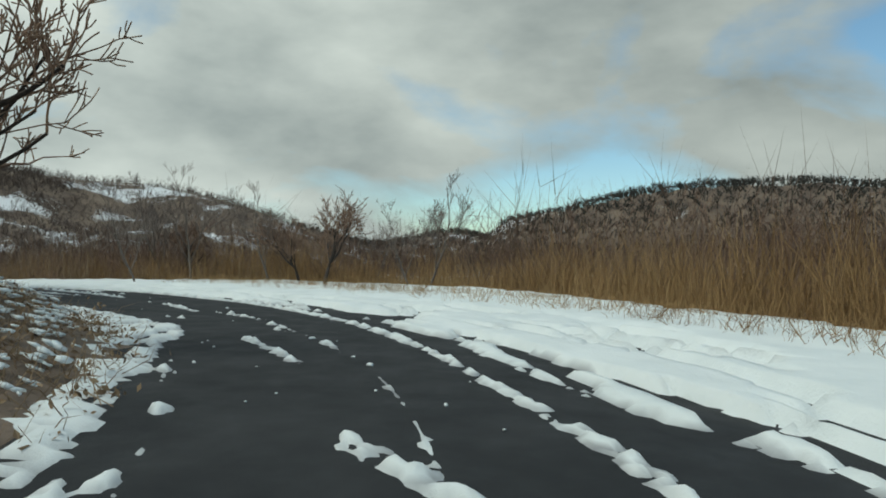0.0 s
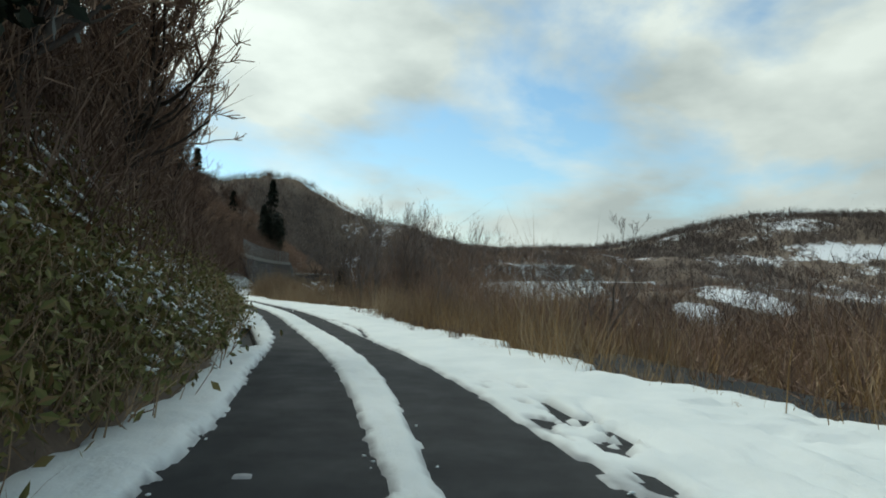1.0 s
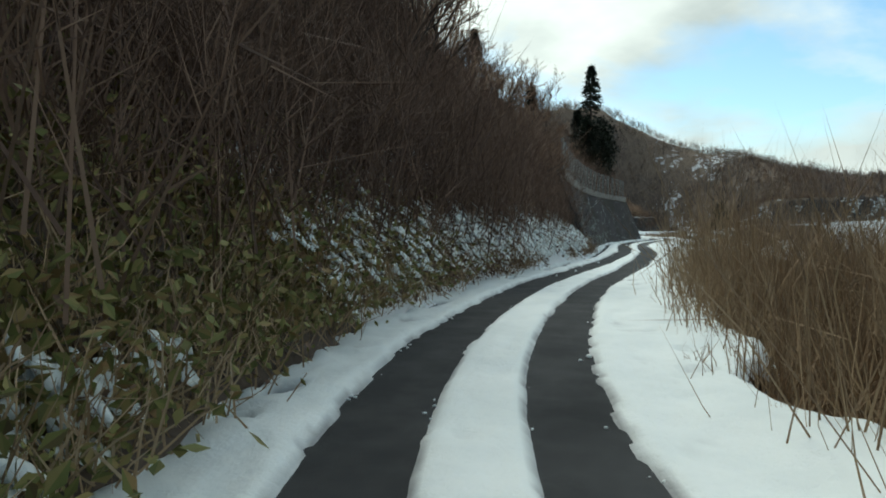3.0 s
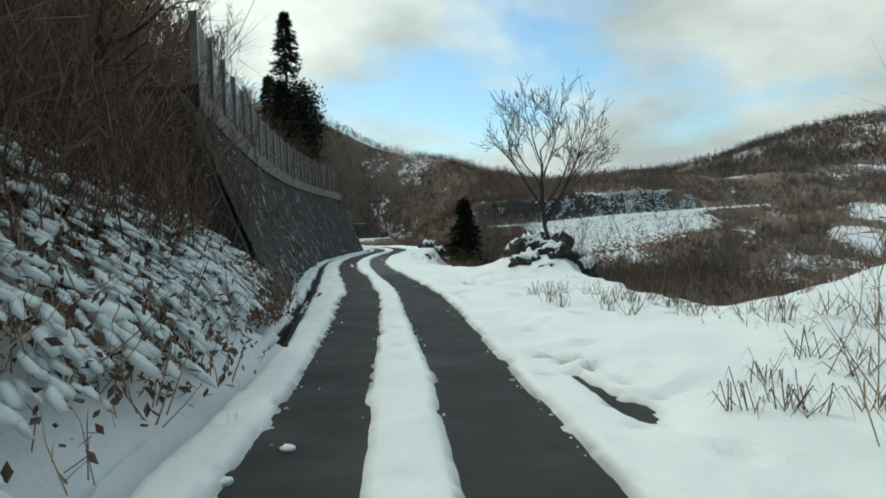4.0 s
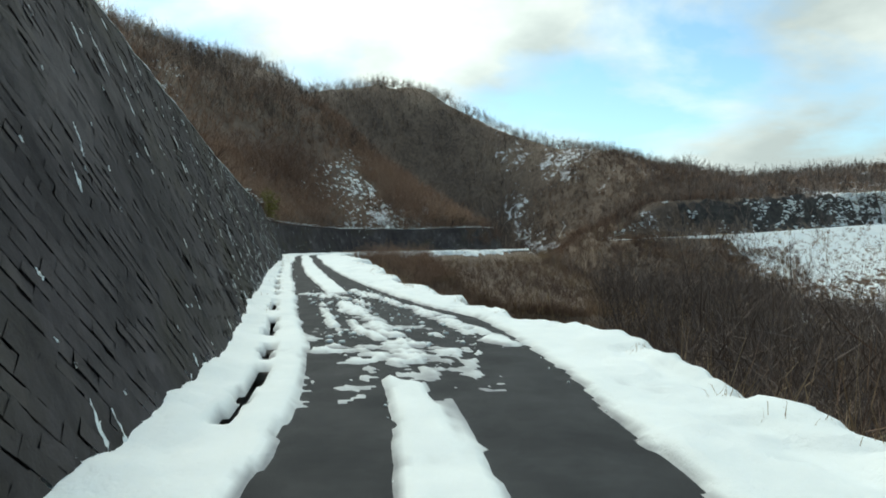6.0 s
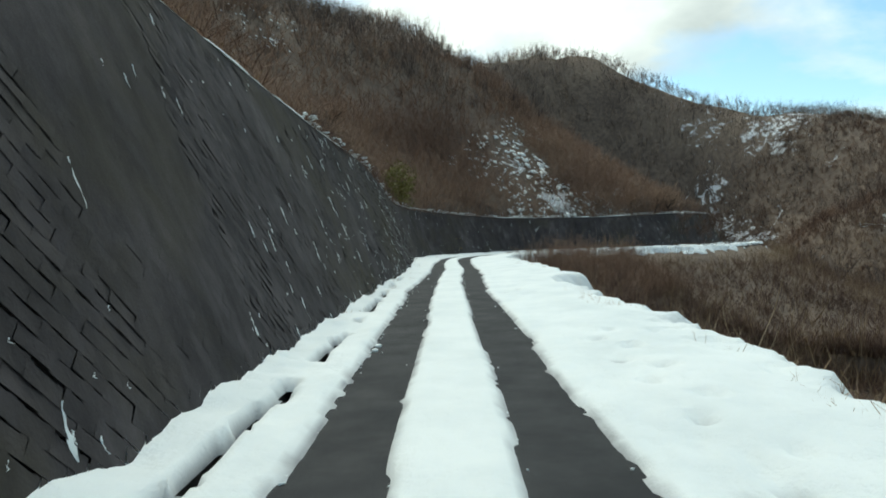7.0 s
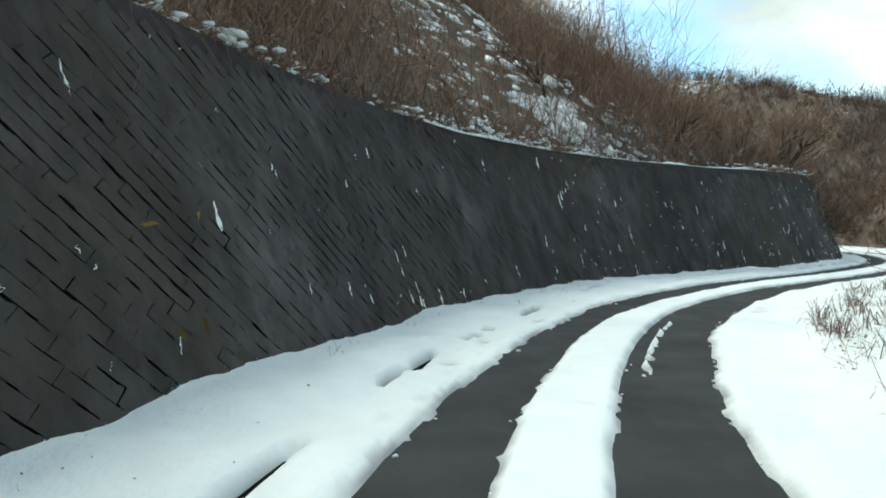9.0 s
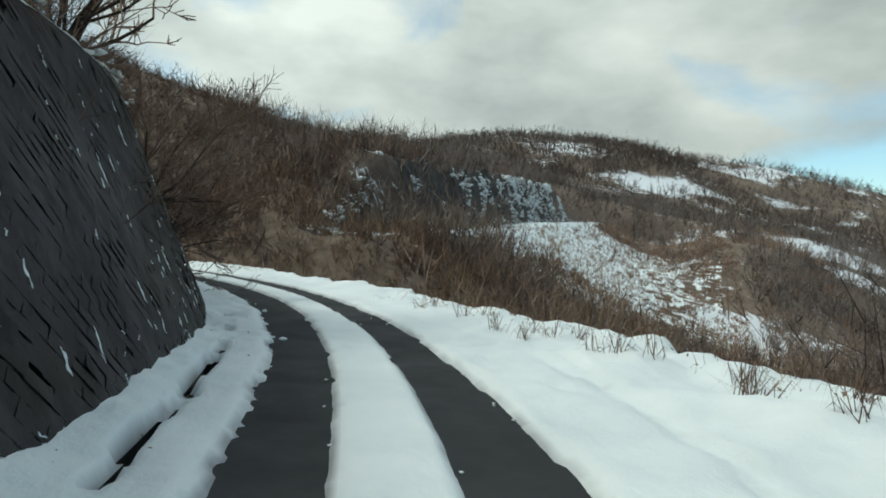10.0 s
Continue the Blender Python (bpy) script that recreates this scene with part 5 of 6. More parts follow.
gb = np.repeat(p, 2, 0) + np.c_[rng.normal(0, 0.12, (n, 2)), np.full(n, -0.03)]
tris.append(bent_blades(gb, gb + np.c_[rng.normal(0, 0.16, (n, 2)), rng.uniform(0.05, 0.35, n)], rng.normal(0, 0.05, (n, 3)), np.full(n, 0.003), rng))
tagged(new("roadside_litter", soup("roadside_litter", tris, BRUSH)), "dead stalks and leaves poking through the roadside snow", "undergrowth", kind="stuff")
pts, s, l = scatter(rng, 240, 103.5, 109.5, -9.0, -3.6)
tagged(new("heap_shrubs", soup("heap_shrubs", shrubs(pts, rng.uniform(0.3, 1.0, len(pts)), rng, 4, 4, 0.4, 0.005), GREYTWIG)), "thin dead shrubs on the snowy heap", "shrubs", kind="stuff")
# tussocks bowed over in the verge snow
s = np.r_[rng.uniform(103.5, 112, 45), rng.uniform(236, 270, 100), rng.uniform(44, 66, 40)]
l = -along(VERGE, s) * np.r_[rng.uniform(0.55, 1.0, 45), rng.uniform(0.6, 1.02, 100), rng.uniform(0.75, 1.05, 40)]
c = np.repeat(np.c_[on_road(s, l), snow_z(s, l) - 0.04], 16, 0)
n = len(c)
p = c + np.c_[rng.normal(0, 0.06, (n, 2)), np.zeros(n)]
a, reach = rng.uniform(0, 6.28, n), rng.uniform(0.08, 0.3, n)
t = p + np.c_[np.cos(a) * reach, np.sin(a) * reach, rng.uniform(-0.02, 0.16, n)]
bend = np.c_[np.zeros((n, 2)), rng.uniform(0.08, 0.26, n)]
tagged(new("tussocks", soup("tussocks", [bent_blades(p, t, bend, np.full(n, 0.0055), rng)], BANKTWIG)), "dark tussocks of dead grass bowed over in the snow", "grass", kind="stuff")
# snow lying on the bank's plants
ps, ss, ls = scatter(rng, 6500, -14, 110, 1.8, 12, 2.0)
fs = np.r_[rng.uniform(30, 98, 1800), rng.uniform(92, 112, 5200)]
fl = foot_left(fs) + np.r_[rng.uniform(0.1, 1.3, 1800), rng.uniform(0.1, 6.5, 5200)]
pts = np.concatenate([ps, np.c_[on_road(fs, fl), land(on_road(fs, fl))[0]]])
s, l = np.r_[ss, fs], np.r_[ls, fl]
patch = fbm(s / 6, l / 3, 63, 3) + 0.22 * (1 - sstep(0.5, 1.8, l - foot_left(s))) + 0.6 * sstep(88, 99, s) - 0.22 * sstep(66, 72, s) * (1 - sstep(86, 92, s)) + 0.5 * (1 - sstep(20, 28, s)) - 0.12 * sstep(52, 62, s) * (1 - sstep(74, 84, s)) - 0.5 * sstep(108, 113, s)
patch = patch + 0.5 * sstep(38, 44, s) * (1 - sstep(62, 68, s)) * sstep(0.7, 1.4, l - foot_left(s)) * (1 - sstep(3.2, 4.4, l - foot_left(s)))
keep = (l - foot_left(s) > 0.1) & (patch > 0.17 - 0.12 * sstep(38, 44, s) * (1 - sstep(60, 66, s)))
pts, s, l = pts[keep], s[keep], l[keep]
gx, gy = slope_of(pts)
pts = pts + np.c_[np.zeros((len(pts), 2)), rng.uniform(0.03, 0.32, len(pts)) + 0.2 * sstep(34, 40, s) + 0.06 * sstep(86, 92, s)]
sz = rng.uniform(0.03, 0.1, len(pts)) * (1 + 0.35 * sstep(38, 44, s) * (1 - sstep(60, 66, s)))
k = 4
off = rng.normal(0, 0.75, (len(pts), k, 2)) * sz[:, None, None]
p = np.repeat(pts, k, 0)
gx, gy = np.repeat(gx, k), np.repeat(gy, k)
p[:, :2] += off.reshape(-1, 2)
p[:, 2] += 0.75 * (gx * off[..., 0].ravel() + gy * off[..., 1].ravel())
tagged(new("bank_snow", lumps("bank_snow", p, np.repeat(sz, k) * rng.uniform(0.5, 1.1, len(p)), 0.45, SNOW, rng, 1, 0.2, (gx * 0.6, gy * 0.6))), "lumps of snow caught on the bank's undergrowth", "snow", kind="stuff")

# snow patches on the slope above the wall
pts, s, l = scatter(rng, 16000, 150, 284, 5.0, 40, 1.2)
patch = fbm(s / 10, l / 6, 65, 3)
bright = open_snow(s, l) * 0.9 + np.exp(-((s - 190) / 5) ** 2 - ((l - 9) / 3) ** 2) * 0.5
edge = l - (along(WALL_BASE, s) + BATTER * along(WALL_HIGH, s))
keep = (edge > 0.3) & (patch + bright + 0.25 * (edge < 1.6) * (s > 226) > 0.3)
pts, s, l = pts[keep], s[keep], l[keep]
gx, gy = slope_of(pts)
gap = open_snow(s, l)
pts[:, 2] += 0.25 * gap
tagged(new("slope_snow", lumps("slope_snow", pts + np.c_[np.zeros((len(pts), 2)), rng.uniform(0.05, 0.35, len(pts))], 0.07 + (0.14 + 0.2 * gap) * rng.uniform(0, 1, len(pts)) ** 2, 0.35, SNOW, rng, 1, 0.25, (gx * 0.9, gy * 0.9))), "patches of snow on the slope above the wall", "snow", kind="stuff")

# snow caught on the wall's face
n = 2900
s, z = rng.uniform(113, 286, n), 0.15 + 4.4 * rng.uniform(0, 1, n) ** 1.35
ok = (z < along(WALL_HIGH, s) - 0.2) & (rng.random(n) < 0.62 + 1.1 * fbm(s / 3.0, z / 1.2, 59, 3))
s, z = s[ok], z[ok]
n = len(s)
ln = 0.04 + 0.36 * rng.uniform(0, 1, n) ** 4
wd = (0.01 + 0.075 * ln) * rng.uniform(0.5, 1.4, n)
k = 9
u = np.linspace(-1, 1, k)
prof = ((1 - u**4) * (0.25 + 0.75 * ((1 - u) / 2) ** 0.7))[None] * rng.uniform(0.15, 1.4, (n, k)) * wd[:, None]
drift = np.cumsum(rng.normal(0, 0.009, (n, k)), 1) + 0.04 * ln[:, None] * u[None]
zz = z[:, None] + u[None] * ln[:, None] * 0.5
lf = wall_point(s[:, None] + drift - prof, zz, 0.02 * np.ones((n, k)))
md = wall_point(s[:, None] + drift, zz, 0.024 + rng.uniform(0.0, 0.012, (n, k)))
rt = wall_point(s[:, None] + drift + prof, zz, 0.02 * np.ones((n, k)))
v = np.stack([lf, md, rt], 2)
i = np.arange(n * k * 3).reshape(n, k, 3)
f = np.concatenate([np.stack([i[:, :-1, c], i[:, 1:, c], i[:, 1:, c + 1], i[:, :-1, c + 1]], -1).reshape(-1, 4) for c in (0, 1)])
tagged(new("wall_snow", mesh_of("wall_snow", v.reshape(-1, 3), f, SNOW, True)), "streaks of snow caught on the retaining wall's blocks", "snow", kind="stuff")

# dead reeds on the valley side
def reeds(n, s0, s1, d0, d1, h0, h1, power, per=9, width=0.008):
    s = rng.uniform(s0, s1, n)
    d = d0 + (d1 - d0) * rng.uniform(0, 1, n) ** power
    l = -(along(VERGE, s) + d)
    xy = on_road(s, l)
    z = land(xy)[0]
    p = np.repeat(np.c_[xy, z], per, 0) + np.c_[rng.normal(0, 0.3, (n * per, 2)), np.full(n * per, -0.05)]
    h = (h0 + (h1 - h0) * rng.uniform(0, 1, n * per) ** 1.5) * np.repeat(np.clip(0.8 + 2.2 * fbm(s / 2.2, l / 1.8, 71, 3), 0.22, 1.4), per)
    t = p + np.c_[rng.normal(0, 0.27, (n * per, 2)) * h[:, None], h]
    return bent_blades(p, t, rng.normal(0, 0.1, p.shape), np.full(n * per, width) * rng.uniform(0.6, 1.5, n * per), rng)


tris = [reeds(4800, -20, 34, 0.0, 9, 0.8, 2.5, 1.2, 9, 0.007), reeds(1500, -40, 40, 6, 45, 1.0, 2.0, 1.0, 8, 0.02), reeds(420, -20, 40, 0.5, 7, 1.6, 2.6, 1.0, 4, 0.006), reeds(900, 34, 52, 0.0, 9, 0.6, 1.5, 1.2, 9, 0.0065)]
tagged(new("golden_reeds", soup("golden_reeds", tris, REED)), "golden dead reeds along the snowy verge", "reeds", kind="stuff")
tris = [reeds(1500, 28, 52, 0.0, 9, 0.7, 1.8, 1.2, 9, 0.007), reeds(1700, 50, 64, 0.0, 9, 0.6, 1.7, 1.2, 9, 0.0065), reeds(1500, 34, 68, 4, 36, 1.0, 2.2, 1.0, 8, 0.015), reeds(3600, 62, 104, 0.0, 9, 0.7, 2.0, 1.2, 9, 0.0065), reeds(2400, 66, 112, 4, 36, 1.6, 3.6, 1.0, 8, 0.017)]
tris.append(reeds(1000, 82, 97, 0.2, 6, 1.3, 2.9, 1.0, 9, 0.0065))
pts, s, l = scatter(rng, 260, 80, 97, -9, -3.4)
tris += shrubs(pts, rng.uniform(1.6, 3.2, len(pts)), rng, 5, 7, 0.35, 0.008)
tagged(new("brown_reeds", soup("brown_reeds", tris, BRUSH)), "brown dead reeds and brush falling into the valley", "reeds", kind="stuff")
tris = [reeds(1250, 104, 236, 0.4, 4.0, 0.25, 0.9, 1.3, 7, 0.006), reeds(700, 236, 290, 1.7, 4.5, 0.15, 0.6, 1.0, 7, 0.006), reeds(4200, 106, 300, 2.0, 14, 0.8, 2.0, 1.0, 8, 0.008), reeds(5200, 106, 300, 14, 60, 0.9, 2.2, 1.0, 7, 0.025)]
tagged(new("valley_reeds", soup("valley_reeds", tris, BRUSH)), "brown dead brush covering the valley slope", "reeds", kind="stuff")
pts, s, l = scatter(rng, 2900, 33, 108, -26, -6.0, 0.9)
tagged(new("valley_shrubs", soup("valley_shrubs", shrubs(pts, rng.uniform(1.8, 5.2, len(pts)) * (1 - 0.45 * (1 - sstep(54, 64, s))) * (0.45 + 0.95 * sstep(-7, -14, l) + 0.7 * sstep(-9, -16, l) * sstep(58, 72, s)), rng, 5, 7, 0.4, 0.013), TWIG)), "brown bare shrubs among the reeds on the valley side", "shrubs", kind="stuff")
pts, s, l = scatter(rng, 3600, 112, 240, -40, -5.6, 1.0)
tagged(new("valley_scrub", soup("valley_scrub", shrubs(pts, rng.uniform(0.8, 3.0, len(pts)), rng, 5, 6, 0.42, 0.011), BANKTWIG)), "brown bare scrub on the slope below the road", "shrubs", kind="stuff")
pts, s, l = scatter(rng, 5200, 205, 300, -30, -6.4, 0.9)
pts = pts[-l > along(VERGE, s) + 2.5]
tagged(new("slope_thicket", soup("slope_thicket", shrubs(pts, rng.uniform(0.6, 1.7, len(pts)), rng, 5, 6, 0.5, 0.016), BANKTWIG)), "low dark brown thicket on the slope inside the bend", "shrubs", kind="stuff")
# tufts bowed down under the verge snow
pts, s, l = scatter(rng, 900, -6, 30, -11.5, -7.0)
n = len(pts) * 7
p = np.repeat(np.c_[pts[:, :2], np.full(len(pts), 0.02)], 7, 0) + np.c_[rng.normal(0, 0.15, (n, 2)), np.zeros(n)]
t = p + np.c_[rng.normal(0, 0.25, (n, 2)), rng.uniform(0.1, 0.55, n)]
tagged(new("verge_tufts", soup("verge_tufts", [bent_blades(p, t, rng.normal(0, 0.07, p.shape), np.full(n, 0.007), rng)], REED)), "tufts of dead grass bowed down by verge snow", "grass", kind="stuff")
# a thicket behind the golden reeds
pts, s, l = scatter(rng, 4200, -30, 66, -38, -15)
keep = fbm(s / 7, l / 7, 73, 3) > -0.12
tagged(new("bare_thicket", soup("bare_thicket", shrubs(pts[keep], rng.uniform(2.2, 6.0, int(keep.sum())), rng, 5, 7, 0.38, 0.014), BANKTWIG)), "brown bare thicket behind the golden reeds", "shrubs", kind="stuff")
# stalks poking out of the verge snow
m = 1100
s = rng.uniform(0, 288, m)
l = np.where(rng.random(m) < 0.3, rng.uniform(1.2, 2.6, m) * (s > 100), -along(VERGE, s) * rng.uniform(0.78, 1.1, m))
ok = (np.abs(l) > 1.3) & (vnoise(s / 4, l / 1.5, 77) > 0.0)
s, l = s[ok], l[ok]
p = np.repeat(np.c_[on_road(s, l), snow_z(s, l) - 0.03], 6, 0)
p = p + np.c_[rng.normal(0, 0.07, (len(p), 2)), np.zeros(len(p))]
t = p + np.c_[rng.normal(0, 0.07, (len(p), 2)), rng.uniform(0.03, 0.18, len(p)) * np.repeat(1 - 0.45 * sstep(230, 240, s), 6)]
tagged(new("snow_stalks", soup("snow_stalks", [bent_blades(p, t, rng.normal(0, 0.03, p.shape), np.full(len(p), 0.003), rng)], BRUSH)), "dead grass stalks poking through the verge snow", "grass", kind="stuff")

# woods and brush on the far hills
def hill_points(n, x0, x1, y0, y1, lmin):
    xy = np.c_[rng.uniform(x0, x1, n), rng.uniform(y0, y1, n)]
    z, s, l = land(xy)
    ok = (np.abs(l) > lmin) & (rng.random(n) > 2.2 * fields(*xy.T))
    return np.c_[xy, z][ok]


def on_bench(pts):
    """Bare places of the cut road across the valley."""
    bu, bd = bench_coords(pts[:, 0], pts[:, 1])
    return (bu > 24) & (bu < 132) & (bd < 1) & (bd > -30) & (rng.random(len(pts)) < 0.93)


def wood(name, pts, lo, hi, width, mat, label, stems=4, subs=6, spread=0.42):
    """Close-standing bare trees, each a few limbs with upswept twigs; taller and lower in groups."""
    h = rng.uniform(lo, hi, len(pts)) * (1 + 0.45 * fbm(pts[:, 0] / 14, pts[:, 1] / 14, 83, 3))
    tagged(new(name, soup(name, shrubs(pts, h, rng, stems, subs, spread, width), mat)), label, "woods", kind="stuff")


pts = np.concatenate([hill_points(13000, -372, -225, -100, 42, 22), hill_points(7500, -232, -100, -75, 0, 24), hill_points(900, -300, -232, -45, 25, 7)])
pts = pts[fbm(pts[:, 0] / 28, pts[:, 1] / 28, 81, 3) > -0.3]
half = rng.random(len(pts)) < 0.5
wood("dark_hill_woods", pts[half], 2.0, 4.6, 0.035, DUSKTWIG, "dark bare woods on the hill above the bend", 3, 6, 0.36)
pts = pts[~half]
wood("hill_woods", pts, 2.0, 5.2, 0.018 + 0.00012 * np.linalg.norm(pts[:, :2] - (-150, 0), axis=1), HAZETWIG, "bare brown woods on the hill above the bend", 3, 6, 0.36)
pts = np.concatenate([hill_points(7000, -430, -240, 25, 200, 18), hill_points(6500, -262, -50, 30, 200, 36)])
pts = pts[(fbm(pts[:, 0] / 30, pts[:, 1] / 30, 81, 3) > -0.22)]
pts = pts[~on_bench(pts)]
wood("valley_woods", pts, 1.8, 4.4, 0.045, GREYTWIG, "grey-brown bare woods across the valley")
pts = hill_points(4200, -420, -225, 40, 330, 30)
pts = pts[~on_bench(pts) & (fbm(pts[:, 0] / 22, pts[:, 1] / 22, 82, 3) > -0.25)]
wood("valley_trees", pts, 1.8, 4.6, 0.07, DUSKTWIG, "dark bare woods across the valley", 4, 6, 0.5)
pts = hill_points(3000, -226, -128, 12, 78, 13)
wood("valley_floor_woods", pts, 3.0, 8.0, 0.03, DUSKTWIG, "dark bare woods on the valley floor below the road", 4, 7, 0.4)
pts = hill_points(8200, -326, -246, -8, 50, 6)
bu, bd = bench_coords(pts[:, 0], pts[:, 1])
pts = pts[(np.abs(bd) > 6.5) | ((bu < 16) & (np.abs(bd) > 1.6))]
half = rng.random(len(pts)) < 0.55
wood("near_hill_scrub", pts[half], 0.7, 2.2, 0.03, BANKTWIG, "dense brown scrub on the hill beyond the bend", 5, 6, 0.55)
wood("pale_hill_scrub", pts[~half], 0.5, 1.8, 0.028, TWIG, "pale brown scrub and dead grass on the hill beyond the bend", 5, 6, 0.6)
pts = np.concatenate([hill_points(6500, -580, -30, 190, 520, 60), hill_points(3500, -520, -370, 60, 330, 60)])
wood("far_woods", pts, 4.0, 7.5, 0.11, DUSKTWIG, "dark bare woods on the far hills", 3, 5, 0.5)
pts = hill_points(9500, -520, 480, 500, 860, 150)
wood("distant_woods", pts, 5.0, 9.0, 0.5, DUSKWOOD, "dark woods on distant hills", 2, 5, 0.6)


# ---------------------------------------------------------------- trees
def tube(path, radii, sides):
    """Rings of a tapered limb; gives vertices and quads."""
    path = np.asarray(path)
    d = unit(np.gradient(path, axis=0))
    ref = np.where(np.abs(d[:, 2:3]) > 0.9, [[1.0, 0, 0]], [[0, 0, 1.0]])
    a = unit(np.cross(d, ref))
    b = np.cross(d, a)
    w = np.linspace(0, 2 * math.pi, sides, endpoint=False)
    ring = path[:, None] + np.asarray(radii)[:, None, None] * (np.cos(w)[None, :, None] * a[:, None] + np.sin(w)[None, :, None] * b[:, None])
    n = len(path)
    i = np.arange(n * sides).reshape(n, sides)
    f = np.stack([i[:-1], np.roll(i[:-1], -1, 1), np.roll(i[1:], -1, 1), i[1:]], -1).reshape(-1, 4)
    return ring.reshape(-1, 3), f


def grow(r, high, forks=2, levels=4, upright=0.5, girth=0.016, least=0.009):
    """A bare tree: trunk limbs and fine branches as two lists of tubes."""
    big, fine = [], []

    def limb(p, d, length, rad, level):
        k = 5 if level < 2 else 3 if level < 4 else 2
        path, q = [p], d
        for _ in range(k):
            q = unit(q + r.normal(0, 0.13, 3) + np.array([0, 0, 0.06 * upright * (level > 0)]))
            path.append(path[-1] + q * length / k)
        tip = 0.55 if level < levels else 0.15
        (big if level < 2 else fine).append(tube(path, np.maximum(np.linspace(rad, rad * tip, k + 1), least), 7 if level < 1 else 5 if level < 2 else 3))
        if level >= levels:
            return
        kids = (forks if level == 0 else 0) + r.integers(4, 7) if level < 3 else r.integers(3, 6)
        for c in range(kids):
            f = 1.0 if c == 0 else r.uniform(0.35 if level else 0.3, 1.0)
            at = path[0] + 0
            x = f * k
            j = min(int(x), k - 1)
            at = path[j] + (path[j + 1] - path[j]) * (x - j)
            side = unit(np.cross(q, r.normal(size=3)))
            nd = unit(q * r.uniform(0.6, 1.0) + side * r.uniform(0.45, 0.9) + np.array([0, 0, upright * 0.4]))
            limb(at, nd, length * r.uniform(0.45, 0.75) * (0.95 if level == 0 else 0.85), rad * r.uniform(0.35, 0.58), level + 1)

    limb(np.zeros(3), unit(np.array([r.normal(0, 0.06), r.normal(0, 0.06), 1.0])), high * 0.42, high * girth, 0)
    return big, fine


def joined(name, tubes, mat):
    v, f, o = [], [], 0
    for a, b in tubes:
        v.append(a)
        f.append(b + o)
        o += len(a)
    return mesh_of(name, np.concatenate(v), np.concatenate(f), mat, True)


def bare_tree(seed, high, label, mat=BARK, twig=GREYTWIG, **kw):
    r = np.random.default_rng(seed)
    big, fine = grow(r, high, **kw)
    t = new("bare_tree")
    part("trunk", joined("trunk", big, mat), t)
    part("crown", joined("crown", fine, twig), t, "fine bare twigs")
    return tagged(t, label, "tree", group="bare trees")


def ground_at(x, y):
    return float(land(np.array([[x, y]]))[0][0])


def plant(tree, x, y, turn, size=1.0, sink=0.15):
    m = pose(x, y, ground_at(x, y) - sink, 0, 0, turn) @ Matrix.Diagonal((size, size, size, 1))
    tree.matrix_basis = m
    return tree


def plant_copy(tree, x, y, turn, size=1.0):
    ob = copy_thing(tree, Matrix())
    return plant(ob, x, y, turn, size)


tall = bare_tree(3, 10.5, "tall grey bare tree among the reeds", forks=4, levels=4, upright=1.1, girth=0.007, least=0.005)
plant(tall, -51.0, 26.2, 20, 1.25)
for x, y, a, k in ((-57, 27.6, 140, 1.0), (-52.5, 28.8, 250, 1.0), (-55, 29.5, 70, 1.1), (-50, 29.5, 310, 0.95), (-60, 32, 190, 1.1), (-47, 26.5, 100, 0.85), (-54, 34, 10, 1.05)):
    plant_copy(tall, x, y, a, k * 1.32)
forked = bare_tree(8, 6.8, "dark forked bare tree at the edge of the snowy pull-in", mat=DARKBARK, twig=GREYTWIG, forks=4, levels=4, upright=0.8, girth=0.009, least=0.006)
plant(forked, -88.8, 15.9, 0, 1.12)
slim = bare_tree(21, 5.2, "slim bare tree among the reeds", forks=1, levels=4, upright=1.2, girth=0.007, least=0.004)
plant(slim, -4.7, 41.0, 0, 1.8)
for x, y, a, k in ((-3.9, 37.0, 60, 0.85), (-0.5, 42, 120, 0.9), (2, 48, 200, 0.7), (7, 44, 280, 1.05), (14, 50, 330, 0.75), (-9, 44, 90, 1.15), (-40, 32, 150, 0.9), (-46, 30, 10, 0.8), (-28, 37, 220, 1.05), (-24, 50.7, 40, 1.2), (-32, 65, 130, 1.7), (6.9, 42.1, 20, 0.75)):
    plant_copy(slim, x, y, a, k * 1.6)
scrub = bare_tree(33, 6.5, "bare scrubby tree on the bank above the road", mat=DARKBARK, twig=TWIG, forks=4, levels=4, upright=0.6, girth=0.014, least=0.011)
plant(scrub, 9.5, 20.6, 0)
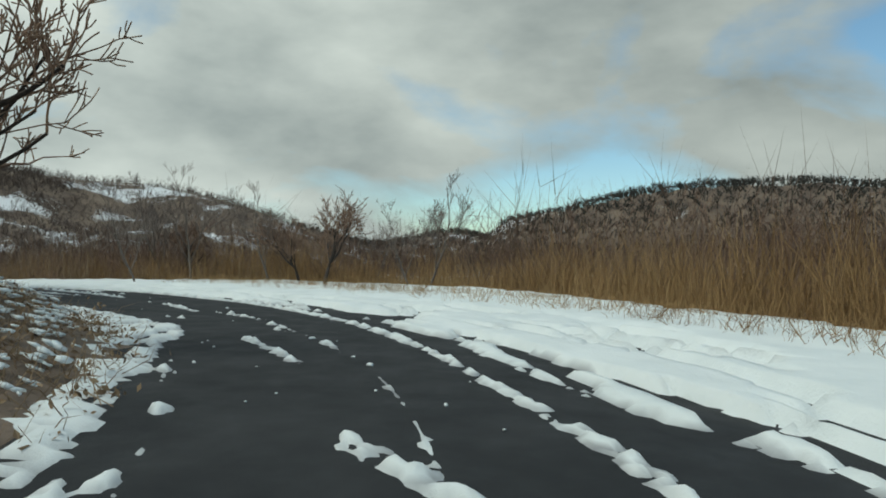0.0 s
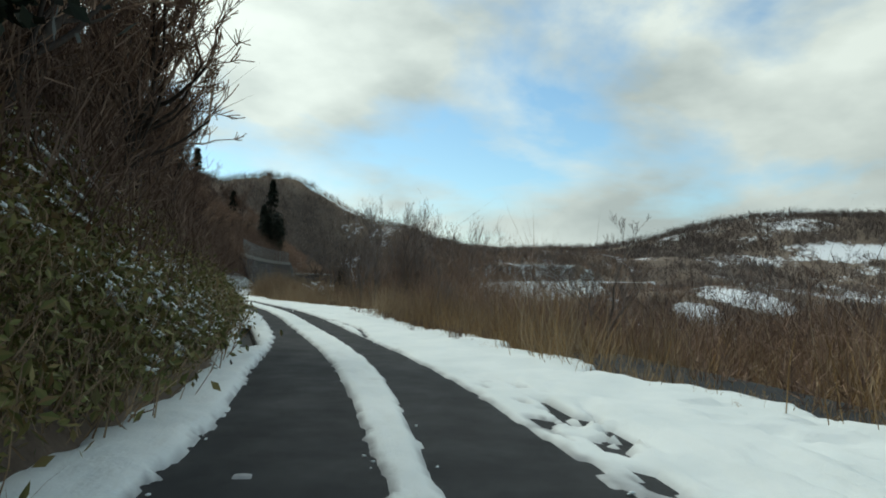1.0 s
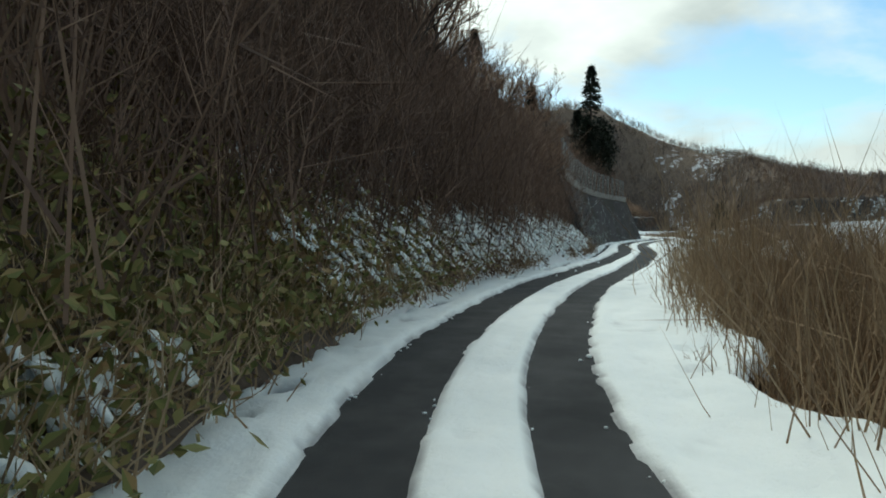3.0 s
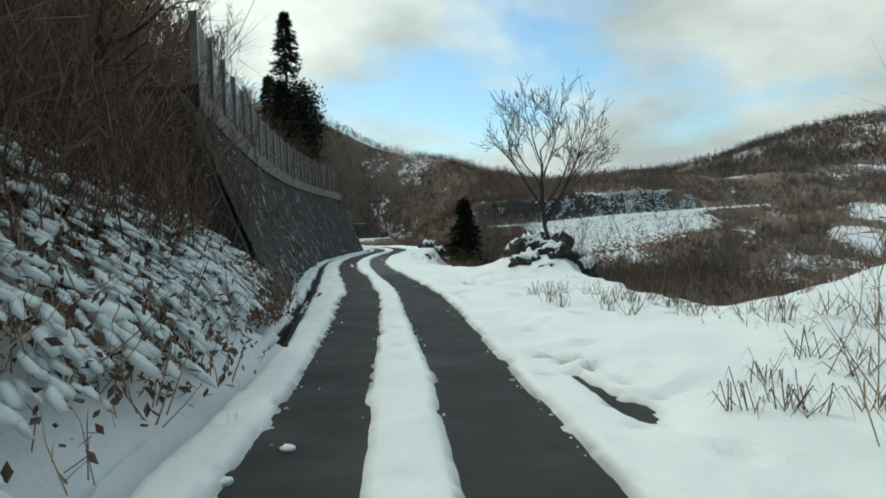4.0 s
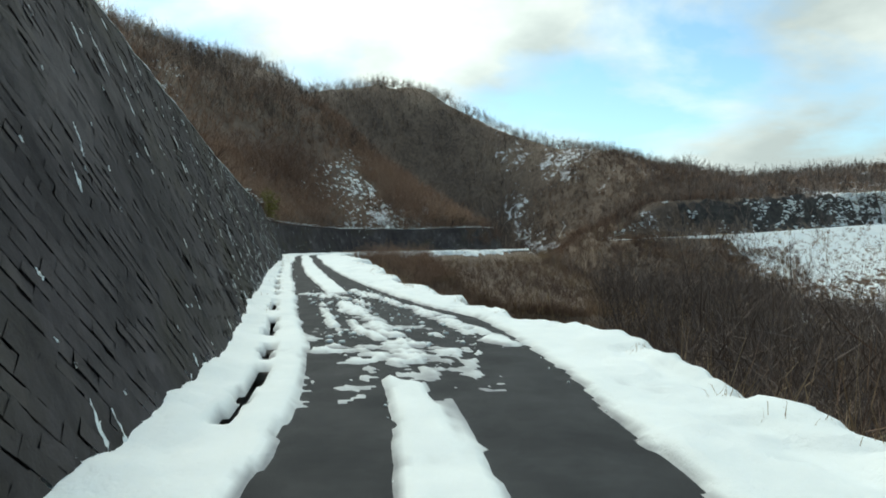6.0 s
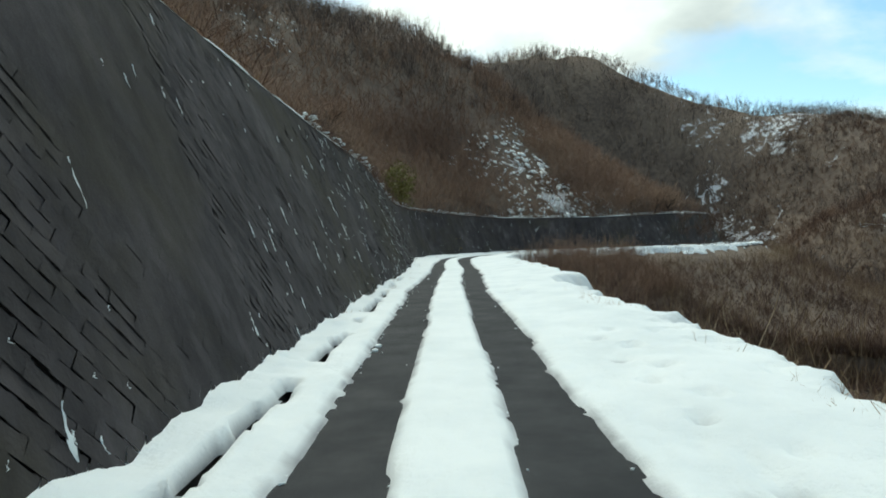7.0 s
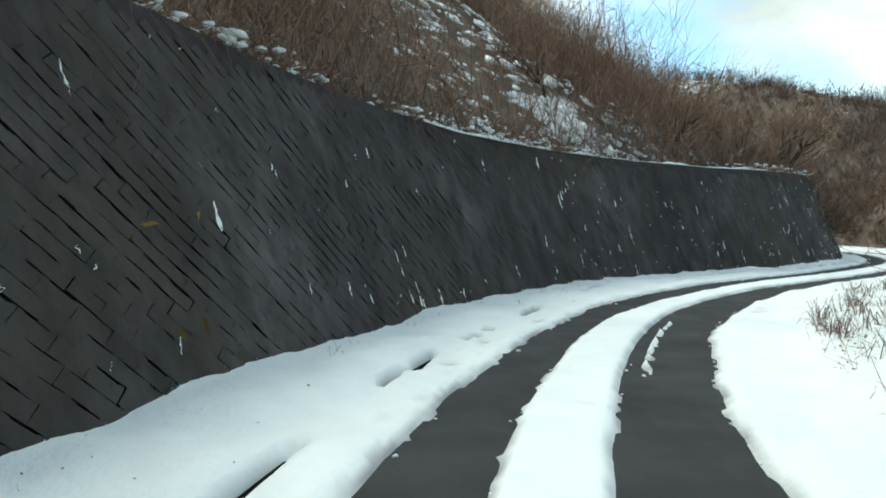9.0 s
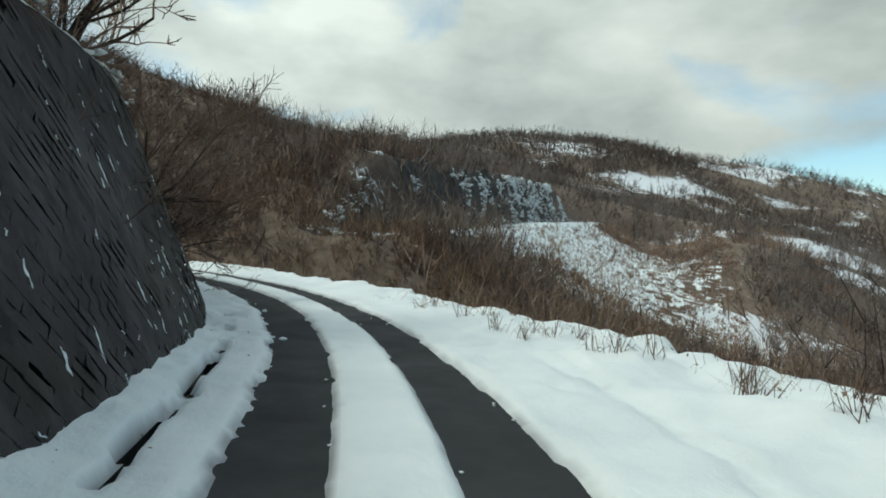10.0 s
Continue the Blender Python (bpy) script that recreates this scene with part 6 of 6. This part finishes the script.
for s, l, a, k in ((30, 7.5, 60, 1.1), (38, 8, 110, 1.2), (44, 7, 200, 1.1), (52, 9, 20, 1.2), (60, 8, 290, 1.0), (66, 11, 160, 1.2), (74, 9, 75, 1.1), (82, 12, 240, 1.2), (90, 14, 330, 1.2), (97, 12, 45, 1.0), (105, 15, 130, 1.3), (112, 18, 210, 1.2), (120, 17, 300, 1.1), (131, 15, 15, 1.0), (48, 15, 220, 1.3), (58, 17, 260, 1.3), (70, 19, 100, 1.4), (84, 21, 10, 1.3), (100, 22, 70, 1.4), (116, 25, 150, 1.3), (258, 5.6, 30, 0.62), (263, 4.7, 190, 0.72), (266.5, 4.4, 110, 0.85), (269.5, 4.3, 20, 0.9), (109, 4.4, 60, 0.7), (111, 5.2, 170, 0.8), (106, 6.2, 280, 1.1), (103, 7.5, 30, 1.2), (115, 8.0, 110, 1.1), (118, 9.0, 240, 1.1), (41, 5.6, 150, 1.3), (44, 6.4, 250, 1.4), (47, 4.6, 40, 1.15), (51, 5.4, 310, 1.1), (55, 5.0, 170, 1.0), (122, 7.5, 10, 0.9), (128, 8.5, 95, 1.0), (134, 9.0, 215, 1.05), (141, 10, 305, 1.05), (148, 11, 140, 1.0), (254, 8, 250, 0.8), (246, 12, 300, 0.9), (236, 14, 60, 0.9)):
    x, y = on_road(s, l)
    plant_copy(scrub, float(x), float(y), a, k)
leaning = bare_tree(61, 5.6, "dark bare tree spreading over the retaining wall's edge", mat=DARKBARK, twig=BANKTWIG, forks=4, levels=4, upright=0.4, girth=0.01, least=0.0055)
for k, (s, l, a, size, tilt) in enumerate(((270, 3.75, 320, 0.9, 38), (273, 3.6, 80, 1.05, 34), (277, 3.6, 200, 1.15, 28), (281, 3.8, 130, 1.1, 20))):
    x, y = (float(c) for c in on_road(s, l))
    ex, ey = (float(c) for c in on_road(s, l - 1.0))
    tree = copy_thing(leaning, Matrix()) if k else leaning
    tree.matrix_basis = Matrix.Translation((x, y, ground_at(x, y) - 0.15)) @ Matrix.Rotation(math.radians(tilt), 4, Vector((y - ey, ex - x, 0))) @ pose(0, 0, 0, 0, 0, a) @ Matrix.Diagonal((size, size, size, 1))
plant_copy(scrub, 3.6, 40.3, 75, 1.0)
plant_copy(scrub, 0.8, 42.5, 215, 0.8)
plant_copy(scrub, -7.5, 44.0, 300, 0.85)


ash = bare_tree(52, 8.6, "tall bare tree in the woods above the road", mat=DARKBARK, twig=BANKTWIG, forks=4, levels=4, upright=1.0, girth=0.009, least=0.01)
x, y = on_road(76, 10)
plant(ash, float(x), float(y), 0)
r = np.random.default_rng(77)
for k in range(64):
    s_ = r.uniform(36, 150)
    l_ = r.uniform(6.5, 34) if s_ < 108 else r.uniform(11, 36)
    x, y = on_road(s_, l_)
    plant_copy(ash, float(x), float(y), r.uniform(0, 360), r.uniform(0.7, 1.2) * (0.75 if s_ < 48 else 1.0))


for k in range(26):
    x, y = on_road(44 + 2.15 * k + r.uniform(-0.8, 0.8), r.uniform(4.3, 6.8))
    plant_copy(ash, float(x), float(y), r.uniform(0, 360), r.uniform(0.85, 1.12))


def conifer(seed, high, radius, label, n=190, m=36, width=0.05):
    r = np.random.default_rng(seed)
    t = new("conifer")
    part("trunk", joined("trunk", [tube([(0, 0, 0), (0.03, 0, high * 0.5), (0, 0, high)], [high * 0.016, high * 0.01, 0.015], 7)], DARKBARK), t)
    tri = []
    zz = high * (0.1 + 0.9 * np.sqrt(r.uniform(0, 1, n)))
    reach = radius * (1 - zz / high) ** 0.75 * r.uniform(0.6, 1.15, n) + 0.12
    ang = r.uniform(0, 6.28, n)
    d = np.c_[np.cos(ang), np.sin(ang), -0.28 + 0.1 * r.normal(size=n)]
    f = r.uniform(0.12, 1, (n, m, 1))
    b = np.c_[np.zeros((n, 2)), zz][:, None] + d[:, None] * reach[:, None, None] * f
    out = unit(d[:, None] * 0.8 + r.normal(0, 0.75, (n, m, 3)) + np.array([0, 0, -0.15]))
    tip = b + out * (0.22 + 0.3 * r.uniform(0, 1, (n, m, 1)))
    tri.append(blades(b.reshape(-1, 3), tip.reshape(-1, 3), np.full(n * m, width), r))
    part("crown", soup("crown", tri, NEEDLE), t, "dark green needles")
    return tagged(t, label, "tree", group="conifers")


con = conifer(2, 13.5, 3.1, "tall dark green conifer above the retaining wall")
plant(con, -124.5, 0.8, 0)
small = conifer(4, 8.0, 1.7, "small dark conifer on the wooded ridge")
plant(small, -121, -12, 0)
for x, y, a, k in ((-119.5, 1.4, 50, 0.9), (-128, -1.5, 100, 1.0), (-117, -4, 160, 0.8)):
    plant_copy(small, x, y, a, k)
low = conifer(12, 5.9, 1.9, "low dark conifer on the slope below the road", 230, 40, 0.045)
plant(low, -119.6, 14.6, 0, 1.0, 0.3)


def leafy_bush(name, seed, high, radius, leaf_mat, label, leaves=14, n=700, leaf=0.1, bare=0.35):
    r = np.random.default_rng(seed)
    t = new(name)
    p = np.zeros((6, 3)) + np.c_[r.normal(0, 0.12, (6, 2)), np.zeros(6)]
    limbs = []
    for q in p:
        e = np.array([r.normal(0, radius * 0.4), r.normal(0, radius * 0.4), high * r.uniform(0.6, 0.95)])
        limbs.append(tube([q, q + e * 0.5 + r.normal(0, 0.15, 3), q + e], [0.012 * high, 0.008 * high, 0.01], 5))
    part("trunk", joined("trunk", limbs, DARKBARK), t)
    u = unit(r.normal(size=(n, 3)))
    rr = r.uniform(0.3, 1.0, n) ** 0.5
    c = u * rr[:, None] * np.array([radius, radius, high * (1 - bare) / 2]) * (1 + 0.3 * vnoise(u[:, 0] * 3 + seed, u[:, 2] * 3, 91))[:, None]
    c[:, 2] += high * bare + high * (1 - bare) / 2
    part("crown", soup("crown", leaf_clumps(c, np.full(n, 1.0), r, leaves, 0.28, leaf), leaf_mat), t, "dense small leaves")
    return tagged(t, label, "bush")


evergreen = leafy_bush("evergreen_tree", 6, 9.5, 2.9, DARKLEAF, "dense dark evergreen tree on the roadside bank", 16, 2100, 0.11, 0.06)
x, y = on_road(35.0, 5.2)
plant(evergreen, float(x), float(y), 0)
x, y = on_road(30.0, 6.4)
plant_copy(evergreen, float(x), float(y), 120, 0.85)
x, y = on_road(40.0, 7.4)
plant_copy(evergreen, float(x), float(y), 200, 0.9)
oak = leafy_bush("evergreen_tree", 16, 8.5, 2.0, DARKLEAF, "dark evergreen tree behind the rockfall fence", 14, 1000, 0.12, 0.1)
plant(oak, -120.8, 2.2, 0)

yellow = leafy_bush("yellow_bush", 26, 2.0, 0.5, YELLOWLEAF, "small bush with yellow autumn leaves", 8, 60, 0.09, 0.3)
plant(yellow, -203.8, -25.0, 0)
olive = leafy_bush("olive_bush", 27, 3.4, 0.9, OLIVELEAF, "olive green leafy bush above the wall", 10, 220, 0.09, 0.15)
plant(olive, -197.4, -26.6, 0, 1.25)


# ---------------------------------------------------------------- the cut road across the valley
def across(u, d):
    """x, y of a place u metres along the bench and d metres uphill of it."""
    p = np.array(BENCH)[:, :2]
    k = np.r_[0, np.cumsum(np.linalg.norm(np.diff(p, axis=0), axis=1))]
    c = np.stack([np.interp(u, k, p[:, i]) for i in range(2)], -1)
    e = np.stack([np.interp(u + 2, k, p[:, i]) - np.interp(u - 2, k, p[:, i]) for i in range(2)], -1)
    e = unit(e)
    return c + np.asarray(d)[..., None] * np.stack([-e[..., 1], e[..., 0]], -1)


def draped(name, u0, u1, du, d0, d1, dd, lift, mat, smooth=True):
    """A sheet that follows the land; lift(u, d, xy): metres above it."""
    uu, dd_ = np.meshgrid(np.arange(u0, u1, du), np.arange(d0, d1, dd), indexing="ij")
    xy = across(uu, dd_)
    z = land(xy.reshape(-1, 2))[0].reshape(uu.shape) + lift(uu, dd_)
    return mesh_of(name, np.concatenate([xy, z[..., None]], -1).reshape(-1, 3), grid_faces(*uu.shape), mat, smooth)


u, d = rng.uniform(2, 150, 5200), rng.uniform(-44, 40, 5200)
keep = ((d > 6.8) | ((d < -3) & (fbm(u / 5, d / 5, 98, 3) > -0.1))) & ~((u > 28) & (u < 130) & (d < 0) & (d > -30) & (rng.random(5200) < 0.92))
xy = across(u[keep], d[keep])
z, s, l = land(xy)
pts = np.c_[xy, z][np.abs(l) > 8]
tagged(new("cutting_shrubs", soup("cutting_shrubs", shrubs(pts, rng.uniform(0.9, 3.0, len(pts)), rng, 5, 6, 0.45, 0.034), TWIG)), "bare brown shrubs on the slopes round the rock cutting", "shrubs", kind="stuff")
cliff = draped("rock_cutting", 26, 96, 0.4, 1.8, 6.6, 0.22, lambda u, d: -0.2 + 0.65 * sstep(1.9, 2.6, d) * (1 - sstep(4.6, 6.2, d + 1.6 * fbm(u / 5, d / 9, 94, 3))) * sstep(26, 34, u) * (1 - sstep(80, 95, u)) - 1.2 * sstep(0.05, 0.4, fbm(u / 6, d / 12, 93, 3)) + 0.9 * fbm(u / 1.2, d / 2.5, 95, 4), ROCK, False)
tagged(new("rock_cutting", cliff), "dark rock cutting above the snowy road across the valley", "rock face")
far_snow = draped("far_snow", 8, 140, 0.4, -26, 2.4, 0.3, lambda u, d: 0.3 * sstep(-0.25, 0.2, 0.9 * fbm(u / 0.9, d / 1.1, 97, 4) + 0.5 + 0.5 * sstep(-3.4, -2.0, d) - 1.5 * (1 - sstep(26, 34, u + 0.1 * d)) * (1 - sstep(-3.0, -2.2, d)) - 0.6 * (1 - sstep(-25, -9, d)) - 1.4 * sstep(92, 122, u - 0.3 * d) - 1.5 * (1 - sstep(20, 28, u)) * sstep(0.8, 1.5, np.abs(d))) - 0.17, SNOW)
tagged(new("far_snow", far_snow), "snow on the road bench and slope across the valley", "snow", kind="stuff")
u, d = rng.uniform(26, 140, 4600), -2.5 - 26 * rng.uniform(0, 1, 4600) ** 0.8
xy = across(u, d)
pts = np.c_[xy, land(xy)[0]]
tagged(new("bench_tufts", soup("bench_tufts", shrubs(pts, rng.uniform(0.3, 1.1, len(pts)), rng, 5, 4, 0.7, 0.03), TWIG)), "brown tufts poking through the snow across the valley", "shrubs", kind="stuff")


def specks(name, u, d, lo, hi, lift, label, level=1):
    """Separate clots of snow on the ledges above the cut road."""
    xy = across(u, d)
    p = np.c_[xy, land(xy)[0] + lift]
    tagged(new(name, lumps(name, p, lo + (hi - lo) * rng.uniform(0, 1, len(p)) ** 2.5, 0.6, SNOW, rng, level, 0.3)), label, "snow", kind="stuff")


u, d = rng.uniform(28, 106, 5200), rng.uniform(2.1, 5.6, 5200)
ok = fbm(u / 3.2, d / 1.0, 99, 4) + 0.25 * sstep(40, 70, u) - 0.2 * sstep(4.4, 5.4, d) > 0.18
specks("ledge_snow", u[ok], d[ok], 0.08, 0.42, 0.25, "snow caught on the ledges of the rock cutting")
u, d = np.r_[rng.uniform(7, 27, 900), rng.uniform(17, 28, 420)], np.r_[rng.uniform(1.6, 4.4, 900), rng.uniform(3.0, 7.5, 420)]
ok = fbm(u / 2.0, d / 1.0, 96, 3) > np.full(1320, 0.08)
specks("foot_snow", u[ok], d[ok], 0.08, 0.34, 0.0, "clots of snow along the foot of the scrubby hill")


# ---------------------------------------------------------------- stones
def stone(name, seed, sx, sy, sz, mat, label, snow=True):
    r = np.random.default_rng(seed)
    v, f = LUMP[4]
    k = 1 + 0.5 * np.array([noise.fractal(Vector(q) * 1.7 + Vector((seed * 3.7, 0, 0)), 0.55, 2.2, 7) for q in v])[:, None]
    q = v * k * np.array([sx, sy, sz])
    t = new(name)
    part("stone", mesh_of("stone", q, f, mat, True), t)
    if snow:
        top = v[:, 2] > 0.56 + 0.4 * vnoise(v[:, 0] * 3, v[:, 1] * 3, seed)
        keep = f[top[f].all(1)]
        used, inv = np.unique(keep, return_inverse=True)
        inner = (v[used, 2] > 0.7)[:, None]
        cap = q[used] + np.array([0, 0, 0.025]) * (0.4 + inner)
        part("snow_cap", mesh_of("snow_cap", cap, inv.reshape(-1, 3), SNOW, True), t, "snow lying on the stone")
    return tagged(t, label, "rock")


for n_, (s_, l_, sx, sy, sz, lift) in enumerate(((154.0, -3.7, 0.8, 0.55, 0.5, 0.1), (153.0, -4.6, 0.6, 0.5, 0.45, 0.05), (117.5, -4.4, 0.45, 0.35, 0.35, 0.1), (118.2, -4.7, 0.6, 0.45, 0.5, 0.2), (119.0, -4.5, 0.45, 0.4, 0.38, 0.15), (118.5, -5.5, 0.65, 0.5, 0.6, 0.3), (117.4, -5.2, 0.5, 0.4, 0.4, 0.15), (119.6, -5.2, 0.5, 0.4, 0.4, 0.2), (119.2, -5.9, 0.55, 0.45, 0.5, 0.3), (118.0, -6.2, 0.5, 0.4, 0.45, 0.3), (120.3, -4.7, 0.35, 0.3, 0.25, 0.05), (116.8, -4.8, 0.3, 0.3, 0.22, 0.05), (151.5, -3.0, 0.6, 0.5, 0.5, 0.2), (150.6, -3.9, 0.6, 0.5, 0.5, 0.25), (137.4, -3.25, 0.55, 0.35, 0.28, 0.1), (135.4, -3.2, 0.25, 0.2, 0.18, 0.05), (133.2, -3.1, 0.3, 0.22, 0.2, 0.05), (131.8, -3.15, 0.35, 0.25, 0.2, 0.05))):
    b = stone("boulder", 40 + n_, sx, sy, sz, ROCK, "dark boulder capped with snow beside the road")
    x, y = on_road(s_, l_)
    b.matrix_basis = pose(float(x), float(y), ground_at(float(x), float(y)) + lift, 0, 0, 40 * n_)

# lumps of snow thrown up by wheels
pts = []
for s0, s1, l0, l1, n in ((-4, 34, -1.9, 1.6, 46), (164, 175, -1.3, 0.7, 240), (60, 158, -1.6, -0.95, 70), (180, 285, 0.75, 1.3, 90), (95, 158, 0.75, 1.3, 60)):
    s, l = rng.uniform(s0, s1, n), rng.uniform(l0, l1, n)
    pts.append(np.c_[on_road(s, l), np.full(n, 0.012)])
big = np.concatenate(pts)
s = rng.uniform(30, 285, 1700)
side = rng.integers(0, 4, len(s))
mid, half = along(STRIP_MID, s), along(STRIP_HALF, s)
l = np.choose(side, [along(LEFT_EDGE, s), mid + half, mid - half, -along(RIGHT_EDGE, s)])
l = l + np.choose(side, [-1, 1, -1, 1]) * np.abs(rng.normal(0, 0.055, len(s))) - np.choose(side, [-1, 1, -1, 1]) * 0.03
small = np.c_[on_road(s, l), np.full(len(s), 0.006)][vnoise(s / 2.5, l, 46) > -0.3]
tagged(new("edge_crumbs", lumps("edge_crumbs", small, rng.uniform(0.006, 0.02, len(small)), 0.6, SNOW, rng, 1, 0.14)), "fine crumbs of snow along the wheel tracks", "snow", kind="stuff")
pts, size = big, 0.01 + 0.04 * rng.uniform(0, 1, len(big)) ** 2
tagged(new("snow_crumbs", lumps("snow_crumbs", pts, size, 0.62, SNOW, rng, 2, 0.09)), "crumbs of snow scattered on the asphalt", "snow", kind="stuff")

# ---------------------------------------------------------------- the wall's blocks
build_blocks(wall)
